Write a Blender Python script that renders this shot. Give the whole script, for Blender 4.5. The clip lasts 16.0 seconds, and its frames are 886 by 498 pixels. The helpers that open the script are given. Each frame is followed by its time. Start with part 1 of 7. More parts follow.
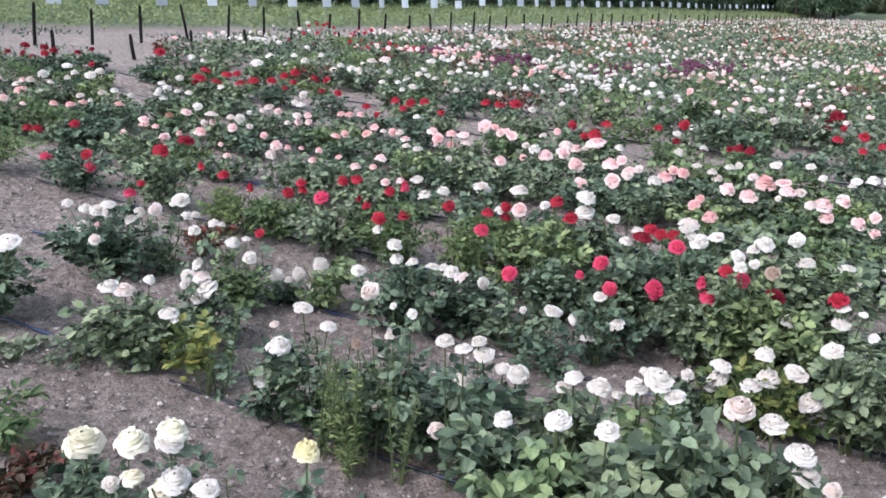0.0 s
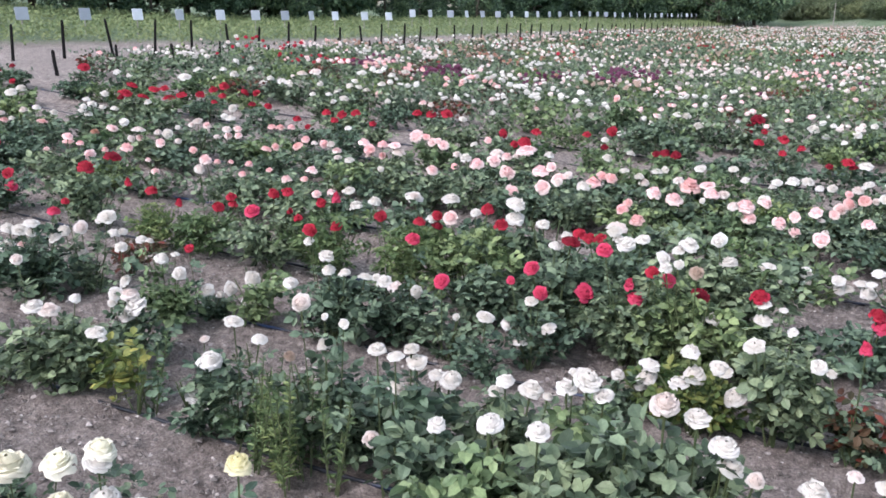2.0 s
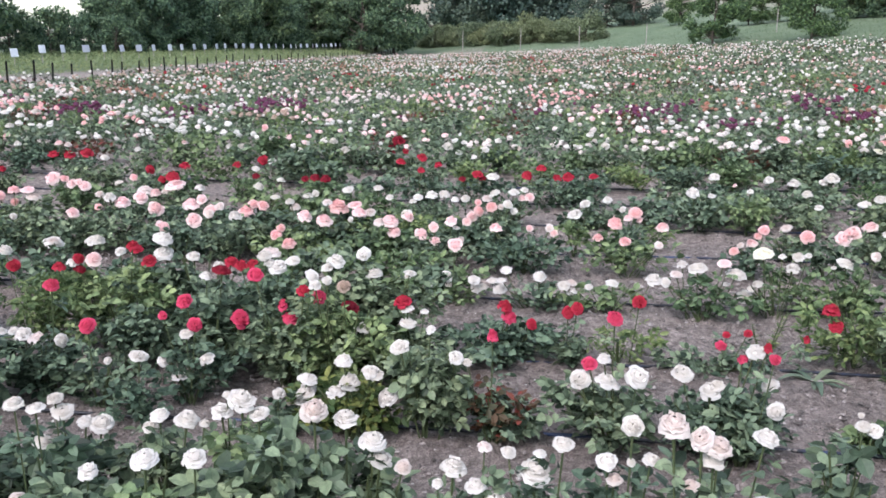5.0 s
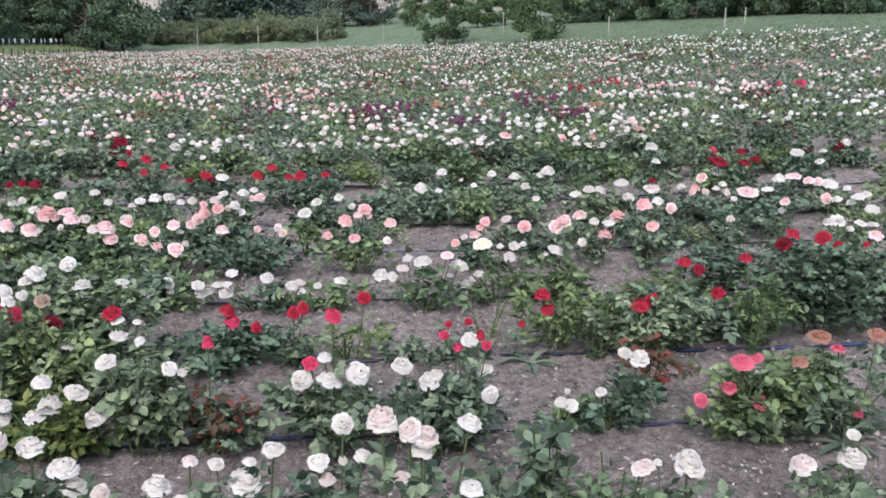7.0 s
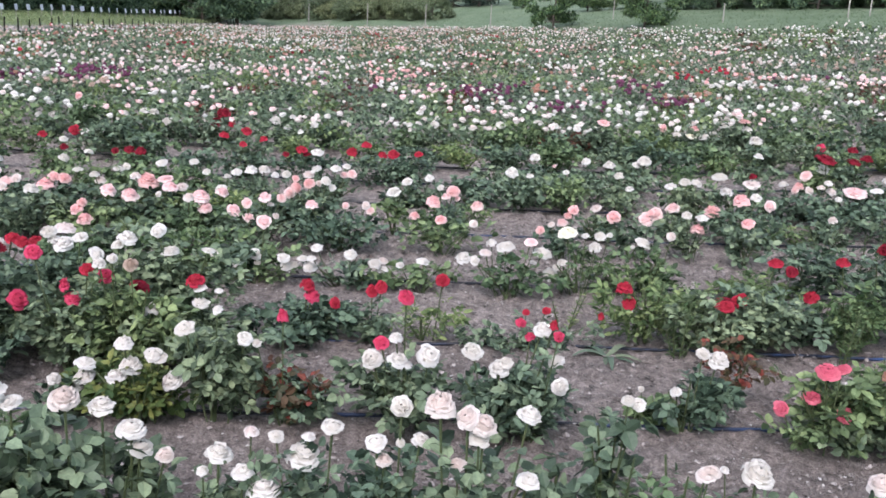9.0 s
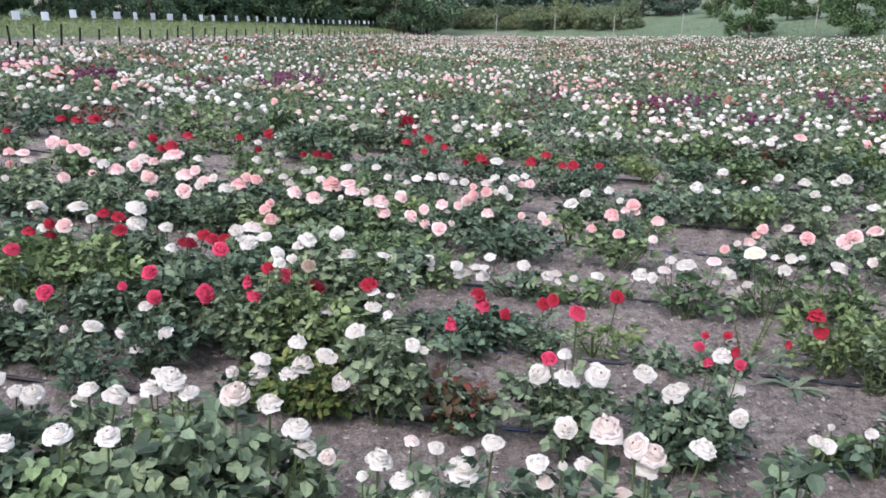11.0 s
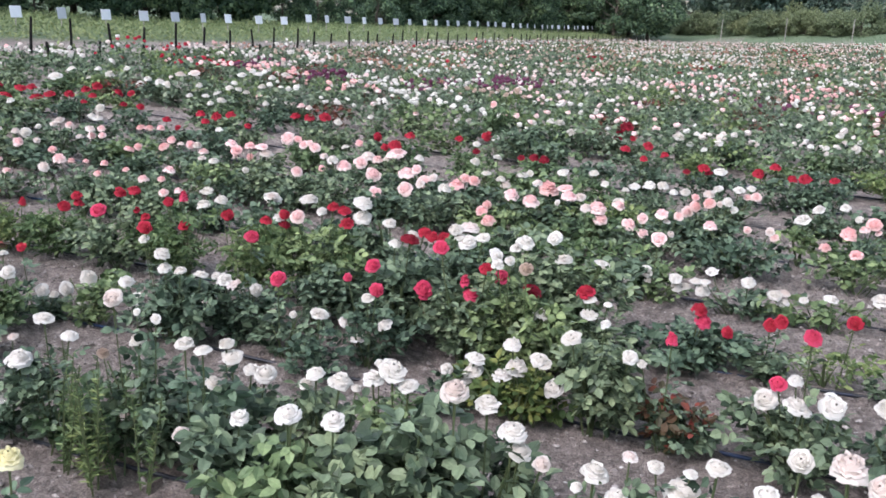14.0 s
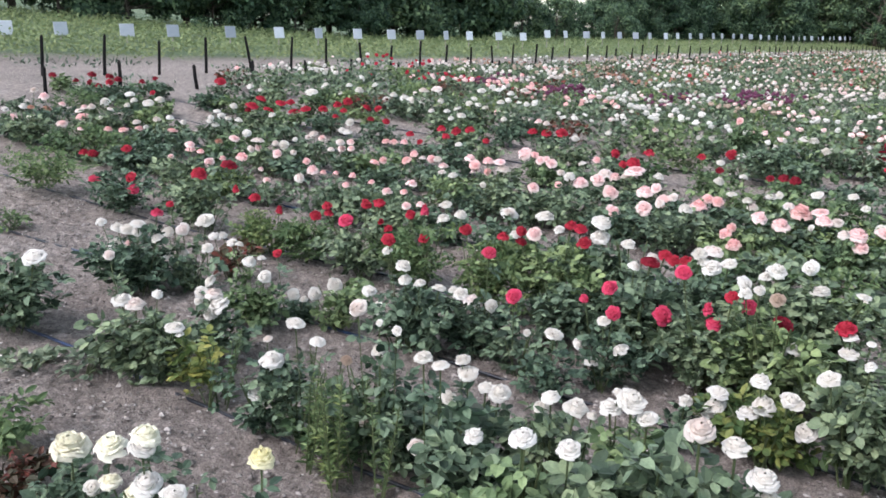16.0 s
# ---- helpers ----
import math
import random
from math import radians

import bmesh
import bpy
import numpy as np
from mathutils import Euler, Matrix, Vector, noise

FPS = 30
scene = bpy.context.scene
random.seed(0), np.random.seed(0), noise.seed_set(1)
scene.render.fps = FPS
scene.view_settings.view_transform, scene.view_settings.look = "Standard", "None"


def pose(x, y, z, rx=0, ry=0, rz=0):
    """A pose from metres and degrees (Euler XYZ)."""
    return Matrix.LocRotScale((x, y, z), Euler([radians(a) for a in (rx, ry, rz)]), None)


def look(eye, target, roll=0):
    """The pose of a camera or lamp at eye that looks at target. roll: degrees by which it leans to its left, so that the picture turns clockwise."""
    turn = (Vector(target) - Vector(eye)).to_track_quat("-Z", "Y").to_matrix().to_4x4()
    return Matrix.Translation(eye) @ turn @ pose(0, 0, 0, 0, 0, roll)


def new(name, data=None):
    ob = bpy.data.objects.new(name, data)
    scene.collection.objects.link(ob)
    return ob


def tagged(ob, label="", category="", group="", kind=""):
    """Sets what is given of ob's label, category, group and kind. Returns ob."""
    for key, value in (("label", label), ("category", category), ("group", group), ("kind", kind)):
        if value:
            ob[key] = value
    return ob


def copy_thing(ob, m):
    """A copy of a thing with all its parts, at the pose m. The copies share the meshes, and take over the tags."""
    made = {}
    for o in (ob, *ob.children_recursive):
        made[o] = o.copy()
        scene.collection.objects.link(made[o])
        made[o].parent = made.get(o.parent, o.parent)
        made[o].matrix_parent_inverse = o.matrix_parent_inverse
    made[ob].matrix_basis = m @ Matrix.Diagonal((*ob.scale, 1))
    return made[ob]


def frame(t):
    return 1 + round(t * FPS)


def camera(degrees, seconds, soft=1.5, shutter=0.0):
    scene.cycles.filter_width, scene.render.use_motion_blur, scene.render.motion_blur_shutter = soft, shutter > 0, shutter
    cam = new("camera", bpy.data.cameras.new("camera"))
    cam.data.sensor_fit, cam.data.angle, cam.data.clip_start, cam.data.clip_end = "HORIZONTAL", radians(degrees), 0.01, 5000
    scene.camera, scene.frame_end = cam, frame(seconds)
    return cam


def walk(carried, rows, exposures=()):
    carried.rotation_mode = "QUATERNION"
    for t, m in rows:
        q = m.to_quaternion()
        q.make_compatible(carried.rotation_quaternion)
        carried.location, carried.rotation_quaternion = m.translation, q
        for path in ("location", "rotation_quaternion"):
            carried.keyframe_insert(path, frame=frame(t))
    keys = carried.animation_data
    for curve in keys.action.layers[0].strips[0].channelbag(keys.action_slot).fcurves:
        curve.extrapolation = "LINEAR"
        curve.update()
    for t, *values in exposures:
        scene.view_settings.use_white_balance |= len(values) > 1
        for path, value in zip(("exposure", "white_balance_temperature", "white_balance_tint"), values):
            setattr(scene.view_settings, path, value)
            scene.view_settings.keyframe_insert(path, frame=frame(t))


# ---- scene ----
cam = camera(52.0, 16.0, soft=1.7)
PATH = [
    (0, (-0.094, 0.017, 1.484), (-1.093, 1.651, 0.909), 1.6),
    (0.5, (-0.079, 0.021, 1.482), (-1.012, 1.694, 0.907), 1.2),
    (1, (-0.072, 0.016, 1.482), (-0.97, 1.708, 0.907), 1.2),
    (1.5, (-0.065, 0.013, 1.484), (-0.947, 1.719, 0.924), 1.2),
    (2, (-0.062, 0.012, 1.482), (-0.946, 1.719, 0.933), 1.1),
    (2.5, (-0.06, 0.008, 1.48), (-0.915, 1.731, 0.932), 1.0),
    (3, (-0.056, -0.001, 1.483), (-0.822, 1.769, 0.956), 0.9),
    (3.5, (-0.049, -0.031, 1.482), (-0.679, 1.794, 0.961), 0.8),
    (4, (-0.032, -0.074, 1.477), (-0.474, 1.809, 0.968), 0.1),
    (4.2, (-0.014, -0.087, 1.486), (-0.39, 1.814, 0.991), -0.0),
    (6.3, (0.141, 0.016, 1.471), (0.211, 1.959, 1.001), 1.2),
    (6.5, (0.155, 0.008, 1.47), (0.31, 1.946, 0.999), 1.1),
    (7, (0.175, -0.009, 1.471), (0.509, 1.906, 1.001), 1.5),
    (7.5, (0.187, -0.011, 1.468), (0.515, 1.905, 0.998), 1.3),
    (8, (0.193, -0.008, 1.476), (0.467, 1.919, 1.019), 1.8),
    (8.5, (0.215, -0.013, 1.482), (0.512, 1.899, 0.975), 3.1),
    (9, (0.246, 0.01, 1.478), (0.37, 1.938, 0.962), 3.2),
    (9.5, (0.275, 0.016, 1.478), (0.298, 1.948, 0.962), 2.8),
    (10, (0.276, 0.041, 1.475), (0.187, 1.972, 0.96), 2.7),
    (12.3, (0.227, 0.095, 1.463), (-0.156, 1.992, 0.958), 3.3),
    (12.5, (0.225, 0.092, 1.471), (-0.173, 1.987, 0.973), 3.4),
    (13, (0.225, 0.091, 1.467), (-0.237, 1.968, 0.954), 3.3),
    (13.5, (0.217, 0.088, 1.466), (-0.354, 1.931, 0.939), 3.1),
    (14, (0.2, 0.097, 1.456), (-0.497, 1.896, 0.93), 2.7),
    (14.5, (0.188, 0.112, 1.458), (-0.643, 1.854, 0.936), 1.8),
    (15, (0.164, 0.123, 1.456), (-0.777, 1.81, 0.938), 1.1),
    (15.5, (0.15, 0.127, 1.463), (-0.906, 1.746, 0.95), 1.3),
    (16, (0.14, 0.128, 1.461), (-0.997, 1.692, 0.948), 1.3),
]
walk(cam, [(t, look(eye, target, roll)) for t, eye, target, roll in PATH], exposures=[(0, 1.9, 6500, 10), (4, 1.9, 6500, 10), (6.5, 1.66, 6500, 10), (8, 1.74, 6500, 10), (10, 1.78, 6500, 10), (13, 1.81, 6500, 10), (16, 1.84, 6620, 6)])

# ---- sky and light ----
SUN_ELEVATION, SUN_TURN = 48, 200
world = bpy.data.worlds.new("overcast_sky")
scene.world = world
world.use_nodes = True
wn = world.node_tree.nodes
wn.clear()
sky = wn.new("ShaderNodeTexSky")
sky.sky_type = "NISHITA"
sky.sun_disc = False
sky.sun_elevation, sky.sun_rotation = radians(SUN_ELEVATION), radians(SUN_TURN)
sky.air_density, sky.dust_density, sky.ozone_density = 1.0, 1.2, 1.2
pale = wn.new("ShaderNodeHueSaturation")
pale.inputs["Saturation"].default_value = 0.55
back = wn.new("ShaderNodeBackground")
back.inputs["Strength"].default_value = 0.15
sky_out = wn.new("ShaderNodeOutputWorld")
world.node_tree.links.new(sky.outputs[0], pale.inputs["Color"])
world.node_tree.links.new(pale.outputs[0], back.inputs["Color"])
world.node_tree.links.new(back.outputs[0], sky_out.inputs[0])

sun = new("sun", bpy.data.lights.new("sun", "SUN"))
sun.data.energy, sun.data.angle, sun.data.color = 1.1, radians(30), (1.05, 0.93, 1.04)
sun_way = Vector((math.sin(radians(SUN_TURN)) * math.cos(radians(SUN_ELEVATION)), math.cos(radians(SUN_TURN)) * math.cos(radians(SUN_ELEVATION)), math.sin(radians(SUN_ELEVATION))))
sun.matrix_world = look(sun_way * 50, (0, 0, 0))


# ---- materials ----
def material(name, rough=0.7):
    m = bpy.data.materials.new(name)
    m.use_nodes = True
    tree = m.node_tree
    shader = tree.nodes["Principled BSDF"]
    shader.inputs["Roughness"].default_value = rough
    shader.inputs["Specular IOR Level"].default_value = 0.3
    return m, tree, shader


def node(tree, kind, **inputs):
    n = tree.nodes.new(kind)
    for key, value in inputs.items():
        n.inputs[key.replace("_", " ")].default_value = value
    return n


def place(tree):
    return tree.nodes.new("ShaderNodeNewGeometry").outputs["Position"]


def local(tree):
    return tree.nodes.new("ShaderNodeTexCoord").outputs["Object"]


def grain(tree, where, scale, detail=6.0, rough=0.6):
    n = node(tree, "ShaderNodeTexNoise", Scale=scale, Detail=detail, Roughness=rough)
    tree.links.new(where, n.inputs["Vector"])
    return n.outputs["Fac"]


def ramp(tree, fac, stops):
    n = tree.nodes.new("ShaderNodeValToRGB")
    ends = n.color_ramp.elements
    while len(ends) < len(stops):
        ends.new(0.5)
    for e, (at, colour) in zip(ends, stops):
        e.position, e.color = at, (*colour, 1)
    tree.links.new(fac, n.inputs[0])
    return n.outputs[0]


def blend(tree, fac, a, b, kind="MIX"):
    n = tree.nodes.new("ShaderNodeMix")
    n.data_type, n.blend_type = "RGBA", kind
    for value, socket in ((fac, n.inputs[0]), (a, n.inputs[6]), (b, n.inputs[7])):
        if isinstance(value, (int, float)):
            socket.default_value = value
        elif isinstance(value, tuple):
            socket.default_value = (*value, 1)
        else:
            tree.links.new(value, socket)
    return n.outputs[2]


def bump(tree, shader, height, strength, distance):
    n = node(tree, "ShaderNodeBump", Strength=strength, Distance=distance)
    tree.links.new(height, n.inputs["Height"])
    tree.links.new(n.outputs[0], shader.inputs["Normal"])


def leaf_material(name, dark, mid, light, through_light=0.25, rough=0.5):
    """Foliage: each leaflet has its own green, with a vein-scale mottle and some light passing through."""
    m, tree, shader = material(name, rough)
    shader.inputs["Specular IOR Level"].default_value = 0.16
    geo = tree.nodes.new("ShaderNodeNewGeometry")
    each = ramp(tree, geo.outputs["Random Per Island"], ((0.0, dark), (0.55, mid), (0.93, light), (1.0, light)))
    whole = tree.nodes.new("ShaderNodeObjectInfo").outputs["Random"]
    tone = ramp(tree, whole, ((0.0, (0.62, 0.70, 0.70)), (0.5, (0.92, 0.94, 0.92)), (1.0, (1.22, 1.14, 1.0))))
    base = blend(tree, 1.0, each, tone, "MULTIPLY")
    spots = ramp(tree, grain(tree, local(tree), 90), ((0.35, (0.8, 0.8, 0.8)), (0.7, (1.15, 1.15, 1.1))))
    base = blend(tree, 1.0, base, spots, "MULTIPLY")
    tree.links.new(base, shader.inputs["Base Color"])
    glow = tree.nodes.new("ShaderNodeBsdfTranslucent")
    tree.links.new(base, glow.inputs["Color"])
    mix = tree.nodes.new("ShaderNodeMixShader")
    mix.inputs[0].default_value = through_light
    tree.links.new(shader.outputs[0], mix.inputs[1])
    tree.links.new(glow.outputs[0], mix.inputs[2])
    tree.links.new(mix.outputs[0], tree.nodes["Material Output"].inputs[0])
    return m


def petal_material(name, edge, heart, rough=0.75):
    """Petals: edge colour going over into the colour of the heart, a little different on every petal."""
    m, tree, shader = material(name, rough)
    core = tree.nodes.new("ShaderNodeAttribute")
    core.attribute_name = "core"
    base = blend(tree, core.outputs["Fac"], edge, heart)
    geo = tree.nodes.new("ShaderNodeNewGeometry")
    each = ramp(tree, geo.outputs["Random Per Island"], ((0.0, (0.90, 0.89, 0.88)), (1.0, (1.05, 1.05, 1.05))))
    base = blend(tree, 1.0, base, each, "MULTIPLY")
    whole = tree.nodes.new("ShaderNodeObjectInfo").outputs["Random"]
    tone = ramp(tree, whole, ((0.0, (0.86, 0.84, 0.80)), (1.0, (1.04, 1.04, 1.04))))
    base = blend(tree, 1.0, base, tone, "MULTIPLY")
    tree.links.new(base, shader.inputs["Base Color"])
    glow = tree.nodes.new("ShaderNodeBsdfTranslucent")
    tree.links.new(base, glow.inputs["Color"])
    mix = tree.nodes.new("ShaderNodeMixShader")
    mix.inputs[0].default_value = 0.5
    tree.links.new(shader.outputs[0], mix.inputs[1])
    tree.links.new(glow.outputs[0], mix.inputs[2])
    tree.links.new(mix.outputs[0], tree.nodes["Material Output"].inputs[0])
    return m


# rose_leaf: the near-black tone puts inner-bush shade into the colour of random leaflets
LEAF = leaf_material("rose_leaf", (0.013, 0.024, 0.016), (0.102, 0.147, 0.101), (0.170, 0.224, 0.147), 0.2)
LEAF_FRESH = leaf_material("fresh_rose_leaf", (0.021, 0.040, 0.018), (0.118, 0.172, 0.090), (0.182, 0.244, 0.124), 0.24)
LEAF_LIGHT = leaf_material("weed_leaf", (0.042, 0.074, 0.032), (0.106, 0.155, 0.072), (0.195, 0.25, 0.115), 0.3)
LEAF_YELLOW = leaf_material("yellowing_leaf", (0.045, 0.08, 0.03), (0.115, 0.15, 0.05), (0.25, 0.25, 0.08), 0.3)
LEAF_RED = leaf_material("reddish_leaf", (0.03, 0.035, 0.02), (0.06, 0.04, 0.025), (0.14, 0.035, 0.03), 0.2)
LEAF_GREY = leaf_material("grey_green_leaf", (0.05, 0.075, 0.055), (0.10, 0.135, 0.10), (0.19, 0.23, 0.17), 0.2)
LEAF_CROP = leaf_material("crop_leaf", (0.10, 0.145, 0.080), (0.135, 0.185, 0.098), (0.175, 0.22, 0.118), 0.3)
LEAF_TREE = leaf_material("tree_leaf", (0.028, 0.055, 0.037), (0.067, 0.112, 0.069), (0.137, 0.20, 0.107), 0.25)
LEAF_DARK = leaf_material("conifer_leaf", (0.025, 0.045, 0.04), (0.05, 0.08, 0.068), (0.09, 0.125, 0.095), 0.15)
LEAF_YOUNG = leaf_material("young_tree_leaf", (0.026, 0.054, 0.028), (0.062, 0.108, 0.048), (0.12, 0.18, 0.072), 0.25)
LEAF_HEDGE = leaf_material("hedge_leaf", (0.068, 0.090, 0.050), (0.118, 0.148, 0.083), (0.18, 0.21, 0.12), 0.3)
GRASS = leaf_material("meadow_grass", (0.080, 0.118, 0.064), (0.098, 0.138, 0.076), (0.12, 0.162, 0.092), 0.25)
PETALS = {
    "w": petal_material("white_petal", (0.69, 0.685, 0.67), (0.67, 0.635, 0.585)),
    "c": petal_material("blush_petal", (0.70, 0.66, 0.645), (0.68, 0.565, 0.525)),
    "y": petal_material("cream_petal", (0.80, 0.79, 0.70), (0.78, 0.76, 0.58)),
    "Y": petal_material("yellow_petal", (0.78, 0.76, 0.54), (0.74, 0.69, 0.36)),
    "p": petal_material("pink_petal", (0.83, 0.70, 0.695), (0.80, 0.46, 0.47)),
    "s": petal_material("salmon_petal", (0.78, 0.545, 0.54), (0.74, 0.355, 0.355)),
    "r": petal_material("red_petal", (0.44, 0.026, 0.060), (0.33, 0.012, 0.028)),
    "k": petal_material("crimson_petal", (0.60, 0.065, 0.15), (0.50, 0.032, 0.080)),
    "q": petal_material("rose_pink_petal", (0.66, 0.17, 0.24), (0.54, 0.08, 0.14)),
    "d": petal_material("dark_red_petal", (0.24, 0.008, 0.026), (0.18, 0.005, 0.018)),
    "m": petal_material("purple_petal", (0.175, 0.057, 0.118), (0.12, 0.030, 0.075)),
    "b": petal_material("withered_petal", (0.46, 0.37, 0.32), (0.36, 0.26, 0.20)),
    "o": petal_material("faded_petal", (0.40, 0.23, 0.18), (0.33, 0.14, 0.09)),
}

STEM, tree, shader = material("green_stem", 0.6)
tree.links.new(ramp(tree, grain(tree, local(tree), 30), ((0.3, (0.028, 0.05, 0.02)), (0.7, (0.065, 0.075, 0.032)))), shader.inputs["Base Color"])
BARK, tree, shader = material("bark", 0.9)
tree.links.new(ramp(tree, grain(tree, local(tree), 8), ((0.3, (0.03, 0.024, 0.02)), (0.7, (0.09, 0.075, 0.06)))), shader.inputs["Base Color"])
bump(tree, shader, grain(tree, local(tree), 20), 0.6, 0.02)

SOIL, tree, shader = material("ground_soil", 0.95)
where = place(tree)
clods = ramp(tree, grain(tree, where, 22, 8, 0.7), ((0.30, (0.074, 0.066, 0.062)), (0.5, (0.232, 0.206, 0.194)), (0.70, (0.41, 0.372, 0.352))))
patches = ramp(tree, grain(tree, where, 1.3, 4), ((0.3, (0.82, 0.80, 0.78)), (0.7, (1.1, 1.08, 1.06))))
soil = blend(tree, 1.0, clods, patches, "MULTIPLY")
flecks = ramp(tree, grain(tree, where, 75, 2), ((0.69, (0, 0, 0)), (0.75, (1, 1, 1))))
fine = ramp(tree, grain(tree, where, 140, 4, 0.7), ((0.36, (0.60, 0.59, 0.58)), (0.64, (1.42, 1.41, 1.39))))
soil = blend(tree, 1.0, soil, fine, "MULTIPLY")
soil = blend(tree, flecks, soil, (0.44, 0.41, 0.385))
turf = ramp(tree, grain(tree, where, 0.45, 8, 0.62), ((0.3, (0.064, 0.098, 0.054)), (0.5, (0.084, 0.122, 0.068)), (0.7, (0.116, 0.146, 0.090))))
grass_here = tree.nodes.new("ShaderNodeAttribute")
grass_here.attribute_name = "turf"
# distance haze painted into the colour of the pale brownish hill grass
haze_here = tree.nodes.new("ShaderNodeAttribute")
haze_here.attribute_name = "far_haze"
hazy_hill = ramp(tree, grain(tree, where, 0.06, 3), ((0.35, (0.13, 0.14, 0.09)), (0.6, (0.22, 0.19, 0.15))))
turf = blend(tree, haze_here.outputs["Fac"], turf, hazy_hill)
tree.links.new(blend(tree, grass_here.outputs["Fac"], soil, turf), shader.inputs["Base Color"])
bump(tree, shader, grain(tree, where, 32, 8, 0.8), 1.0, 0.05)

HOSE, tree, shader = material("blue_black_hose", 0.4)
tree.links.new(ramp(tree, grain(tree, place(tree), 2.5), ((0.50, (0.008, 0.010, 0.015)), (0.70, (0.020, 0.045, 0.12)))), shader.inputs["Base Color"])
STAKE, tree, shader = material("dark_stake", 0.75)
shader.inputs["Specular IOR Level"].default_value = 0.05
tree.links.new(ramp(tree, grain(tree, local(tree), 14), ((0.3, (0.004, 0.004, 0.005)), (0.7, (0.014, 0.013, 0.013)))), shader.inputs["Base Color"])
BOARD, tree, shader = material("pale_board", 0.45)
tree.links.new(ramp(tree, grain(tree, local(tree), 7), ((0.3, (0.50, 0.53, 0.58)), (0.7, (0.62, 0.64, 0.68)))), shader.inputs["Base Color"])
whole = ramp(tree, tree.nodes.new("ShaderNodeObjectInfo").outputs["Random"], ((0.0, (0.45, 0.47, 0.50)), (0.8, (0.75, 0.75, 0.76)), (1.0, (1.0, 1.0, 1.0))))
tree.links.new(blend(tree, 1.0, shader.inputs["Base Color"].links[0].from_socket, whole, "MULTIPLY"), shader.inputs["Base Color"])
POST, tree, shader = material("weathered_post", 0.85)
tree.links.new(ramp(tree, grain(tree, local(tree), 12), ((0.3, (0.15, 0.145, 0.13)), (0.7, (0.29, 0.275, 0.25)))), shader.inputs["Base Color"])
STONE, tree, shader = material("pale_stone", 0.9)
tree.links.new(ramp(tree, tree.nodes.new("ShaderNodeNewGeometry").outputs["Random Per Island"], ((0.0, (0.09, 0.079, 0.074)), (0.93, (0.17, 0.152, 0.144)), (1.0, (0.42, 0.40, 0.38)))), shader.inputs["Base Color"])

CLOD, tree, shader = material("soil_clod", 0.95)
tree.links.new(ramp(tree, tree.nodes.new("ShaderNodeNewGeometry").outputs["Random Per Island"], ((0.0, (0.056, 0.050, 0.046)), (0.65, (0.160, 0.143, 0.134)), (1.0, (0.278, 0.254, 0.240)))), shader.inputs["Base Color"])


# ---- mesh tools ----
def tri_mesh(name, verts, tris, mats, which=None, core=None, smooth=False):
    """A mesh of triangles from arrays, with a material number a face and the petal gradient a vertex."""
    me = bpy.data.meshes.new(name)
    verts, tris = np.asarray(verts, np.float32), np.asarray(tris, np.int32)
    me.vertices.add(len(verts))
    me.vertices.foreach_set("co", verts.ravel())
    me.loops.add(tris.size)
    me.loops.foreach_set("vertex_index", tris.ravel())
    me.polygons.add(len(tris))
    me.polygons.foreach_set("loop_start", np.arange(0, tris.size, 3, dtype=np.int32))
    for m in mats:
        me.materials.append(m)
    if which is not None:
        me.polygons.foreach_set("material_index", np.asarray(which, np.int32))
    me.polygons.foreach_set("use_smooth", np.full(len(tris), smooth))
    if core is not None:
        me.attributes.new("core", "FLOAT", "POINT").data.foreach_set("value", np.asarray(core, np.float32))
    me.update(calc_edges=True)
    return me


def part(name, me, parent, label=""):
    ob = new(name, me)
    ob.parent = parent
    return tagged(ob, label)


def unit(v):
    return v / np.maximum(np.linalg.norm(v, axis=-1, keepdims=True), 1e-9)


def tube(points, radii, sides=5):
    """A tapered tube along points, as triangles."""
    points, radii = np.asarray(points, float), np.asarray(radii, float)
    ways = unit(np.gradient(points, axis=0))
    aside = unit(np.cross(ways, np.where(abs(ways[:, 2:]) > 0.9, (1.0, 0, 0), (0, 0, 1.0))))
    other = np.cross(ways, aside)
    a = np.linspace(0, 2 * np.pi, sides, endpoint=False)
    ring = points[:, None] + radii[:, None, None] * (np.cos(a)[None, :, None] * aside[:, None] + np.sin(a)[None, :, None] * other[:, None])
    tris = []
    for i in range(len(points) - 1):
        for j in range(sides):
            k = (j + 1) % sides
            p, q, r, s = i * sides + j, i * sides + k, (i + 1) * sides + k, (i + 1) * sides + j
            tris += [(p, q, r), (p, r, s)]
    last = (len(points) - 1) * sides
    for j in range(1, sides - 1):
        tris += [(0, j + 1, j), (last, last + j, last + j + 1)]
    return ring.reshape(-1, 3), np.array(tris)


def joined(pieces):
    verts, tris, count = [], [], 0
    for v, f in pieces:
        verts.append(v)
        tris.append(np.asarray(f) + count)
        count += len(v)
    return np.concatenate(verts), np.concatenate(tris)


LEAFLET = np.array([(0, 0, 0), (-0.40, 0.32, 0.09), (0.40, 0.32, 0.09), (0, 0.42, 0.0), (-0.33, 0.70, 0.04), (0.33, 0.70, 0.04), (0, 1.0, -0.07)])
LEAFLET_TRIS = np.array([(0, 3, 1), (0, 2, 3), (1, 3, 4), (4, 3, 6), (3, 2, 5), (3, 5, 6)])
BLADE = np.array([(0, 0, 0), (-0.42, 0.5, 0.05), (0.42, 0.5, 0.05), (0, 1.0, -0.06)])
BLADE_TRIS = np.array([(0, 2, 1), (1, 2, 3)])


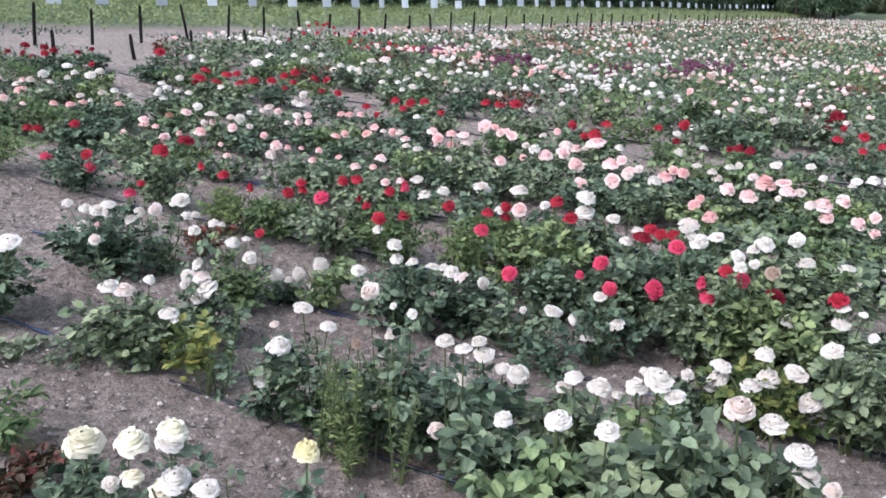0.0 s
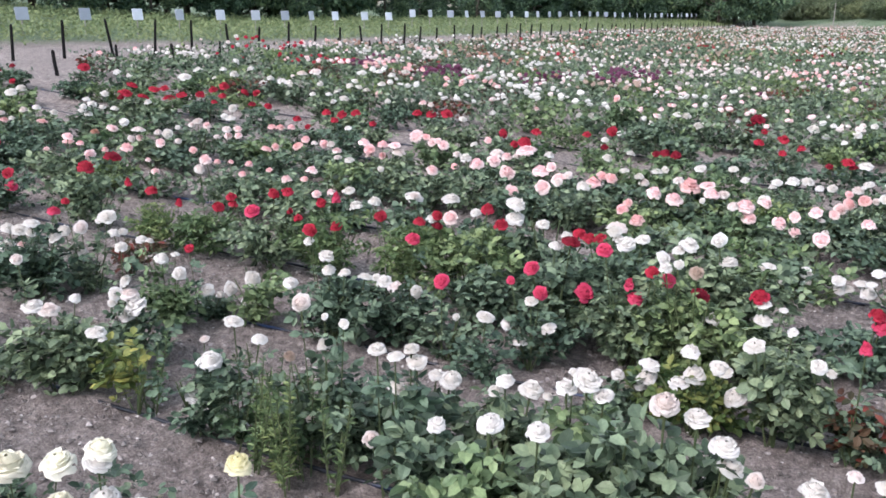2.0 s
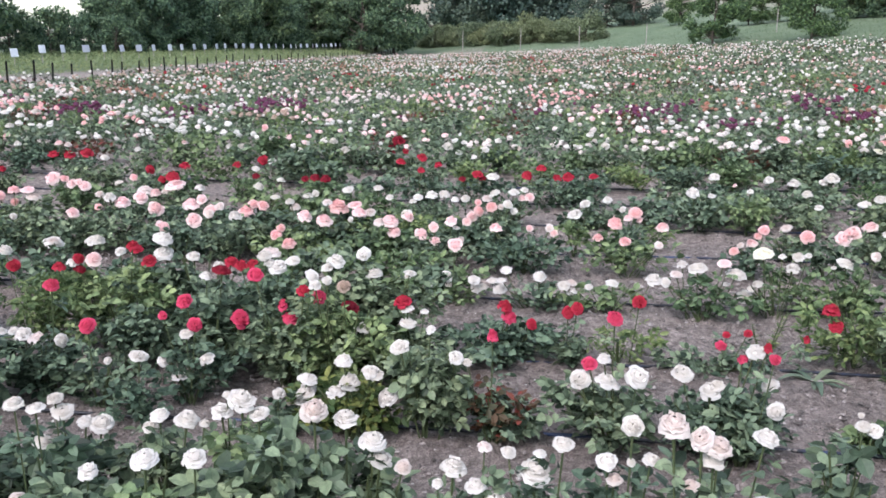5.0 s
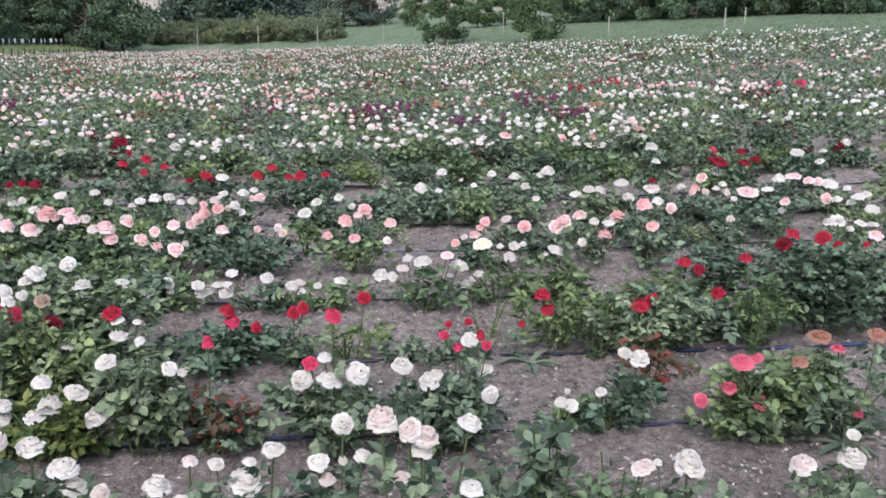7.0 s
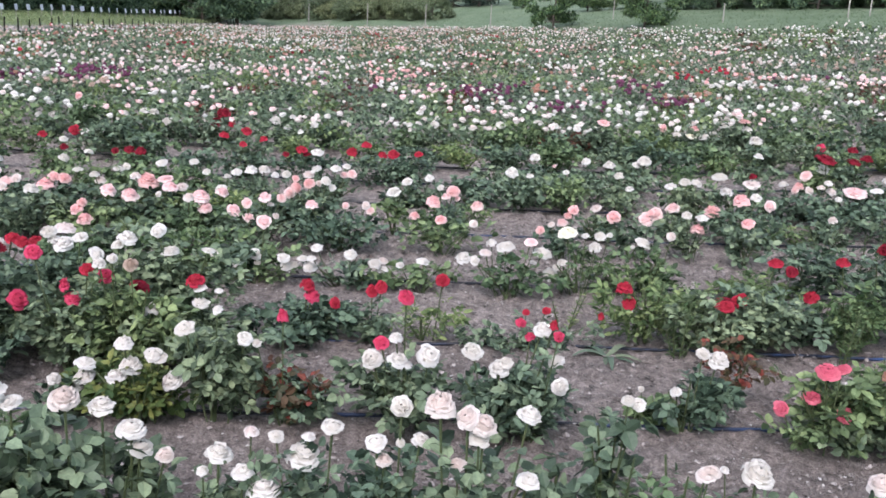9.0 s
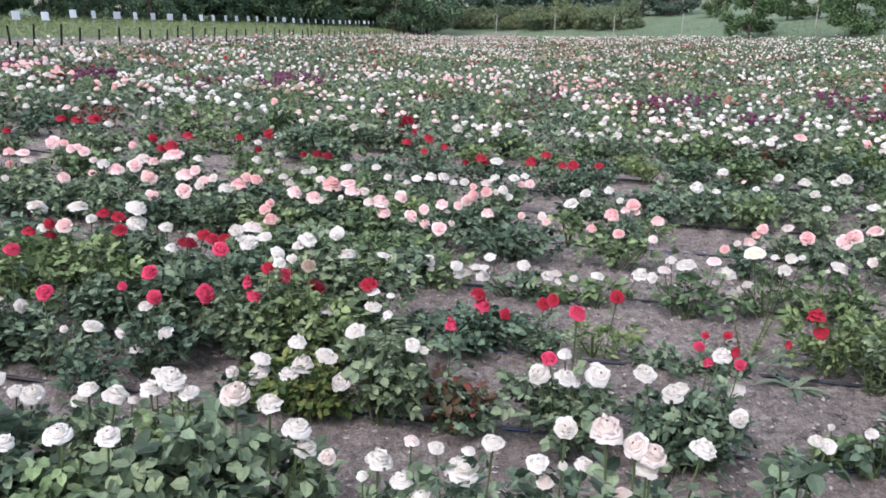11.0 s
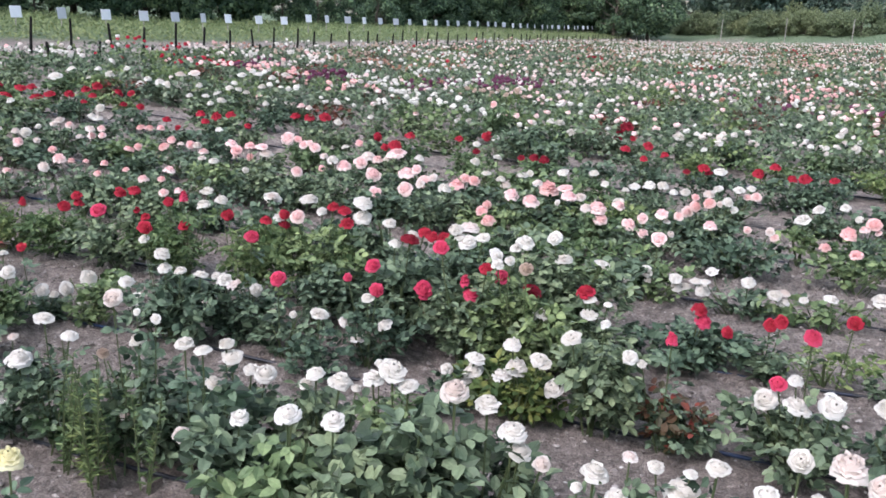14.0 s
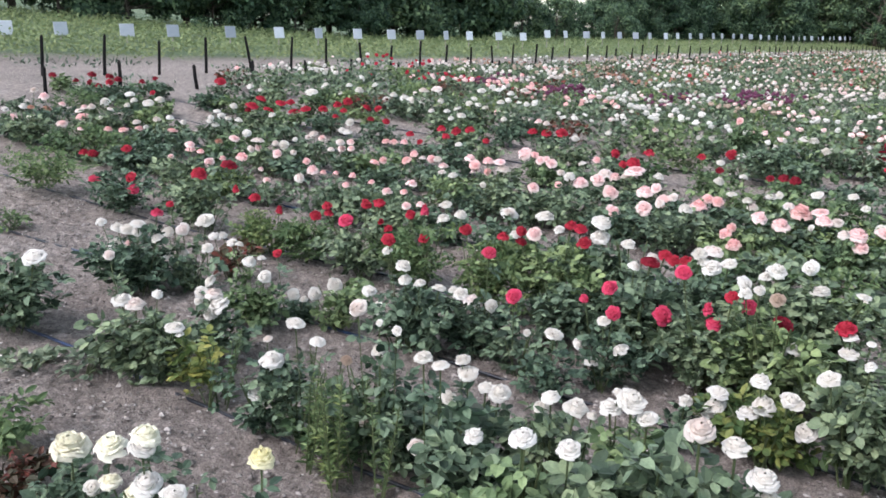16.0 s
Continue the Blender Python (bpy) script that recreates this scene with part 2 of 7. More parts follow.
def leaves(rng, at, way, up, length, width, shape=LEAFLET, shape_tris=LEAFLET_TRIS):
    """Leaf blades at points, each along a way with its face turned up."""
    way = unit(way)
    side = unit(np.cross(way, up))
    face = np.cross(side, way)
    size = np.broadcast_to(np.asarray(length, float), (len(at),))[:, None, None]
    wide = np.broadcast_to(np.asarray(width, float), (len(at),))[:, None, None]
    v = at[:, None] + shape[None, :, 0:1] * wide * side[:, None] + shape[None, :, 1:2] * size * way[:, None] + shape[None, :, 2:3] * size * face[:, None]
    t = shape_tris[None] + (np.arange(len(at)) * len(shape))[:, None, None]
    return v.reshape(-1, 3), t.reshape(-1, 3)


def compound_leaves(rng, at, way, size, five=True, slim=1.0):
    """Rose leaves: a leaflet at the tip and pairs beside the stalk."""
    n = len(at)
    way = unit(way)
    up = unit(np.array([0, 0, 1.0]) + rng.normal(0, 0.5, (n, 3)))
    side = unit(np.cross(way, up))
    spots, ways, sizes = [at + way * size[:, None] * 1.0], [way + rng.normal(0, 0.15, (n, 3))], [size * 1.0]
    for along, small in ((0.75, 0.9), (0.2, 0.75))[: 2 if five else 1]:
        for hand in (-1, 1):
            spots.append(at + way * size[:, None] * along)
            ways.append(way * 0.55 + hand * side * 0.9 + rng.normal(0, 0.18, (n, 3)))
            sizes.append(size * small)
    spots, ways, sizes = np.concatenate(spots), np.concatenate(ways), np.concatenate(sizes)
    k = len(spots) // n
    ups = np.tile(up, (k, 1)) + rng.normal(0, 0.25, (len(spots), 3))
    return leaves(rng, spots, ways, ups, sizes, sizes * rng.uniform(0.78, 1.0, len(sizes)) * slim)


# ---- the lie of the land ----
EDGE_BEARING = np.array([-60, -35, -30, -24, -17.3, -10.4, -3.5, 3, 8, 12, 19, 31, 45, 60, 80])
EDGE_FAR = np.array([22, 25, 28, 33, 40, 48, 58, 66, 75, 58, 37, 23, 17, 13.9, 12])
EDGE_Z = np.array([1.35, 1.45, 1.33, 1.10, 0.76, 0.38, -0.15, -0.7, -1.2, -0.68, -0.22, 0.08, 0.3, 0.45, 0.45])


def ground_z(x, y):
    """Height of the land: level close by, a shallow valley further off."""
    x, y = np.asarray(x, float), np.asarray(y, float)
    far, bearing = np.hypot(x, y), np.degrees(np.arctan2(-x, y))
    reach = np.interp(bearing, EDGE_BEARING, EDGE_FAR)
    rise = np.interp(bearing, EDGE_BEARING, EDGE_Z)
    share = np.clip((far - 6) / (reach - 6), 0, None)
    beyond = np.clip(far - reach, 0, None)
    slope = 0.06 * np.clip(beyond, 0, 25) + 0.062 * np.clip(beyond - 25, 0, 190)
    side = 0.034 * np.clip(beyond, 0, 30) * np.clip((bearing - 43) / 14, 0, 1.4)
    return rise * np.minimum(share, 1) ** 1.25 + slope * np.clip((11 - bearing) / 3, 0, 1) + side


# ---- roses ----
# rings of petals from the heart outwards: number, radius and height of the tips, height of the shoulder
RINGS = {
    2: ((3, 0.08, 0.30, 0.30), (5, 0.17, 0.31, 0.31), (6, 0.27, 0.27, 0.30), (7, 0.36, 0.19, 0.26), (8, 0.45, 0.07, 0.20), (8, 0.50, -0.08, 0.11)),
    1: ((3, 0.10, 0.28, 0.32), (4, 0.24, 0.27, 0.33), (6, 0.38, 0.15, 0.28), (6, 0.50, -0.03, 0.16)),
}
HABIT = {"open": (1.0, 1.08), "bud": (0.6, 1.4)}
BLOOM_MESHES = {}


def bloom_mesh(colour, detail, variant, habit="open"):
    """A rose bloom of diameter 1 on the origin: rings of overlapping arched petals round a tight heart."""
    key = colour, detail, variant, habit
    if key in BLOOM_MESHES:
        return BLOOM_MESHES[key]
    rng = np.random.default_rng(variant * 7 + 1)
    verts, tris, core, count = [], [], [], 0
    rows, cols = (4, 4) if detail == 2 else (3, 3)
    rings = RINGS[detail]
    broad, tall = HABIT[habit]
    for r, (n, tip, top, shoulder) in enumerate(rings):
        turn0 = rng.uniform(0, 6.28)
        for i in range(n):
            turn = turn0 + 6.283 * i / n + rng.normal(0, 0.10)
            reach, end = tip * rng.uniform(0.87, 1.12), top + rng.normal(0, 0.032)
            for j in range(rows):
                v = j / (rows - 1)
                a, b, c = (1 - v) ** 2, 2 * v * (1 - v), v * v
                out = a * reach * 0.3 + b * reach * 0.98 + c * reach
                high = a * -0.14 + b * (shoulder + 0.05) + c * end
                half = math.pi / n * (0.75 + 0.95 * v - 0.55 * v * v) * 1.25
                for k in range(cols):
                    u = 2 * k / (cols - 1) - 1
                    az = turn + u * half
                    rad = out * (1 - 0.09 * u * u * v) + rng.normal(0, 0.032) * v + 0.02 * u
                    lip = -0.05 * u * u * v + rng.normal(0, 0.026) * v
                    verts.append((rad * math.cos(az) * broad, rad * math.sin(az) * broad, (high + lip) * tall))
                    core.append(max(0.0, 1 - r / (len(rings) - 1.6)) * 0.85 + 0.3 * (1 - v) * (r < len(rings) - 1))
            for j in range(rows - 1):
                for k in range(cols - 1):
                    a = count + j * cols + k
                    tris += [(a, a + 1, a + cols + 1), (a, a + cols + 1, a + cols)]
            count += rows * cols
    # the packed heart under the petals
    ring = 8
    for high, rad in ((0.335, 0.0), (0.325, 0.08), (0.26, 0.21), (0.12, 0.34), (-0.06, 0.40), (-0.15, 0.12)):
        for k in range(ring):
            verts.append((rad * math.cos(k * 0.7854) * broad, rad * math.sin(k * 0.7854) * broad, high * tall))
            core.append(0.75 if high > 0.1 else 0.2)
    for j in range(5):
        for k in range(ring):
            a, b = count + j * ring + k, count + j * ring + (k + 1) % ring
            tris += [(a, b, b + ring), (a, b + ring, a + ring)]
    BLOOM_MESHES[key] = tri_mesh("bloom", verts, tris, [PETALS[colour]], core=np.clip(core, 0, 1), smooth=True)
    return BLOOM_MESHES[key]


KIND = {"w": "white", "c": "blush white", "y": "cream yellow", "Y": "yellow", "p": "pale pink", "s": "salmon pink", "r": "red", "k": "crimson", "q": "rose pink", "d": "dark red", "m": "purple", "o": "faded orange"}
LEAFINESS = {"green": LEAF, "fresh": LEAF_FRESH, "light": LEAF_LIGHT, "yellow": LEAF_YELLOW, "red": LEAF_RED, "grey": LEAF_GREY}
bush_count = 0


def foliage(rng, w, d, h, style, near, blooms=(), full=1.0, broad=False):
    """The leaves of one bush: compound leaves in a loose, uneven vase on its canes."""
    volume = w * d * h
    n = int(np.clip((volume * (4600 if near else 3000) * (0.7 if broad else 1.0) + 34) * full, 12, 340))
    canes = 3 + int(rng.integers(4))
    turn = rng.uniform(0, 6.283, canes)
    lean = rng.uniform(0.35, 1.0, canes)
    tall = rng.uniform(0.72, 1.06, canes)
    pick = rng.integers(0, canes, n)
    up = 0.16 + 0.84 * rng.uniform(0, 1, n) ** 0.7
    spread_out = (0.35 + 0.65 * up) * lean[pick]
    aside = rng.normal(0, 0.36, (n, 2)) * (0.5 + 0.6 * up)[:, None]
    px = np.clip(spread_out * np.cos(turn[pick]) + aside[:, 0], -1.15, 1.15)
    py = np.clip(spread_out * np.sin(turn[pick]) + aside[:, 1], -1.15, 1.15)
    high = h * up * tall[pick] * (1 - 0.20 * np.minimum(px ** 2 + py ** 2, 1))
    at = np.stack([w / 2 * px, d / 2 * py, high], 1)
    theta = np.arctan2(py, px) + rng.normal(0, 0.7, n)
    way = np.stack([np.cos(theta), np.sin(theta), rng.normal(0.05, 0.45, n)], 1)
    size = (rng.uniform(0.036, 0.060, n) if broad else rng.uniform(0.024, 0.052, n)) * (1.0 if near else 1.15) * rng.uniform(0.9, 1.15)
    free = np.ones(n, bool)
    for dx, dy, top, *_ in blooms:
        gone = np.hypot(at[:, 0] - dx, at[:, 1] - dy)
        free &= ~((gone < 0.10) & (at[:, 2] > top - 0.03)) & ~((gone < 0.05) & (at[:, 2] > top - 0.07))
    at, way, size = at[free], way[free], size[free]
    for dx, dy, top, *_ in blooms:
        m = int(rng.integers(6, 11) if near else rng.integers(3, 6))
        t = rng.uniform(0.28, 0.97, m)
        a = rng.uniform(0, 6.283, m)
        root = np.stack([dx * (0.25 + 0.75 * t ** 1.5), dy * (0.25 + 0.75 * t ** 1.5), (top - 0.045) * t], 1) + rng.normal(0, 0.012, (m, 3))
        out = np.stack([np.cos(a), np.sin(a), rng.normal(0.1, 0.35, m)], 1)
        new_size = rng.uniform(0.024, 0.044, m) * (1.25 if broad else 1.0)
        at = np.concatenate([at, root + unit(out) * new_size[:, None] * 0.9])
        way, size = np.concatenate([way, out]), np.concatenate([size, new_size])
    at[:, 2] = np.maximum(at[:, 2], 0.03)
    return compound_leaves(rng, at - unit(way) * size[:, None] * 0.9, way, size, near and not broad, 0.62 if style == "light" else 0.92)


STAND = Vector((0.2, 0.05))


def rose_bush(x, y, w, h, blooms=(), style="green", deep=0.0, full=1.0, broad=False):
    """A rose bush on its row: foliage, stems and one mesh for every bloom. Blooms: dx, dy, height, diameter, colour and how round it looks."""
    global bush_count
    bush_count += 1
    rng = np.random.default_rng(1000 + bush_count)
    z = float(ground_z(x, y))
    near = y < 4.2
    weed = not blooms and style in ("light", "grey")
    bush = new("weed" if weed else "rose_bush")
    bush.matrix_world = pose(x, y, z)
    colours = [b[4] for b in blooms]
    main = KIND[max(sorted(set(colours)), key=colours.count)] if colours else ""
    label = {"green": "dark green", "fresh": "fresh green", "light": "light green", "yellow": "yellowing", "red": "reddish", "grey": "grey-green"}[style]
    if broad:
        label += " broad-leaved"
    label += " rose bush with %s blooms on bare soil" % main if main else " leafy rose bush without blooms on bare soil"
    if weed:
        tagged(bush, "%s leafy weed growing among the roses" % ("light green" if style == "light" else "grey-green"), "weed", "weeds in the rows")
    else:
        tagged(bush, label, "rose bush", "rose bushes in rows")
    d = deep or min(max(0.30, w * 0.8), 0.5)
    v, f = foliage(rng, w * (1.12 if near else 1.0), d * (1.08 if near else 0.9), h, style, near, blooms, full, broad)
    v[:, 2] = np.maximum(v[:, 2], 0.01)
    part("foliage", tri_mesh("foliage", v, f, [LEAFINESS[style]]), bush)
    for dx, dy, top, size, *_ in blooms:
        foot = np.array([dx * 0.25 + rng.normal(0, 0.02), dy * 0.25 + rng.normal(0, 0.02), -0.01])
        tip = np.array([dx, dy, top])
        bow = foot * 0.4 + tip * 0.6
        bow[2] = top * 0.45
        s = np.linspace(0, 1, 5)[:, None]
        line = (1 - s) ** 2 * foot + 2 * s * (1 - s) * bow + s * s * tip
        part("stem", tri_mesh("stem", *tube(line, [0.0036, 0.0032, 0.0026, 0.0024, size * 0.06], 4), [STEM]), bush)
    for i in range(4):
        a = rng.uniform(0, 6.283)
        r = rng.uniform(0.2, 0.42)
        s = np.linspace(0, 1, 4)[:, None]
        line = np.hstack([math.cos(a) * r * w * s ** 1.3, math.sin(a) * r * d * s ** 1.3, h * rng.uniform(0.6, 0.9) * s - 0.01])
        part("stem", tri_mesh("stem", *tube(line, [0.006, 0.005, 0.004, 0.003], 4), [STEM]), bush)
    to_path = math.degrees(math.atan2(STAND.y - y, STAND.x - x)) + 90
    for dx, dy, top, size, colour, *seen in blooms:
        round_ = seen[0] if seen else float(rng.choice((0.55, 0.65, 0.75, 0.82, 0.95)))
        size *= 0.97
        if round_ > 1.15 and colour in "rkd":
            habit, lean, squash = "bud", rng.uniform(0, 15), 1.0
            size *= 1.45
        elif round_ > 1.15:
            habit, lean, squash = "open", rng.uniform(58, 74), 0.8
            size *= 1.15
        elif round_ > 0.84:
            habit, lean, squash = "open", rng.uniform(38, 58), 0.75
        else:
            habit, lean, squash = "open", rng.uniform(4, 26), min(max((round_ - 0.16) / 0.56, 0.5), 1.0)
        ob = part("bloom", bloom_mesh(colour, 2, int(rng.integers(6)), habit), bush)
        ob.matrix_local = pose(dx, dy, top - size * 0.06 * squash, 0, 0, to_path + rng.normal(0, 22)) @ pose(0, 0, 0, lean, rng.normal(0, 7), 0) @ pose(0, 0, 0, 0, 0, rng.uniform(0, 360)) @ Matrix.Diagonal((size * rng.uniform(0.94, 1.06), size, size * squash, 1))
    return bush


def tall_weed(x, y, h, stalks, seed, mat=LEAF_LIGHT, spread=0.09):
    """Upright weed: several stalks, each with narrow leaves all the way up."""
    rng = np.random.default_rng(seed)
    top = new("tall_weed")
    top.matrix_world = pose(x, y, float(ground_z(x, y)))
    tagged(top, "upright light green weed with narrow leaves among the roses", "weed", "weeds in the rows")
    spots, ways, sizes = [], [], []
    for _ in range(stalks):
        a, r = rng.uniform(0, 6.283), rng.uniform(0.2, 1) * spread
        tall = h * rng.uniform(0.7, 1.0)
        foot, tip = np.array([r * 0.4 * math.cos(a), r * 0.4 * math.sin(a), -0.01]), np.array([r * 1.5 * math.cos(a), r * 1.5 * math.sin(a), tall])
        s = np.linspace(0, 1, 4)[:, None]
        part("stem", tri_mesh("stem", *tube(foot + s * (tip - foot), [0.004, 0.0035, 0.003, 0.002], 4), [STEM]), top)
        n = int(tall / 0.0065)
        t = rng.uniform(0.12, 1, n)
        spots.append(foot + t[:, None] * (tip - foot))
        b = rng.uniform(0, 6.283, n)
        ways.append(np.stack([np.cos(b), np.sin(b), rng.uniform(0.1, 0.9, n)], 1))
        sizes.append(rng.uniform(0.022, 0.046, n) * (1.15 - 0.6 * t))
    spots, ways, sizes = np.concatenate(spots), np.concatenate(ways), np.concatenate(sizes)
    v, f = leaves(rng, spots, ways, np.array([0, 0, 1.0]) + rng.normal(0, 0.3, (len(spots), 3)), sizes, sizes * 0.32)
    part("foliage", tri_mesh("foliage", v, f, [mat]), top)


def dock_weed(x, y, size, seed):
    """A rosette of long arching strap leaves."""
    rng = np.random.default_rng(seed)
    top = new("dock_weed")
    top.matrix_world = pose(x, y, float(ground_z(x, y)))
    tagged(top, "grey-green rosette weed with long arching leaves on the soil", "weed", "weeds in the rows")
    for i in range(9):
        a = i * 0.698 + rng.normal(0, 0.25)
        long, rise = size * rng.uniform(0.7, 1.1), rng.uniform(0.35, 0.9)
        out = np.array([math.cos(a), math.sin(a), 0])
        side = np.array([-math.sin(a), math.cos(a), 0])
        verts = []
        for j in range(6):
            t = j / 5
            mid = out * long * t + np.array([0, 0, max(0.012, long * rise * (t - 0.9 * t * t))])
            half = long * 0.085 * math.sin(math.pi * min(0.98, 0.14 + 0.84 * t)) + 0.003
            verts += [mid - side * half + (0, 0, half * 0.5), mid, mid + side * half + (0, 0, half * 0.5)]
        tris = []
        for j in range(5):
            for k in range(2):
                p = j * 3 + k
                tris += [(p, p + 1, p + 4), (p, p + 4, p + 3)]
        part("leaf", tri_mesh("leaf", verts, tris, [LEAF_GREY], smooth=True), top)
    return top


# ---- ground ----
def spread(fine0, fine1, step, low, high, grow=1.16):
    mid = list(np.arange(fine0, fine1 + step / 2, step))
    s, left, v = step, [], fine0
    while v > low:
        s *= grow
        v -= s
        left.append(v)
    s, right, v = step, [], mid[-1]
    while v < high:
        s *= grow
        v += s
        right.append(v)
    return np.array(left[::-1] + mid + right)


def field_share(x, y):
    """1 on the worked soil, 0 on the grass round it."""
    far, bearing = np.hypot(x, y), np.degrees(np.arctan2(-x, y))
    reach = np.interp(bearing, EDGE_BEARING, EDGE_FAR)
    inside = (x > LEFT_EDGE - 2) & (((far < reach + 1.0) & (bearing < 11)) | (bearing >= 11)) & (y < 80)
    return np.where(inside & (y > -6), 1.0, 0.0)


LEFT_EDGE = -12.0
ROWS_Y = [1.36, 2.18, 3.04, 3.85, 4.75, 5.88, 6.75, 7.6] + [8.46 + 0.86 * i for i in range(82)]
gx, gy = spread(-6.5, 4.5, 0.035, -420, 420), spread(0.6, 7.5, 0.035, -300, 520)
X, Y = np.meshgrid(gx, gy)
Z = ground_z(X, Y)
def relief(px, py):
    """Clods and hollows of the soil close by."""
    return 0.022 * noise.noise((px * 3, py * 3, 0)) + 0.026 * noise.noise((px * 8, py * 8, 2)) + 0.042 * abs(noise.noise((px * 17, py * 17, 5)))


near_row = np.min([abs(Y - r) for r in ROWS_Y[:14]], axis=0)
Z -= np.where(Y < 20, 0.018 * np.exp(-((near_row - 0.42) / 0.14) ** 2), 0)
flat = np.stack([X.ravel(), Y.ravel()], 1)
rough = np.zeros(len(flat))
close = (flat[:, 0] > -9) & (flat[:, 0] < 7) & (flat[:, 1] > 0.2) & (flat[:, 1] < 11)
for i in np.nonzero(close)[0]:
    rough[i] = relief(*flat[i])
Z = Z.ravel() + rough
nx, ny = len(gx), len(gy)
a = (np.arange(ny - 1)[:, None] * nx + np.arange(nx - 1)[None]).ravel()
tris = np.concatenate([np.stack([a, a + 1, a + nx + 1], 1), np.stack([a, a + nx + 1, a + nx], 1)])
me = tri_mesh("ground", np.stack([flat[:, 0], flat[:, 1], Z], 1), tris, [SOIL], smooth=True)
me.attributes.new("turf", "FLOAT", "POINT").data.foreach_set("value", (1 - field_share(flat[:, 0], flat[:, 1])).astype(np.float32))
# share of the painted haze, growing with distance past the field's end
away = np.hypot(flat[:, 0], flat[:, 1]) - np.interp(np.degrees(np.arctan2(-flat[:, 0], flat[:, 1])), EDGE_BEARING, EDGE_FAR)
me.attributes.new("far_haze", "FLOAT", "POINT").data.foreach_set("value", np.clip((away - 38) / 25, 0, 1).astype(np.float32))
tagged(new("ground", me), "greyish brown bare soil with clods, grass beyond the field", "ground", kind="structure")

# small stones and clods on the soil
rng = np.random.default_rng(4)
n = 26000
sx, sy = rng.uniform(-6.5, 4.5, n), 0.9 + 6.5 * rng.uniform(0, 1, n) ** 1.2
size = 0.002 + 0.008 * rng.uniform(0, 1, n) ** 3.2
octa = np.array([(1, 0, 0), (-1, 0, 0), (0, 1, 0), (0, -1, 0), (0, 0, 0.7), (0, 0, -0.7)])
octa_tris = np.array([(0, 2, 4), (2, 1, 4), (1, 3, 4), (3, 0, 4), (2, 0, 5), (1, 2, 5), (3, 1, 5), (0, 3, 5)])
v = (octa[None] * rng.uniform(0.6, 1.3, (n, 6, 1)) * rng.uniform(0.7, 1.3, (n, 1, 3))) * size[:, None, None] + np.stack([sx, sy, ground_z(sx, sy) + 0.003 + [relief(*q) for q in zip(sx, sy)]], 1)[:, None]
f = octa_tris[None] + (np.arange(n) * 6)[:, None, None]
tagged(new("soil_stones", tri_mesh("soil_stones", v.reshape(-1, 3), f.reshape(-1, 3), [STONE])), "small pale stones and clods scattered on the soil", "stones", kind="stuff")

# clods of soil, closer together than the stones
n = 42000
sx, sy = rng.uniform(-6.5, 4.5, n), 0.9 + 5.6 * rng.uniform(0, 1, n) ** 1.2
size = 0.004 + 0.011 * rng.uniform(0, 1, n) ** 3.0
v = (octa[None] * rng.uniform(0.5, 1.3, (n, 6, 1)) * rng.uniform(0.7, 1.4, (n, 1, 3))) * size[:, None, None] + np.stack([sx, sy, ground_z(sx, sy) + 0.002 + [relief(*q) for q in zip(sx, sy)]], 1)[:, None]
f = octa_tris[None] + (np.arange(n) * 6)[:, None, None]
tagged(new("soil_clods", tri_mesh("soil_clods", v.reshape(-1, 3), f.reshape(-1, 3), [CLOD])), "crumbly grey-brown clods lying on the bare soil", "soil", kind="stuff")

# fallen petals
n = 1500
px, py = rng.uniform(-6, 4.5, n), rng.choice(ROWS_Y[1:7], n) + rng.normal(-0.12, 0.2, n)
at = np.stack([px, py, ground_z(px, py) + 0.008 + [relief(*q) for q in zip(px, py)]], 1)
v, f = leaves(rng, at, rng.normal(0, 1, (n, 3)) * (1, 1, 0.15), np.array([0, 0, 1.0]) + rng.normal(0, 0.2, (n, 3)), rng.uniform(0.007, 0.02, n), rng.uniform(0.007, 0.016, n), BLADE, BLADE_TRIS)
tagged(new("fallen_petals", tri_mesh("fallen_petals", v, f, [PETALS["w"]], core=np.zeros(len(v)))), "pale fallen rose petals on the soil", "petals", kind="stuff")


# ---- drip hoses along the rows ----
def drip_hose(y, x0, x1, seed):
    rng = np.random.default_rng(seed)
    xs = np.arange(x0, x1, 0.25)
    wave = np.cumsum(rng.normal(0, 0.008, len(xs)))
    wave -= np.linspace(wave[0], wave[-1], len(xs))
    line = np.stack([xs, y + wave, ground_z(xs, y + wave) + 0.016 + 0.008 * np.sin(xs * 2.1 + seed) * np.sin(xs * 0.7 + 2 * seed)], 1)
    v, f = tube(line, np.full(len(xs), 0.0075), 8)
    ob = new("drip_hose", tri_mesh("drip_hose", v, f, [HOSE], smooth=True))
    return tagged(ob, "dark blue-black plastic drip irrigation hose along a row", "hose", "drip hoses")


for i, y in enumerate(ROWS_Y[1:9]):
    drip_hose(y + (0.0, 0.0, 0.0, 0.02, 0.0, 0, 0, 0)[i], -9.5, 6.5, i)


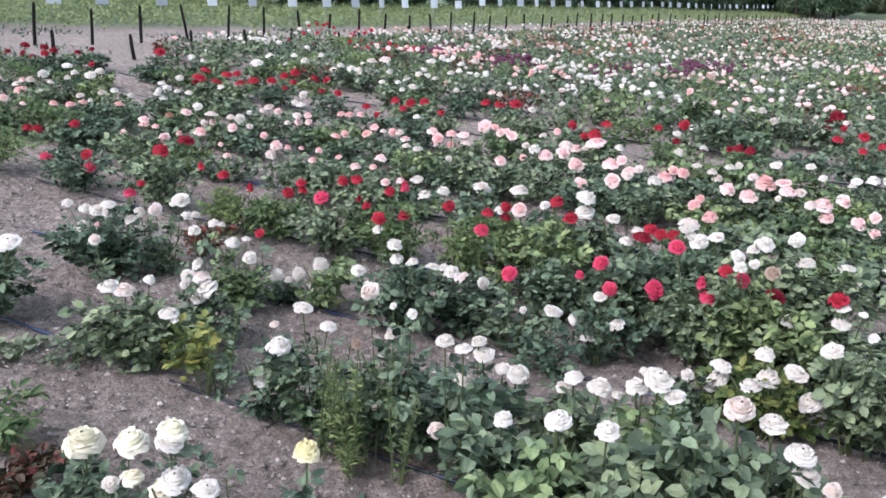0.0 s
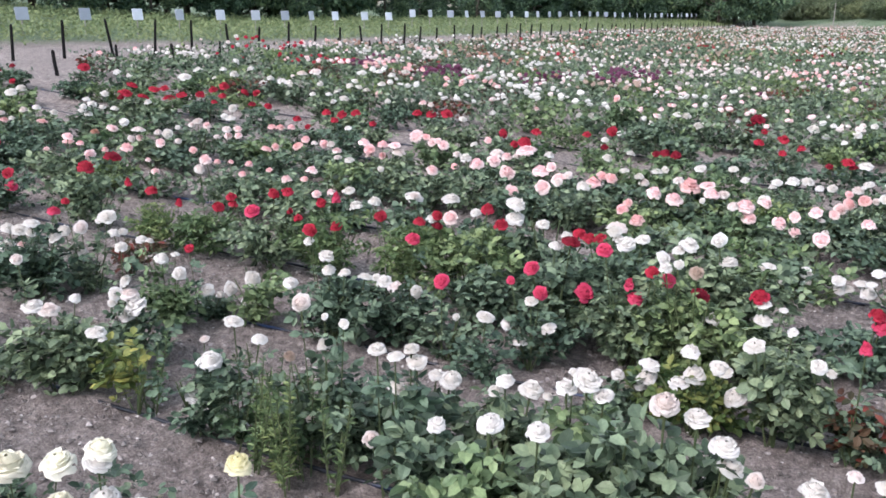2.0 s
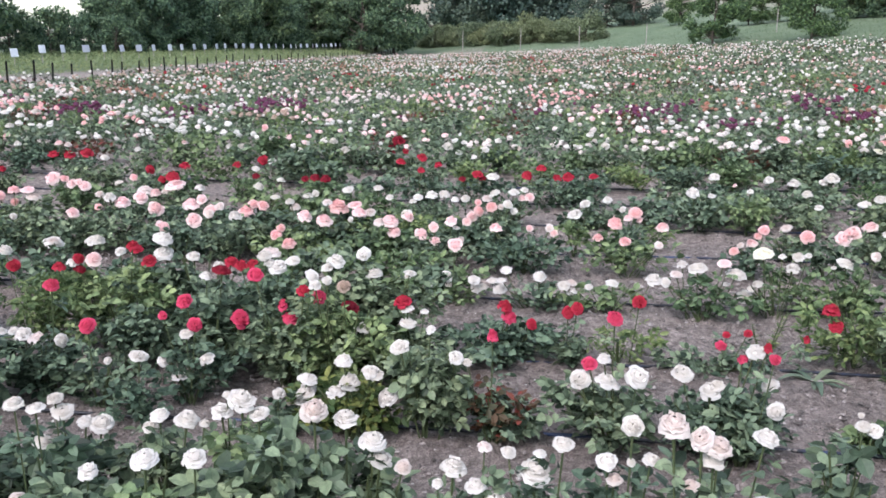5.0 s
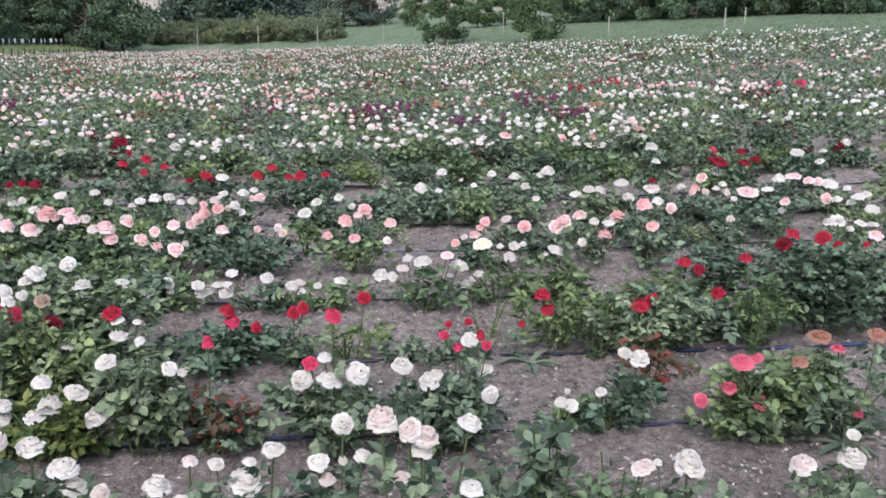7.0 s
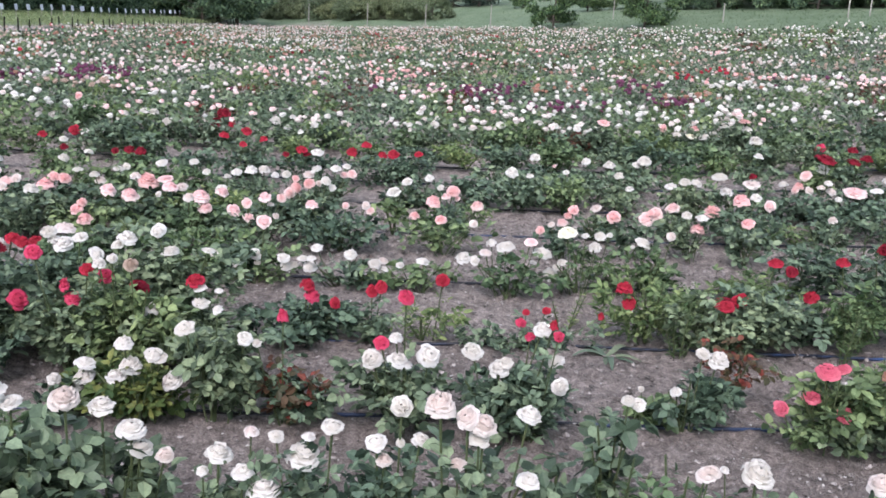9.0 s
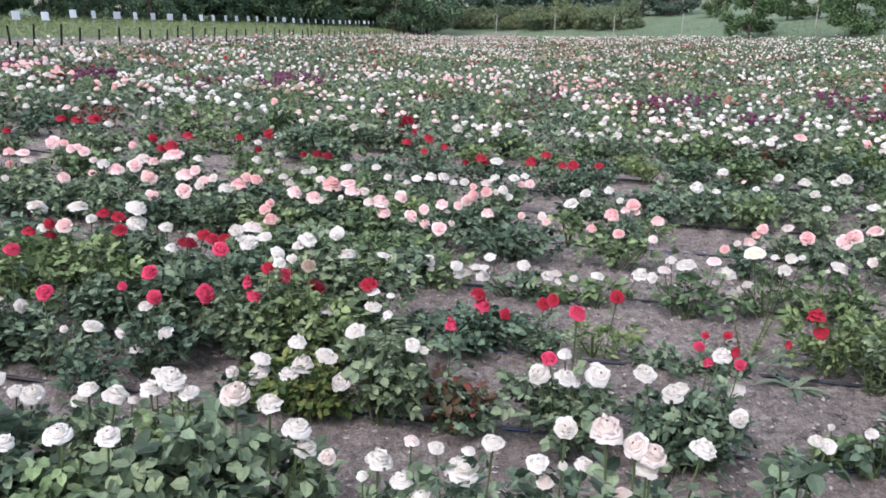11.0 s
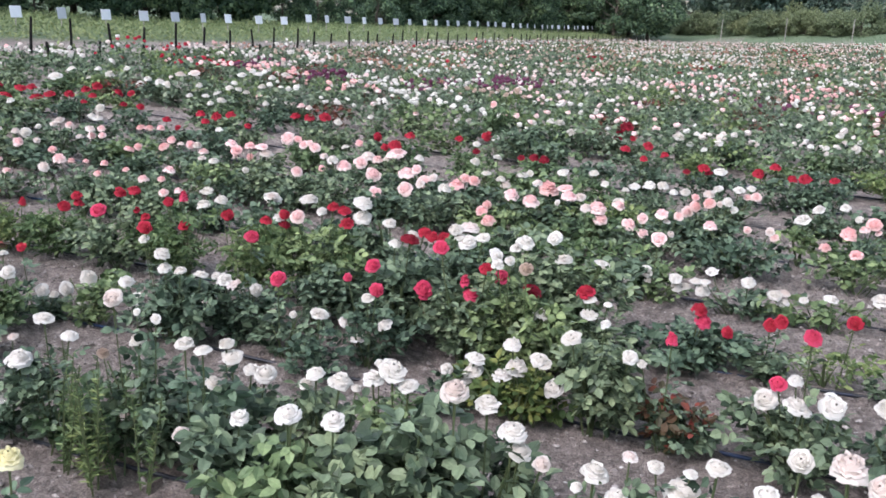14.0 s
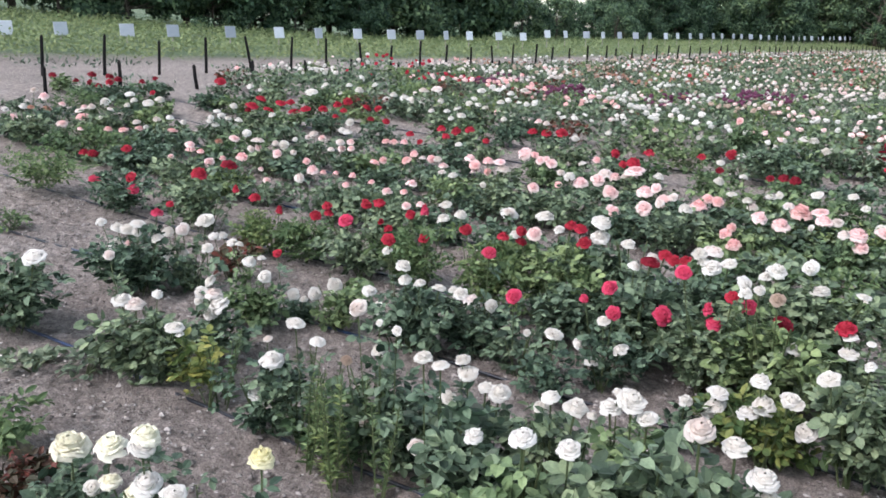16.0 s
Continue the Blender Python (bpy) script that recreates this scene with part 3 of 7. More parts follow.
# ---- rose bushes near the camera, row by row ----
rose_bush(-2.37, 1.39, 0.20, 0.13, [], style='red', deep=0.22, full=0.7)
rose_bush(-2.07, 1.40, 0.24, 0.17, [(0.00, 0.00, 0.25, 0.112, 'y', 0.78), (0.20, 0.00, 0.31, 0.095, 'y', 0.79), (0.13, -0.02, 0.17, 0.051, 'w', 0.93)], style='green', deep=0.22, full=0.6)
rose_bush(-1.71, 1.40, 0.24, 0.31, [(0.00, 0.00, 0.39, 0.084, 'y', 0.74), (0.01, -0.02, 0.37, 0.077, 'w', 0.52), (0.02, -0.02, 0.27, 0.088, 'w', 0.61), (-0.14, -0.02, 0.22, 0.066, 'y', 0.65), (-0.03, -0.02, 0.22, 0.080, 'y', 0.72), (0.13, -0.02, 0.28, 0.070, 'w', 0.43)], style='green', deep=0.22, full=0.6)
rose_bush(-1.28, 1.40, 0.24, 0.39, [(0.00, 0.00, 0.47, 0.064, 'Y', 0.83)], style='green', deep=0.22, full=0.6)
rose_bush(-2.62, 1.52, 0.17, 0.19, [], style='light', deep=0.22, full=1.0)
rose_bush(-3.20, 1.92, 0.28, 0.10, [], style='grey', deep=0.22, full=0.5)
rose_bush(-0.93, 1.95, 0.24, 0.42, [(0.02, -0.02, 0.43, 0.075, 'w', 0.58)], style='fresh', deep=0.24, full=1.3, broad=True)
rose_bush(-0.75, 1.95, 0.21, 0.49, [(-0.03, -0.02, 0.44, 0.065, 'w', 0.61)], style='green', deep=0.24, full=1.3, broad=True)
rose_bush(-3.00, 2.03, 0.28, 0.11, [], style='grey', deep=0.22, full=0.5)
rose_bush(-1.12, 2.00, 0.22, 0.36, [(0.03, -0.02, 0.36, 0.055, 'w', 0.72)], style='green', deep=0.24, full=1.3, broad=True)
rose_bush(-0.62, 2.00, 0.19, 0.53, [], style='green', deep=0.24, full=1.2, broad=True)
rose_bush(-0.51, 2.05, 0.17, 0.50, [(0.01, -0.02, 0.54, 0.077, 'c', 0.71)], style='green', deep=0.24, full=1.1, broad=True)
rose_bush(0.50, 2.05, 0.33, 0.47, [(-0.06, -0.02, 0.39, 0.048, 'c', 0.59), (0.12, -0.02, 0.35, 0.066, 'w', 0.35), (-0.11, -0.02, 0.55, 0.082, 'c', 0.77), (-0.04, -0.02, 0.52, 0.063, 'c', 1.00), (0.00, -0.02, 0.50, 0.069, 'c', 0.72), (-0.01, -0.02, 0.46, 0.056, 'w', 0.30), (0.11, -0.02, 0.53, 0.058, 'w', 0.67)], style='green', deep=0.24, full=1.0, broad=True)
rose_bush(-3.70, 2.12, 0.40, 0.40, [(0.27, -0.02, 0.41, 0.110, 'w', 0.29)], style='green', deep=0.30, full=1.1)
rose_bush(-2.74, 2.13, 0.36, 0.31, [(-0.16, -0.02, 0.51, 0.047, 'c', 0.90), (-0.10, -0.02, 0.34, 0.084, 'w', 0.56), (-0.01, -0.02, 0.34, 0.078, 'c', 0.65), (0.13, -0.02, 0.41, 0.044, 'w', 0.70), (0.22, -0.02, 0.30, 0.079, 'w', 0.50)], style='green', deep=0.27, full=1.2)
rose_bush(-2.37, 2.13, 0.27, 0.30, [(-0.12, -0.02, 0.28, 0.030, 'w', 0.71)], style='yellow', deep=0.22, full=0.4)
rose_bush(-1.72, 2.20, 0.30, 0.26, [], style='fresh', deep=0.26, full=0.6)
rose_bush(-1.48, 2.32, 0.28, 0.28, [], style='green', deep=0.25, full=0.6)
rose_bush(-1.22, 2.16, 0.26, 0.24, [], style='light', deep=0.24, full=0.5)
rose_bush(2.95, 4.00, 0.55, 0.46, [], style='green', deep=0.5)
rose_bush(3.35, 4.08, 0.55, 0.48, [], style='green', deep=0.5)
# low bushes without blooms where the rows thin out
for i in range(26):
    rose_bush(1.3 + 0.36 * (i % 13) + 0.11 * math.sin(i * 2.7), (8.40, 9.25)[i // 13] + 0.09 * math.sin(i * 4.1), 0.46, 0.30 + 0.07 * math.sin(i * 1.9), [], style=('green', 'green', 'light', 'fresh')[i * 7 % 4], deep=0.42)
rose_bush(-2.06, 2.10, 0.24, 0.31, [(0.09, -0.02, 0.32, 0.085, 'w', 0.68), (0.02, -0.02, 0.18, 0.083, 'w', 0.62), (0.07, -0.02, 0.39, 0.034, 'c', 0.56)], style='green', deep=0.22, full=1.2)
rose_bush(-1.91, 2.13, 0.24, 0.37, [(0.00, 0.00, 0.45, 0.064, 'w', 0.41), (0.12, -0.02, 0.42, 0.055, 'w', 0.53)], style='green', deep=0.22, full=0.6)
rose_bush(-1.28, 2.10, 0.22, 0.41, [(-0.06, -0.02, 0.49, 0.059, 'w', 0.56), (0.00, -0.02, 0.48, 0.055, 'w', 0.47), (-0.08, -0.02, 0.20, 0.055, 'c', 0.94)], style='green', deep=0.24, full=1.1, broad=True)
rose_bush(-0.42, 2.10, 0.21, 0.39, [(-0.01, -0.02, 0.50, 0.070, 'w', 0.60), (0.06, -0.02, 0.44, 0.074, 'w', 0.60), (0.08, -0.02, 0.39, 0.068, 'w', 0.57), (0.14, -0.02, 0.37, 0.047, 'c', 0.88)], style='green', deep=0.24, full=1.1, broad=True)
rose_bush(-0.11, 2.10, 0.22, 0.36, [(-0.04, -0.02, 0.38, 0.070, 'w', 0.71), (0.04, -0.02, 0.44, 0.037, 'c', 0.69), (0.02, -0.02, 0.33, 0.059, 'w', 0.55), (-0.08, -0.02, 0.33, 0.030, 'w', 0.70), (0.07, -0.02, 0.28, 0.083, 'w', 0.71)], style='green', deep=0.24, full=0.5)
rose_bush(0.05, 2.10, 0.16, 0.34, [(-0.06, -0.02, 0.43, 0.043, 'w', 0.60), (0.02, -0.02, 0.43, 0.037, 'w', 0.54), (0.08, -0.02, 0.46, 0.062, 'w', 0.50), (0.01, -0.02, 0.38, 0.090, 'w', 0.68)], style='green', deep=0.24, full=0.5)
rose_bush(0.27, 2.10, 0.20, 0.39, [(-0.03, -0.02, 0.42, 0.060, 'w', 0.57), (0.03, -0.02, 0.42, 0.025, 'w', 1.00), (0.08, -0.02, 0.43, 0.049, 'w', 0.53), (-0.01, -0.02, 0.37, 0.046, 'c', 0.75), (0.03, -0.02, 0.52, 0.059, 'w', 0.95)], style='green', deep=0.24, full=0.8)
rose_bush(0.70, 2.10, 0.12, 0.42, [], style='green', deep=0.24, full=0.5, broad=True)
rose_bush(1.03, 2.10, 0.14, 0.43, [(0.07, -0.02, 0.36, 0.055, 'c', 0.44), (0.06, -0.02, 0.35, 0.060, 'c', 0.53)], style='fresh', deep=0.24, full=0.4)
rose_bush(1.25, 2.13, 0.24, 0.27, [(0.00, 0.00, 0.35, 0.067, 'w', 0.52), (-0.10, -0.02, 0.35, 0.025, 'w', 0.75), (-0.01, -0.02, 0.34, 0.085, 'w', 0.69)], style='green', deep=0.22, full=0.6)
rose_bush(1.74, 2.13, 0.24, 0.31, [(0.00, 0.00, 0.39, 0.039, 'w', 1.00), (-0.16, -0.02, 0.32, 0.073, 'c', 0.71), (-0.01, -0.02, 0.33, 0.075, 'w', 0.81)], style='green', deep=0.22, full=0.6)
rose_bush(-1.61, 2.20, 0.25, 0.39, [(-0.07, -0.02, 0.54, 0.061, 'c', 1.00), (0.02, -0.02, 0.51, 0.025, 'w', 0.86), (0.09, -0.02, 0.50, 0.035, 'w', 0.90), (0.02, -0.02, 0.42, 0.054, 'w', 0.73), (-0.04, -0.02, 0.15, 0.049, 'c', 0.85), (-0.12, -0.02, 0.35, 0.041, 'b', 0.91)], style='green', deep=0.24, full=0.7)
rose_bush(-1.54, 2.21, 0.24, 0.21, [], style='green', deep=0.22, full=1.1)
rose_bush(-1.01, 2.25, 0.28, 0.38, [(-0.02, -0.02, 0.37, 0.049, 'w', 0.60), (0.01, -0.02, 0.41, 0.062, 'w', 0.47), (0.09, -0.02, 0.40, 0.074, 'w', 0.61), (0.14, -0.02, 0.39, 0.032, 'w', 0.70)], style='green', deep=0.24, full=0.9)
rose_bush(-0.76, 2.25, 0.22, 0.41, [(-0.04, -0.02, 0.48, 0.025, 'w', 1.00), (-0.06, -0.02, 0.43, 0.063, 'w', 0.70), (0.00, -0.02, 0.47, 0.084, 'w', 0.59), (0.05, -0.02, 0.43, 0.062, 'w', 0.50)], style='fresh', deep=0.24, full=0.9)
rose_bush(-1.33, 2.30, 0.25, 0.30, [(-0.01, -0.02, 0.42, 0.049, 'w', 0.64), (0.01, -0.02, 0.38, 0.070, 'w', 0.40), (0.08, -0.02, 0.35, 0.052, 'w', 0.73), (0.13, -0.02, 0.35, 0.069, 'w', 0.70), (-0.06, -0.02, 0.28, 0.058, 'w', 0.62)], style='green', deep=0.24, full=0.9)
rose_bush(0.91, 2.35, 0.13, 0.42, [(0.03, -0.02, 0.44, 0.039, 'w', 0.83), (0.06, -0.02, 0.43, 0.045, 'w', 0.86)], style='green', deep=0.24, full=0.8, broad=True)
rose_bush(-2.74, 2.49, 0.27, 0.20, [(-0.02, -0.02, 0.49, 0.053, 'w', 0.64), (-0.01, -0.02, 0.35, 0.058, 'w', 1.00), (-0.07, -0.02, 0.29, 0.064, 'w', 0.92), (0.01, -0.02, 0.30, 0.082, 'c', 0.65), (0.04, -0.02, 0.26, 0.101, 'w', 0.76), (-0.01, -0.02, 0.21, 0.073, 'w', 0.67), (-0.09, -0.02, 0.25, 0.044, 'w', 1.11)], style='green', deep=0.22, full=1.0)
rose_bush(-3.75, 2.84, 0.45, 0.34, [(-0.29, -0.02, 0.34, 0.057, 'w', 0.67), (-0.15, -0.02, 0.33, 0.074, 'w', 0.75), (-0.06, -0.02, 0.34, 0.092, 'w', 0.53), (0.03, -0.02, 0.38, 0.078, 'w', 0.38), (0.01, -0.02, 0.33, 0.048, 'w', 0.75), (-0.17, -0.02, 0.24, 0.087, 'w', 0.93), (-0.06, -0.02, 0.26, 0.043, 'p', 1.00), (0.18, -0.02, 0.33, 0.065, 'w', 0.64), (0.19, -0.02, 0.46, 0.064, 'k', 0.82)], style='green', deep=0.34, full=1.3)
rose_bush(-2.88, 2.82, 0.26, 0.25, [(-0.11, -0.02, 0.41, 0.058, 'w', 0.55), (-0.06, -0.02, 0.41, 0.037, 'w', 0.71), (0.00, -0.02, 0.34, 0.068, 'w', 0.77), (0.08, -0.02, 0.37, 0.041, 'w', 0.50), (0.10, -0.02, 0.29, 0.067, 'w', 0.92)], style='fresh', deep=0.22, full=0.9)
rose_bush(0.76, 2.90, 0.26, 0.23, [(0.10, -0.02, 0.24, 0.055, 'w', 1.43), (0.08, -0.02, 0.42, 0.042, 'k', 1.00)], style='green', deep=0.24, full=0.8)
rose_bush(1.83, 2.91, 0.35, 0.34, [(-0.19, -0.05, 0.19, 0.060, 'q', 0.9), (-0.07, -0.02, 0.22, 0.070, 'q', 0.69), (-0.03, -0.02, 0.32, 0.087, 'q', 0.35), (0.02, -0.02, 0.33, 0.057, 'q', 0.46)], style='fresh', deep=0.27, full=1.1)
rose_bush(1.90, 2.86, 0.27, 0.22, [(-0.04, -0.02, 0.18, 0.062, 'q', 1.00), (0.10, -0.02, 0.33, 0.067, 'o', 0.60)], style='green', deep=0.22, full=0.9)
rose_bush(2.03, 2.93, 0.34, 0.36, [], style='light', deep=0.26, full=1.1)
rose_bush(2.25, 2.88, 0.35, 0.32, [(-0.17, -0.02, 0.42, 0.090, 'o', 0.45), (0.06, -0.02, 0.42, 0.070, 'o', 0.60), (-0.09, -0.02, 0.37, 0.055, 'q', 0.58), (-0.15, -0.02, 0.24, 0.037, 'q', 0.88), (0.02, -0.02, 0.12, 0.066, 'q', 1.07)], style='green', deep=0.26, full=1.1)
rose_bush(-3.57, 3.01, 0.30, 0.25, [(-0.14, -0.02, 0.31, 0.067, 'w', 0.64), (-0.02, -0.02, 0.34, 0.072, 'c', 1.00), (0.17, -0.02, 0.42, 0.093, 'w', 0.50), (0.11, -0.02, 0.39, 0.041, 'w', 0.71), (-0.14, -0.02, 0.18, 0.062, 'w', 0.80), (-0.02, -0.02, 0.21, 0.054, 'w', 0.89), (-0.00, -0.02, 0.14, 0.030, 'w', 1.00), (-0.11, -0.02, 0.46, 0.042, 'r', 1.14)], style='green', deep=0.23, full=0.7)
rose_bush(-2.81, 3.00, 0.24, 0.12, [(0.00, 0.00, 0.15, 0.064, 'w', 1.08), (0.09, -0.02, 0.15, 0.042, 'w', 0.75), (-0.08, -0.02, 0.34, 0.048, 'r', 1.00)], style='green', deep=0.22, full=0.6)
rose_bush(-2.16, 3.03, 0.39, 0.33, [(-0.14, -0.02, 0.19, 0.059, 'w', 1.25), (-0.19, -0.02, 0.26, 0.069, 'w', 0.64), (0.00, -0.02, 0.41, 0.071, 'w', 0.73), (0.01, -0.02, 0.35, 0.062, 'w', 0.77), (0.09, -0.02, 0.35, 0.057, 'w', 0.58), (0.19, -0.02, 0.35, 0.060, 'w', 0.46), (-0.09, -0.02, 0.46, 0.048, 'w', 0.60), (-0.08, -0.02, 0.51, 0.062, 'r', 0.85)], style='green', deep=0.29, full=1.2)
rose_bush(-1.42, 3.00, 0.24, 0.20, [(0.00, 0.00, 0.28, 0.078, 'w', 0.44)], style='green', deep=0.22, full=0.6)
rose_bush(-0.89, 3.00, 0.24, 0.12, [(0.00, 0.00, 0.16, 0.050, 'w', 0.67), (0.12, -0.02, 0.23, 0.077, 'w', 0.42), (0.11, -0.02, 0.18, 0.081, 'w', 0.30), (0.09, -0.02, 0.15, 0.057, 'w', 0.71)], style='green', deep=0.22, full=0.6)
rose_bush(-0.61, 2.97, 0.35, 0.25, [(-0.02, -0.02, 0.32, 0.070, 'w', 0.61), (-0.05, -0.02, 0.20, 0.079, 'w', 0.55), (-0.00, -0.02, 0.24, 0.083, 'w', 0.67), (0.08, -0.02, 0.28, 0.074, 'w', 0.53), (0.10, -0.02, 0.27, 0.055, 'w', 0.43), (0.14, -0.02, 0.19, 0.082, 'w', 0.90)], style='yellow', deep=0.26, full=1.2)
rose_bush(-0.34, 3.00, 0.24, 0.38, [(0.02, -0.02, 0.44, 0.042, 'w', 0.82), (-0.09, -0.02, 0.37, 0.077, 'w', 0.30), (0.11, -0.02, 0.34, 0.056, 'w', 1.14)], style='green', deep=0.22, full=1.6)
rose_bush(-0.09, 3.04, 0.22, 0.25, [], style='red', deep=0.22, full=0.5)
rose_bush(-0.08, 3.01, 0.24, 0.18, [(-0.11, -0.02, 0.32, 0.036, 'w', 0.67), (-0.02, -0.02, 0.42, 0.047, 'k', 1.42)], style='green', deep=0.22, full=0.8)
rose_bush(0.33, 3.00, 0.36, 0.28, [(-0.01, -0.02, 0.51, 0.062, 'k', 0.88), (-0.09, -0.02, 0.34, 0.055, 'k', 1.00), (-0.04, -0.02, 0.36, 0.055, 'w', 0.71), (-0.12, -0.02, 0.28, 0.083, 'w', 0.86), (-0.03, -0.02, 0.28, 0.075, 'w', 0.58), (0.08, -0.02, 0.30, 0.087, 'w', 0.86), (-0.00, -0.02, 0.26, 0.047, 'w', 0.58)], style='green', deep=0.27, full=0.9)
rose_bush(0.67, 3.00, 0.42, 0.26, [(-0.11, -0.02, 0.32, 0.079, 'w', 0.60), (-0.01, -0.02, 0.26, 0.080, 'w', 0.80), (0.01, -0.02, 0.28, 0.064, 'w', 0.44), (0.19, -0.02, 0.29, 0.068, 'w', 0.82), (0.17, -0.02, 0.42, 0.036, 'r', 1.22), (0.09, -0.02, 0.38, 0.043, 'k', 0.82), (0.13, -0.02, 0.41, 0.071, 'w', 0.78)], style='green', deep=0.32, full=1.1)
rose_bush(1.36, 3.02, 0.31, 0.26, [(-0.05, -0.02, 0.18, 0.046, 'w', 0.82), (0.03, -0.02, 0.33, 0.050, 'w', 0.92), (0.09, -0.02, 0.31, 0.080, 'w', 0.74)], style='green', deep=0.23, full=1.1)
rose_bush(-5.46, 3.09, 0.22, 0.16, [], style='light', deep=0.22, full=0.5)
rose_bush(-2.60, 3.07, 0.29, 0.33, [(-0.12, -0.02, 0.16, 0.069, 'w', 0.92), (0.01, -0.02, 0.23, 0.078, 'w', 1.00), (-0.04, -0.02, 0.11, 0.037, 'w', 1.14)], style='fresh', deep=0.22, full=1.2)
rose_bush(-1.64, 3.11, 0.22, 0.22, [(0.05, -0.02, 0.22, 0.032, 'w', 0.86), (-0.02, -0.02, 0.36, 0.068, 'k', 1.07)], style='green', deep=0.22, full=0.5)
rose_bush(1.24, 3.08, 0.15, 0.11, [(-0.04, -0.02, 0.16, 0.025, 'w', 1.00)], style='fresh', deep=0.22, full=0.7)
rose_bush(-1.94, 3.23, 0.33, 0.27, [(-0.10, -0.02, 0.28, 0.044, 'w', 0.67), (-0.06, -0.02, 0.27, 0.073, 'w', 0.67), (-0.00, -0.02, 0.25, 0.078, 'c', 0.81), (0.10, -0.02, 0.25, 0.053, 'w', 1.27), (0.08, -0.02, 0.48, 0.066, 'k', 1.00)], style='green', deep=0.25, full=1.2)
rose_bush(-1.33, 3.23, 0.30, 0.25, [(-0.09, -0.02, 0.18, 0.055, 'w', 0.92), (-0.03, -0.02, 0.12, 0.069, 'w', 0.47), (-0.08, -0.02, 0.37, 0.040, 'k', 1.11), (0.05, -0.02, 0.34, 0.062, 'k', 0.93), (0.01, -0.02, 0.30, 0.058, 'w', 0.46), (0.09, -0.02, 0.20, 0.067, 'w', 0.47)], style='green', deep=0.22, full=0.9)
rose_bush(-3.57, 3.27, 0.22, 0.25, [(-0.09, -0.02, 0.24, 0.069, 'w', 0.82), (-0.02, -0.02, 0.26, 0.050, 'w', 0.75)], style='red', deep=0.22, full=0.3)
rose_bush(-0.72, 3.40, 0.33, 0.44, [(-0.12, -0.02, 0.47, 0.053, 'w', 0.75), (-0.07, -0.02, 0.49, 0.044, 'w', 0.90), (-0.00, -0.02, 0.47, 0.057, 'b', 1.00)], style='fresh', deep=0.25, full=1.1)
rose_bush(1.67, 3.37, 0.19, 0.25, [], style='red', deep=0.22, full=0.5)
rose_bush(-1.75, 3.55, 0.43, 0.32, [], style='green', deep=0.32, full=1.1)
rose_bush(-1.32, 3.50, 0.36, 0.39, [(-0.01, -0.02, 0.46, 0.057, 'w', 0.75), (0.06, -0.02, 0.49, 0.080, 'd', 0.53), (-0.11, -0.02, 0.35, 0.072, 'k', 0.93), (0.13, -0.02, 0.28, 0.085, 'k', 0.94)], style='green', deep=0.27, full=1.2)
rose_bush(-1.00, 3.45, 0.34, 0.42, [(-0.10, -0.02, 0.49, 0.068, 'k', 1.00), (0.01, -0.02, 0.36, 0.050, 'k', 1.36), (0.04, -0.02, 0.31, 0.073, 'k', 0.69), (0.10, -0.02, 0.43, 0.058, 'r', 1.15), (0.14, -0.02, 0.49, 0.067, 'w', 0.87)], style='green', deep=0.26, full=1.2)
rose_bush(-0.81, 3.50, 0.36, 0.35, [(-0.04, -0.02, 0.39, 0.068, 'k', 0.87), (0.09, -0.02, 0.35, 0.086, 'd', 0.53), (0.10, -0.02, 0.24, 0.041, 'w', 0.56)], style='fresh', deep=0.27, full=1.1)
rose_bush(-0.48, 3.45, 0.39, 0.35, [(-0.01, -0.02, 0.40, 0.070, 'r', 0.69), (0.01, -0.02, 0.37, 0.057, 'w', 0.46), (-0.17, -0.02, 0.28, 0.081, 'w', 0.56), (0.01, -0.02, 0.31, 0.075, 'w', 0.47), (0.08, -0.02, 0.36, 0.039, 'w', 0.44)], style='green', deep=0.29, full=1.1)
rose_bush(-3.73, 3.74, 0.34, 0.33, [(-0.12, -0.02, 0.36, 0.068, 'r', 0.80), (0.08, -0.02, 0.31, 0.047, 'r', 1.29)], style='light', deep=0.25, full=1.1)
rose_bush(-2.18, 3.70, 0.36, 0.40, [(-0.13, -0.02, 0.42, 0.066, 'r', 0.92), (0.09, -0.02, 0.42, 0.065, 'r', 0.83), (-0.16, -0.02, 0.49, 0.061, 'w', 0.73)], style='light', deep=0.27, full=1.1)
rose_bush(-6.36, 3.80, 0.94, 0.35, [], style='light', deep=0.42, full=1.2)
rose_bush(-5.33, 3.83, 0.52, 0.36, [(-0.29, -0.02, 0.22, 0.095, 'k', 1.00), (0.14, -0.02, 0.29, 0.082, 'r', 1.10), (0.16, -0.02, 0.21, 0.082, 'k', 1.10)], style='green', deep=0.39, full=1.2)
rose_bush(-3.51, 3.79, 0.40, 0.30, [(0.10, -0.02, 0.31, 0.071, 'r', 0.91), (-0.02, -0.02, 0.51, 0.065, 'c', 0.70)], style='light', deep=0.29, full=1.1)
rose_bush(-3.05, 3.75, 0.37, 0.32, [(-0.23, -0.02, 0.39, 0.063, 'r', 0.80), (-0.22, -0.02, 0.35, 0.057, 'r', 0.78), (-0.09, -0.02, 0.33, 0.081, 'k', 1.08), (0.06, -0.02, 0.44, 0.067, 'r', 0.91), (0.15, -0.02, 0.46, 0.072, 'r', 0.75), (0.16, -0.02, 0.36, 0.036, 'r', 1.00), (0.21, -0.02, 0.33, 0.054, 'r', 0.78)], style='green', deep=0.28, full=1.2)
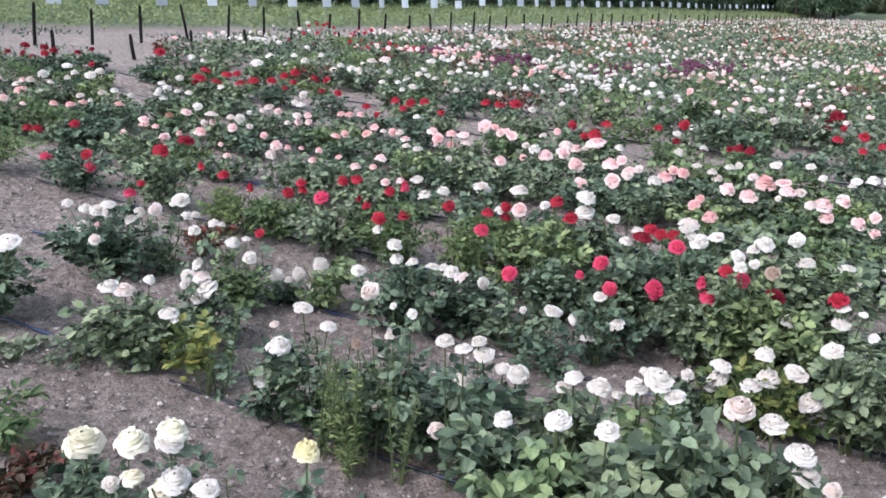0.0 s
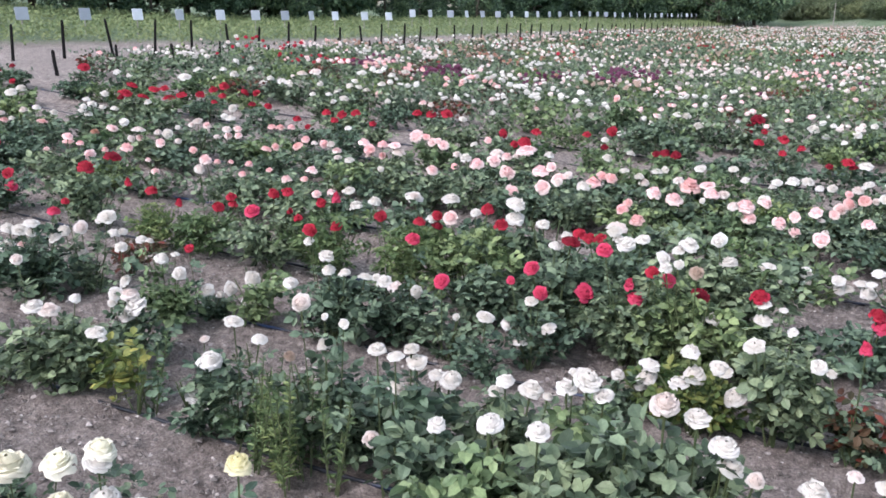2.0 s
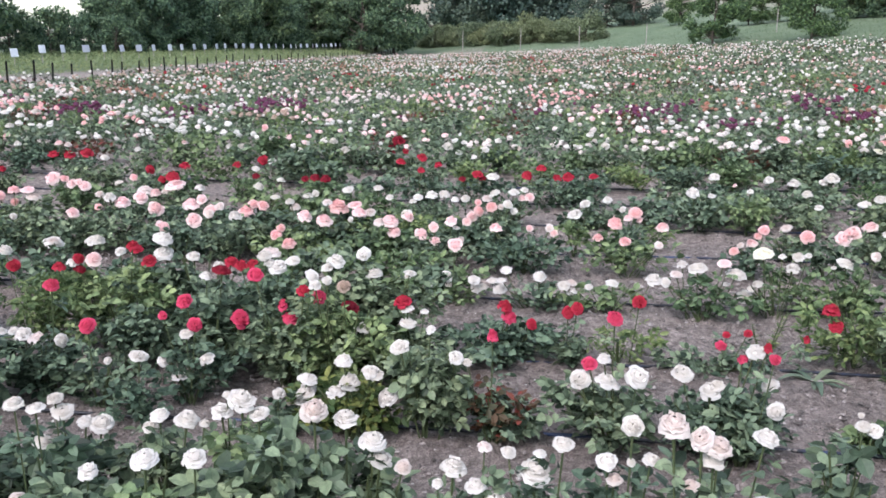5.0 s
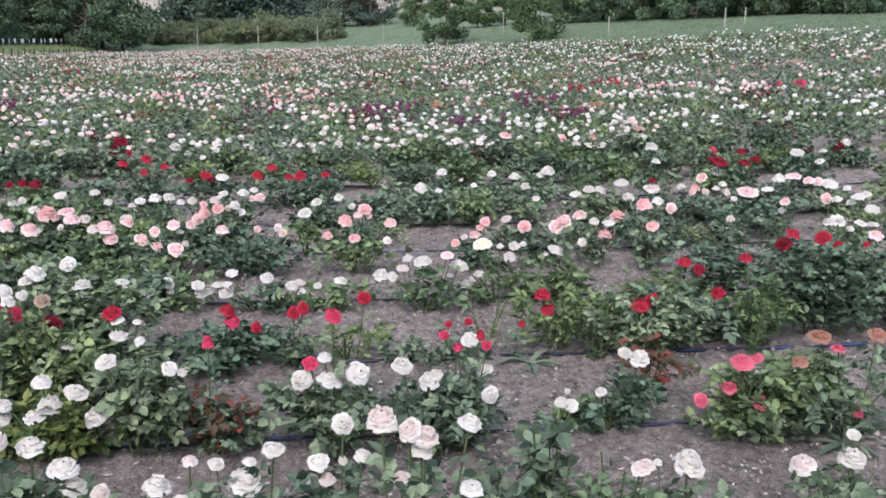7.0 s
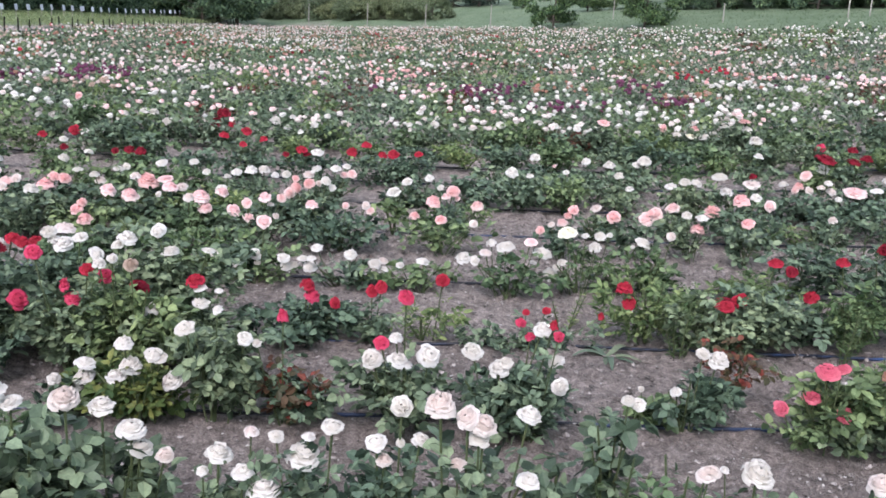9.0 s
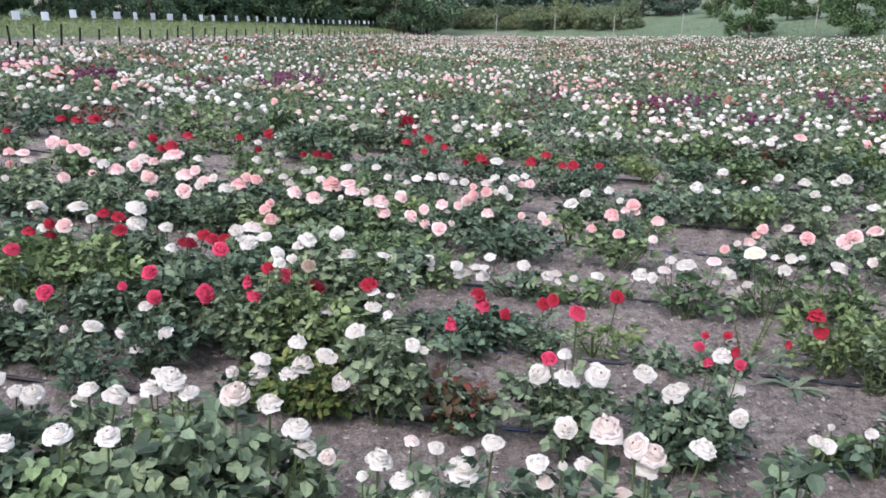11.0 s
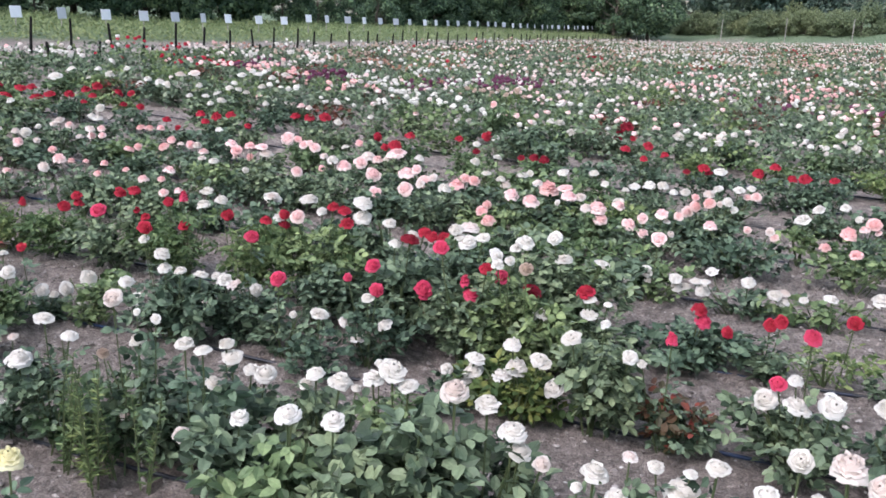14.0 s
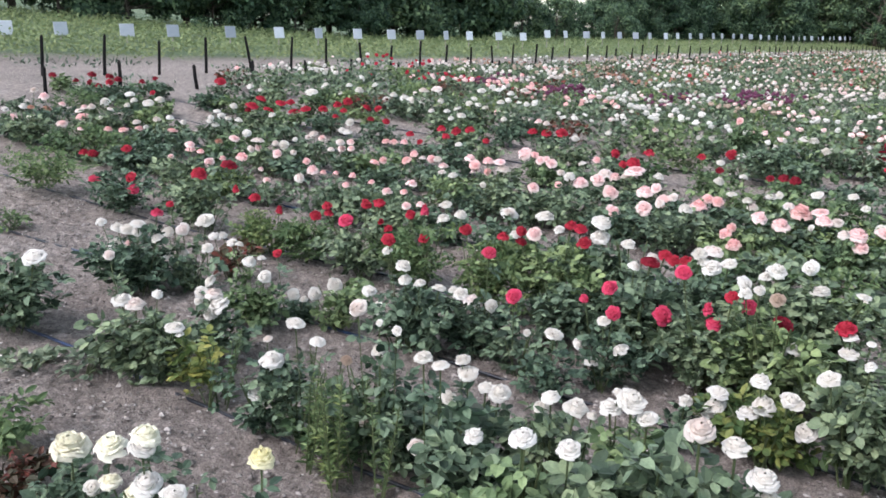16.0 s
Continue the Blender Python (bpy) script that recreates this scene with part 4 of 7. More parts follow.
rose_bush(-2.62, 3.75, 0.41, 0.39, [(-0.07, -0.02, 0.43, 0.053, 'r', 1.11), (0.02, -0.02, 0.46, 0.058, 'k', 1.40), (0.02, -0.02, 0.32, 0.064, 'r', 1.09), (-0.10, -0.02, 0.47, 0.053, 'p', 0.78), (-0.01, -0.02, 0.49, 0.046, 'p', 0.75), (0.14, -0.02, 0.44, 0.074, 'w', 0.77)], style='light', deep=0.31, full=1.2)
rose_bush(-1.85, 3.75, 0.43, 0.42, [(-0.17, -0.02, 0.45, 0.054, 'r', 0.90), (-0.17, -0.02, 0.40, 0.054, 'd', 0.70), (0.09, -0.02, 0.52, 0.062, 'r', 0.67), (0.16, -0.02, 0.45, 0.067, 'r', 0.77), (-0.10, -0.02, 0.45, 0.075, 'p', 0.93), (-0.20, -0.02, 0.43, 0.054, 'w', 0.70), (0.03, -0.02, 0.49, 0.052, 'w', 0.80)], style='fresh', deep=0.32, full=1.1)
rose_bush(-1.14, 3.80, 0.35, 0.47, [(-0.14, -0.02, 0.43, 0.061, 'r', 0.83), (-0.09, -0.02, 0.44, 0.060, 'r', 0.58), (-0.03, -0.02, 0.48, 0.070, 'w', 0.57), (0.10, -0.02, 0.46, 0.069, 'w', 0.50), (0.03, -0.02, 0.43, 0.085, 'w', 0.71), (-0.01, -0.02, 0.45, 0.050, 'w', 0.70)], style='green', deep=0.26, full=1.1)
rose_bush(-0.83, 3.75, 0.36, 0.46, [(-0.00, -0.02, 0.48, 0.086, 'w', 0.67), (-0.04, -0.02, 0.45, 0.058, 'w', 0.58)], style='green', deep=0.27, full=1.0)
rose_bush(-0.13, 3.83, 0.43, 0.20, [(0.04, -0.02, 0.28, 0.069, 'r', 0.71), (0.06, -0.02, 0.23, 0.074, 'k', 0.80), (0.16, -0.02, 0.20, 0.060, 'r', 0.92)], style='green', deep=0.31, full=1.3)
rose_bush(1.82, 3.82, 0.47, 0.34, [(0.15, -0.02, 0.46, 0.075, 'r', 0.57), (-0.05, -0.02, 0.25, 0.091, 'r', 0.47)], style='green', deep=0.35, full=1.2)
rose_bush(-4.46, 3.88, 0.53, 0.37, [(-0.07, -0.02, 0.40, 0.113, 'r', 0.67), (0.28, -0.02, 0.34, 0.051, 'r', 1.29)], style='green', deep=0.39, full=1.2)
rose_bush(-1.52, 3.90, 0.40, 0.51, [(-0.16, -0.02, 0.52, 0.101, 'w', 0.53), (-0.16, -0.02, 0.45, 0.096, 'w', 0.78), (-0.02, -0.02, 0.44, 0.069, 'w', 0.62), (0.10, -0.02, 0.40, 0.063, 'w', 0.58), (0.16, -0.02, 0.42, 0.067, 'r', 0.62)], style='green', deep=0.30, full=1.1)
rose_bush(-0.63, 3.85, 0.41, 0.50, [(-0.10, -0.02, 0.49, 0.059, 'w', 1.17), (-0.05, -0.02, 0.40, 0.083, 'w', 0.59), (0.11, -0.02, 0.41, 0.058, 'w', 0.42)], style='green', deep=0.31, full=0.9)
rose_bush(0.19, 3.87, 0.23, 0.17, [(0.00, -0.02, 0.25, 0.060, 'r', 1.00), (0.04, -0.02, 0.27, 0.060, 'r', 1.00)], style='green', deep=0.22, full=0.8)
rose_bush(0.42, 3.87, 0.28, 0.20, [(0.08, -0.02, 0.31, 0.064, 'r', 0.85)], style='light', deep=0.22, full=0.5)
rose_bush(0.89, 3.85, 0.47, 0.11, [(-0.03, -0.02, 0.13, 0.051, 'k', 1.00), (-0.01, -0.02, 0.18, 0.035, 'r', 0.86), (0.08, -0.02, 0.19, 0.040, 'r', 1.12), (0.33, -0.02, 0.17, 0.036, 'r', 2.00)], style='green', deep=0.34, full=0.6)
rose_bush(1.62, 3.91, 0.35, 0.30, [], style='light', deep=0.26, full=1.1)
rose_bush(2.40, 3.91, 0.33, 0.35, [(-0.08, -0.02, 0.45, 0.068, 'r', 0.83)], style='light', deep=0.25, full=1.1)
rose_bush(3.33, 3.86, 0.38, 0.43, [], style='green', deep=0.29, full=1.2)
rose_bush(1.47, 3.95, 0.36, 0.38, [(-0.13, -0.02, 0.28, 0.084, 'r', 0.75), (-0.10, -0.02, 0.21, 0.069, 'r', 0.85)], style='light', deep=0.27, full=1.2)
rose_bush(2.06, 4.01, 0.54, 0.27, [(-0.22, -0.02, 0.20, 0.110, 'd', 0.45), (-0.14, -0.02, 0.23, 0.061, 'r', 0.91), (0.08, -0.02, 0.37, 0.063, 'd', 0.91), (0.19, -0.02, 0.25, 0.081, 'r', 0.79), (-0.15, -0.02, 0.22, 0.073, 'r', 0.85)], style='green', deep=0.40, full=1.2)
rose_bush(2.77, 4.03, 0.40, 0.48, [], style='green', deep=0.30, full=1.4)
rose_bush(3.07, 4.00, 0.47, 0.49, [], style='green', deep=0.35, full=1.4)

# rows further on
rose_bush(-8.09, 4.63, 0.64, 0.25, [(-0.20, 0.01, 0.30, 0.060, 'w', 0.80), (-0.09, 0.01, 0.23, 0.107, 'p', 0.61), (0.11, 0.02, 0.35, 0.081, 'w', 0.71), (0.20, 0.01, 0.25, 0.081, 'w', 0.57)], style='green', deep=0.42, full=1.1)
rose_bush(-7.78, 4.57, 0.34, 0.36, [(0.00, 0.04, 0.38, 0.068, 'o', 0.50)], style='green', deep=0.42, full=1.1)
rose_bush(-7.21, 4.63, 0.63, 0.28, [(-0.19, 0.02, 0.30, 0.077, 'c', 0.64), (-0.03, -0.05, 0.32, 0.087, 'p', 0.62), (0.19, -0.02, 0.29, 0.064, 'p', 0.50)], style='fresh', deep=0.42, full=1.1)
rose_bush(-6.81, 4.62, 0.52, 0.20, [(-0.14, 0.00, 0.12, 0.063, 'd', 0.50), (-0.14, -0.04, 0.12, 0.085, 'r', 0.69), (-0.02, -0.03, 0.12, 0.084, 'r', 0.88), (0.01, -0.02, 0.12, 0.052, 'd', 0.60), (0.14, 0.03, 0.34, 0.072, 's', 0.64)], style='green', deep=0.42, full=1.1)
rose_bush(-6.41, 4.59, 0.34, 0.28, [(-0.05, 0.06, 0.37, 0.090, 's', 0.56), (0.05, 0.01, 0.23, 0.089, 'r', 0.67)], style='green', deep=0.42, full=1.1)
rose_bush(-5.58, 4.58, 0.60, 0.31, [(-0.18, -0.00, 0.26, 0.056, 'p', 0.83), (-0.02, 0.07, 0.33, 0.083, 's', 0.67), (0.05, 0.01, 0.38, 0.082, 'p', 0.67), (0.17, 0.01, 0.34, 0.063, 's', 0.64), (0.18, 0.08, 0.25, 0.090, 'p', 0.90)], style='green', deep=0.42, full=1.1)
rose_bush(-5.12, 4.60, 0.47, 0.29, [(-0.12, 0.06, 0.31, 0.053, 's', 0.75), (-0.01, 0.02, 0.28, 0.131, 'd', 0.47), (0.12, 0.04, 0.35, 0.095, 's', 0.73)], style='fresh', deep=0.42, full=1.1)
rose_bush(-4.77, 4.66, 0.34, 0.23, [(-0.02, -0.03, 0.29, 0.042, 'p', 0.80), (0.02, -0.01, 0.21, 0.067, 'p', 0.62)], style='green', deep=0.42, full=1.1)
rose_bush(-4.06, 4.60, 0.62, 0.34, [(-0.19, 0.01, 0.36, 0.087, 'p', 0.73), (-0.07, -0.01, 0.36, 0.047, 's', 0.67), (0.05, -0.01, 0.37, 0.039, 's', 0.80), (0.14, -0.01, 0.30, 0.054, 's', 0.71), (0.19, 0.00, 0.37, 0.053, 's', 0.79)], style='green', deep=0.42, full=1.1)
rose_bush(-3.57, 4.57, 0.57, 0.31, [(-0.16, 0.06, 0.34, 0.045, 's', 0.58), (-0.01, 0.04, 0.30, 0.074, 'p', 0.80), (0.14, 0.03, 0.32, 0.051, 's', 0.57), (0.16, 0.08, 0.37, 0.080, 'p', 0.64)], style='green', deep=0.42, full=1.1)
rose_bush(-3.11, 4.60, 0.34, 0.26, [(0.00, 0.02, 0.28, 0.085, 'w', 0.58)], style='green', deep=0.42, full=1.1)
rose_bush(-2.54, 4.58, 0.51, 0.29, [(-0.13, 0.08, 0.28, 0.122, 'w', 0.61), (-0.09, 0.01, 0.31, 0.067, 'c', 0.50), (0.13, 0.06, 0.31, 0.105, 'w', 0.56)], style='green', deep=0.42, full=1.1)
rose_bush(-2.18, 4.57, 0.34, 0.25, [(0.00, 0.07, 0.27, 0.084, 'r', 0.62)], style='green', deep=0.42, full=1.1)
rose_bush(-1.34, 4.63, 0.35, 0.30, [(-0.05, -0.05, 0.29, 0.122, 'c', 0.45), (0.05, -0.04, 0.34, 0.078, 's', 0.77)], style='fresh', deep=0.42, full=1.1)
rose_bush(-0.44, 4.67, 0.65, 0.20, [(-0.20, -0.07, 0.18, 0.054, 'w', 0.50), (-0.10, -0.03, 0.12, 0.066, 'w', 0.82), (-0.00, -0.01, 0.17, 0.060, 'w', 1.20), (0.01, -0.01, 0.12, 0.042, 'w', 1.00), (0.05, -0.06, 0.36, 0.083, 'p', 1.00), (0.15, -0.06, 0.17, 0.072, 'w', 0.58), (0.16, -0.04, 0.12, 0.066, 'w', 1.00), (0.20, -0.02, 0.12, 0.060, 'w', 0.70)], style='fresh', deep=0.42, full=1.1)
rose_bush(0.02, 4.64, 0.54, 0.16, [(-0.21, -0.00, 0.16, 0.066, 'w', 0.45), (-0.17, 0.00, 0.12, 0.084, 'w', 0.86), (-0.16, -0.06, 0.18, 0.053, 'w', 0.50), (-0.14, 0.01, 0.22, 0.071, 'w', 0.50), (0.04, -0.06, 0.21, 0.077, 'w', 0.62), (0.17, -0.04, 0.16, 0.071, 'w', 0.75), (0.21, -0.02, 0.12, 0.059, 'w', 0.70)], style='green', deep=0.26, full=0.8)
rose_bush(0.44, 4.60, 0.54, 0.17, [(-0.21, 0.05, 0.16, 0.065, 'c', 0.55), (-0.12, 0.02, 0.15, 0.047, 'w', 0.62), (0.00, 0.00, 0.18, 0.071, 'w', 0.50), (0.21, 0.00, 0.21, 0.089, 'w', 0.73)], style='fresh', deep=0.26, full=0.8)
rose_bush(0.89, 4.58, 0.49, 0.26, [(-0.18, 0.01, 0.20, 0.059, 'w', 0.90), (-0.12, 0.06, 0.23, 0.071, 'c', 0.50), (-0.09, 0.08, 0.28, 0.059, 'w', 0.70), (-0.02, 0.02, 0.28, 0.107, 'w', 0.50), (0.11, 0.01, 0.31, 0.071, 'p', 0.42), (0.14, 0.08, 0.18, 0.042, 'w', 0.43), (0.16, 0.04, 0.37, 0.053, 's', 1.11), (0.18, 0.03, 0.25, 0.108, 'w', 0.44)], style='fresh', deep=0.26, full=0.8)
rose_bush(1.28, 4.63, 0.42, 0.32, [(-0.15, 0.02, 0.12, 0.085, 'w', 0.93), (-0.13, -0.01, 0.17, 0.042, 'w', 0.86), (-0.10, -0.02, 0.20, 0.066, 'w', 0.55), (-0.09, -0.04, 0.37, 0.113, 'y', 0.37), (0.02, 0.02, 0.34, 0.042, 'w', 0.64), (0.06, -0.05, 0.30, 0.072, 'w', 0.83), (0.09, -0.01, 0.35, 0.066, 'w', 0.82), (0.15, 0.02, 0.35, 0.036, 'w', 0.83)], style='fresh', deep=0.26, full=0.8)
rose_bush(1.66, 4.64, 0.32, 0.32, [(-0.10, 0.01, 0.29, 0.030, 'w', 0.60), (-0.05, -0.01, 0.32, 0.092, 'w', 0.53), (0.10, -0.00, 0.36, 0.055, 'c', 1.00)], style='fresh', deep=0.26, full=0.8)
rose_bush(2.93, 4.61, 0.26, 0.34, [(0.00, -0.02, 0.35, 0.103, 'd', 0.67)], style='green', deep=0.26, full=0.8)
rose_bush(3.37, 4.60, 0.47, 0.34, [(-0.18, 0.02, 0.37, 0.098, 'r', 0.86), (-0.07, 0.06, 0.31, 0.099, 'r', 0.79), (0.12, 0.05, 0.31, 0.072, 'r', 0.80), (0.18, 0.06, 0.37, 0.087, 'p', 0.83)], style='green', deep=0.26, full=0.8)
rose_bush(-6.40, 4.72, 0.74, 0.30, style='green', deep=0.50)
rose_bush(-1.30, 4.72, 0.44, 0.20, style='green', deep=0.35)
rose_bush(1.54, 4.72, 0.41, 0.18, style='light', deep=0.43)
rose_bush(2.59, 4.72, 0.51, 0.36, style='green', deep=0.41)
rose_bush(-5.42, 4.73, 0.54, 0.30, style='green', deep=0.43)
rose_bush(-0.78, 4.73, 0.50, 0.30, style='light', deep=0.40)
rose_bush(-0.61, 4.73, 0.37, 0.20, style='green', deep=0.40)
rose_bush(2.21, 4.73, 0.40, 0.12, style='light', deep=0.32)
rose_bush(-7.05, 4.74, 0.79, 0.34, style='light', deep=0.50)
rose_bush(-0.59, 4.74, 0.31, 0.24, style='green', deep=0.26)
rose_bush(2.34, 4.74, 0.47, 0.14, style='light', deep=0.38)
rose_bush(1.74, 4.75, 0.29, 0.17, style='light', deep=0.18)
rose_bush(-1.11, 4.76, 0.48, 0.30, style='green', deep=0.38)
rose_bush(-3.77, 5.19, 0.81, 0.22, [], style='green', deep=0.48, full=1.0)
rose_bush(-9.22, 5.42, 0.44, 0.21, [(-0.10, 0.02, 0.16, 0.068, 'c', 0.80), (0.10, -0.00, 0.30, 0.080, 'c', 0.83)], style='green', deep=0.42, full=1.1)
rose_bush(-8.78, 5.41, 0.46, 0.20, [(-0.11, -0.02, 0.29, 0.105, 'p', 0.69), (-0.10, -0.00, 0.16, 0.092, 'o', 0.57), (0.11, 0.05, 0.22, 0.077, 'p', 0.58)], style='green', deep=0.42, full=1.1)
rose_bush(-8.14, 5.43, 0.57, 0.21, [(-0.17, -0.01, 0.23, 0.100, 'c', 0.50), (-0.09, -0.03, 0.18, 0.124, 's', 0.40), (-0.01, -0.05, 0.28, 0.074, 'p', 0.83), (0.08, -0.03, 0.29, 0.085, 'c', 0.71), (0.17, 0.01, 0.18, 0.073, 'w', 0.75)], style='green', deep=0.42, full=1.1)
rose_bush(-7.82, 5.41, 0.34, 0.28, [(0.00, 0.04, 0.30, 0.072, 'c', 0.50)], style='green', deep=0.42, full=1.1)
rose_bush(-7.23, 5.44, 0.55, 0.21, [(-0.15, -0.01, 0.25, 0.081, 'c', 0.57), (-0.12, 0.00, 0.19, 0.092, 's', 0.56), (0.02, -0.03, 0.22, 0.057, 'w', 0.70), (0.15, -0.00, 0.30, 0.078, 'c', 0.79)], style='green', deep=0.42, full=1.1)
rose_bush(-6.77, 5.42, 0.39, 0.27, [(-0.08, 0.02, 0.24, 0.088, 's', 0.44), (0.08, 0.02, 0.33, 0.065, 'w', 0.75)], style='green', deep=0.42, full=1.1)
rose_bush(-6.09, 5.46, 0.46, 0.23, [(-0.11, -0.03, 0.23, 0.073, 'o', 0.57), (0.11, -0.04, 0.28, 0.102, 'p', 0.45)], style='fresh', deep=0.42, full=1.1)
rose_bush(-5.57, 5.42, 0.61, 0.25, [(-0.18, -0.02, 0.23, 0.070, 'c', 0.86), (-0.11, 0.01, 0.24, 0.069, 'p', 0.93), (-0.10, -0.01, 0.31, 0.119, 'c', 0.38), (0.08, 0.02, 0.30, 0.068, 'c', 0.79), (0.11, 0.01, 0.22, 0.087, 'p', 0.89), (0.18, 0.02, 0.30, 0.087, 'w', 0.89)], style='green', deep=0.42, full=1.1)
rose_bush(-5.20, 5.43, 0.38, 0.21, [(-0.07, 0.00, 0.26, 0.057, 'c', 0.75), (0.07, 0.01, 0.20, 0.066, 's', 0.86)], style='green', deep=0.42, full=1.1)
rose_bush(-4.35, 5.45, 0.34, 0.29, [(-0.05, -0.00, 0.29, 0.088, 's', 0.50), (0.05, -0.02, 0.32, 0.061, 's', 0.86)], style='green', deep=0.42, full=1.1)
rose_bush(-3.69, 5.47, 0.34, 0.28, [(-0.05, -0.04, 0.30, 0.066, 'c', 0.56), (0.05, -0.04, 0.29, 0.082, 'w', 0.55)], style='fresh', deep=0.42, full=1.1)
rose_bush(-3.39, 5.45, 0.34, 0.23, [(0.00, 0.00, 0.25, 0.048, 'w', 1.00)], style='green', deep=0.42, full=1.1)
rose_bush(-2.97, 5.44, 0.34, 0.27, [(0.00, -0.00, 0.29, 0.086, 'p', 0.91)], style='green', deep=0.42, full=1.1)
rose_bush(-2.21, 5.39, 0.56, 0.25, [(-0.16, 0.06, 0.21, 0.104, 'p', 0.93), (0.06, 0.04, 0.27, 0.110, 'p', 0.93), (0.16, 0.05, 0.31, 0.065, 'c', 1.00)], style='green', deep=0.42, full=1.1)
rose_bush(-1.88, 5.43, 0.34, 0.28, [(0.00, 0.01, 0.30, 0.094, 'w', 0.77)], style='green', deep=0.42, full=1.1)
rose_bush(-1.45, 5.44, 0.55, 0.24, [(-0.15, -0.06, 0.20, 0.085, 's', 0.92), (-0.12, -0.05, 0.24, 0.064, 's', 0.89), (0.03, -0.03, 0.32, 0.098, 'p', 0.79), (0.15, -0.01, 0.29, 0.112, 'p', 0.75)], style='fresh', deep=0.42, full=1.1)
rose_bush(-0.99, 5.44, 0.51, 0.28, [(-0.14, -0.01, 0.30, 0.042, 'w', 1.00), (0.05, -0.06, 0.30, 0.076, 'c', 0.64), (0.11, -0.02, 0.30, 0.123, 'p', 0.78), (0.14, -0.04, 0.24, 0.096, 'p', 0.86)], style='fresh', deep=0.42, full=1.1)
rose_bush(-0.54, 5.38, 0.52, 0.25, [(-0.14, 0.02, 0.23, 0.091, 'p', 1.00), (-0.06, 0.01, 0.28, 0.069, 'p', 1.10), (-0.05, 0.01, 0.19, 0.070, 'p', 1.00), (0.05, -0.00, 0.32, 0.083, 'p', 0.75), (0.08, 0.03, 0.27, 0.048, 'c', 0.57), (0.11, 0.03, 0.20, 0.042, 'c', 1.00), (0.14, 0.05, 0.31, 0.062, 'p', 0.89)], style='green', deep=0.42, full=1.1)
rose_bush(-0.04, 5.39, 0.61, 0.26, [(-0.18, 0.06, 0.27, 0.083, 'p', 0.83), (0.03, -0.01, 0.29, 0.041, 'p', 1.50), (0.15, 0.02, 0.29, 0.055, 'c', 1.12), (0.18, 0.01, 0.26, 0.055, 'p', 0.88)], style='green', deep=0.42, full=1.1)
rose_bush(0.60, 5.38, 0.50, 0.22, [(-0.19, 0.07, 0.23, 0.062, 's', 0.78), (-0.03, 0.03, 0.22, 0.076, 's', 0.82), (0.17, 0.00, 0.21, 0.055, 'c', 1.00), (0.19, 0.05, 0.31, 0.089, 'p', 0.77)], style='fresh', deep=0.26, full=0.8)
rose_bush(1.32, 5.42, 0.26, 0.25, [(-0.07, -0.02, 0.22, 0.049, 'c', 1.00), (0.00, 0.00, 0.23, 0.077, 'p', 0.73), (0.04, 0.03, 0.27, 0.056, 's', 0.88), (0.07, 0.02, 0.31, 0.070, 's', 0.90)], style='green', deep=0.26, full=0.8)
rose_bush(1.77, 5.45, 0.37, 0.30, [(-0.13, -0.02, 0.28, 0.092, 's', 1.00), (0.07, -0.04, 0.28, 0.100, 'p', 0.86), (0.09, -0.06, 0.32, 0.050, 's', 1.00), (0.13, -0.02, 0.31, 0.093, 'p', 0.92)], style='green', deep=0.26, full=0.8)
rose_bush(2.15, 5.47, 0.26, 0.30, [(-0.04, -0.01, 0.30, 0.072, 'w', 0.70), (0.03, -0.04, 0.22, 0.102, 's', 0.79), (0.04, -0.06, 0.30, 0.080, 'w', 0.45)], style='green', deep=0.26, full=0.8)
rose_bush(2.48, 5.37, 0.26, 0.28, [(0.00, 0.02, 0.28, 0.089, 's', 0.83)], style='green', deep=0.26, full=0.8)
rose_bush(3.01, 5.43, 0.26, 0.32, [(0.00, -0.04, 0.32, 0.062, 'c', 0.75)], style='green', deep=0.26, full=0.8)
rose_bush(3.48, 5.46, 0.26, 0.20, [(0.00, -0.05, 0.20, 0.097, 'r', 0.58)], style='green', deep=0.26, full=0.8)
rose_bush(3.90, 5.39, 0.48, 0.25, [(-0.18, 0.01, 0.27, 0.082, 'w', 0.80), (-0.08, 0.07, 0.27, 0.108, 'w', 0.69), (-0.01, 0.02, 0.22, 0.058, 'w', 0.71), (0.09, 0.06, 0.25, 0.084, 'w', 0.40), (0.18, 0.06, 0.24, 0.085, 'w', 0.40)], style='green', deep=0.26, full=0.8)
rose_bush(-3.22, 5.48, 0.52, 0.29, [], style='green', deep=0.31, full=1.2)
rose_bush(-2.70, 5.55, 0.62, 0.31, [], style='green', deep=0.37, full=1.3)
rose_bush(-2.14, 5.65, 0.64, 0.25, [], style='green', deep=0.38, full=1.3)
rose_bush(-0.80, 5.65, 0.58, 0.19, [], style='green', deep=0.34, full=1.2)
rose_bush(-0.28, 5.79, 0.66, 0.26, [], style='green', deep=0.39, full=1.3)
rose_bush(-8.94, 5.83, 0.80, 0.34, style='light', deep=0.50)
rose_bush(1.75, 5.85, 0.53, 0.14, [], style='green', deep=0.32, full=0.8)
rose_bush(-1.65, 5.85, 0.65, 0.15, [], style='green', deep=0.38, full=1.1)
rose_bush(-8.56, 5.83, 0.34, 0.23, [(0.00, 0.06, 0.25, 0.117, 'w', 0.67)], style='green', deep=0.42, full=1.1)
rose_bush(-8.07, 5.84, 0.34, 0.29, [(-0.02, -0.01, 0.28, 0.075, 'w', 0.75), (0.02, 0.05, 0.33, 0.087, 'w', 0.71)], style='green', deep=0.42, full=1.1)
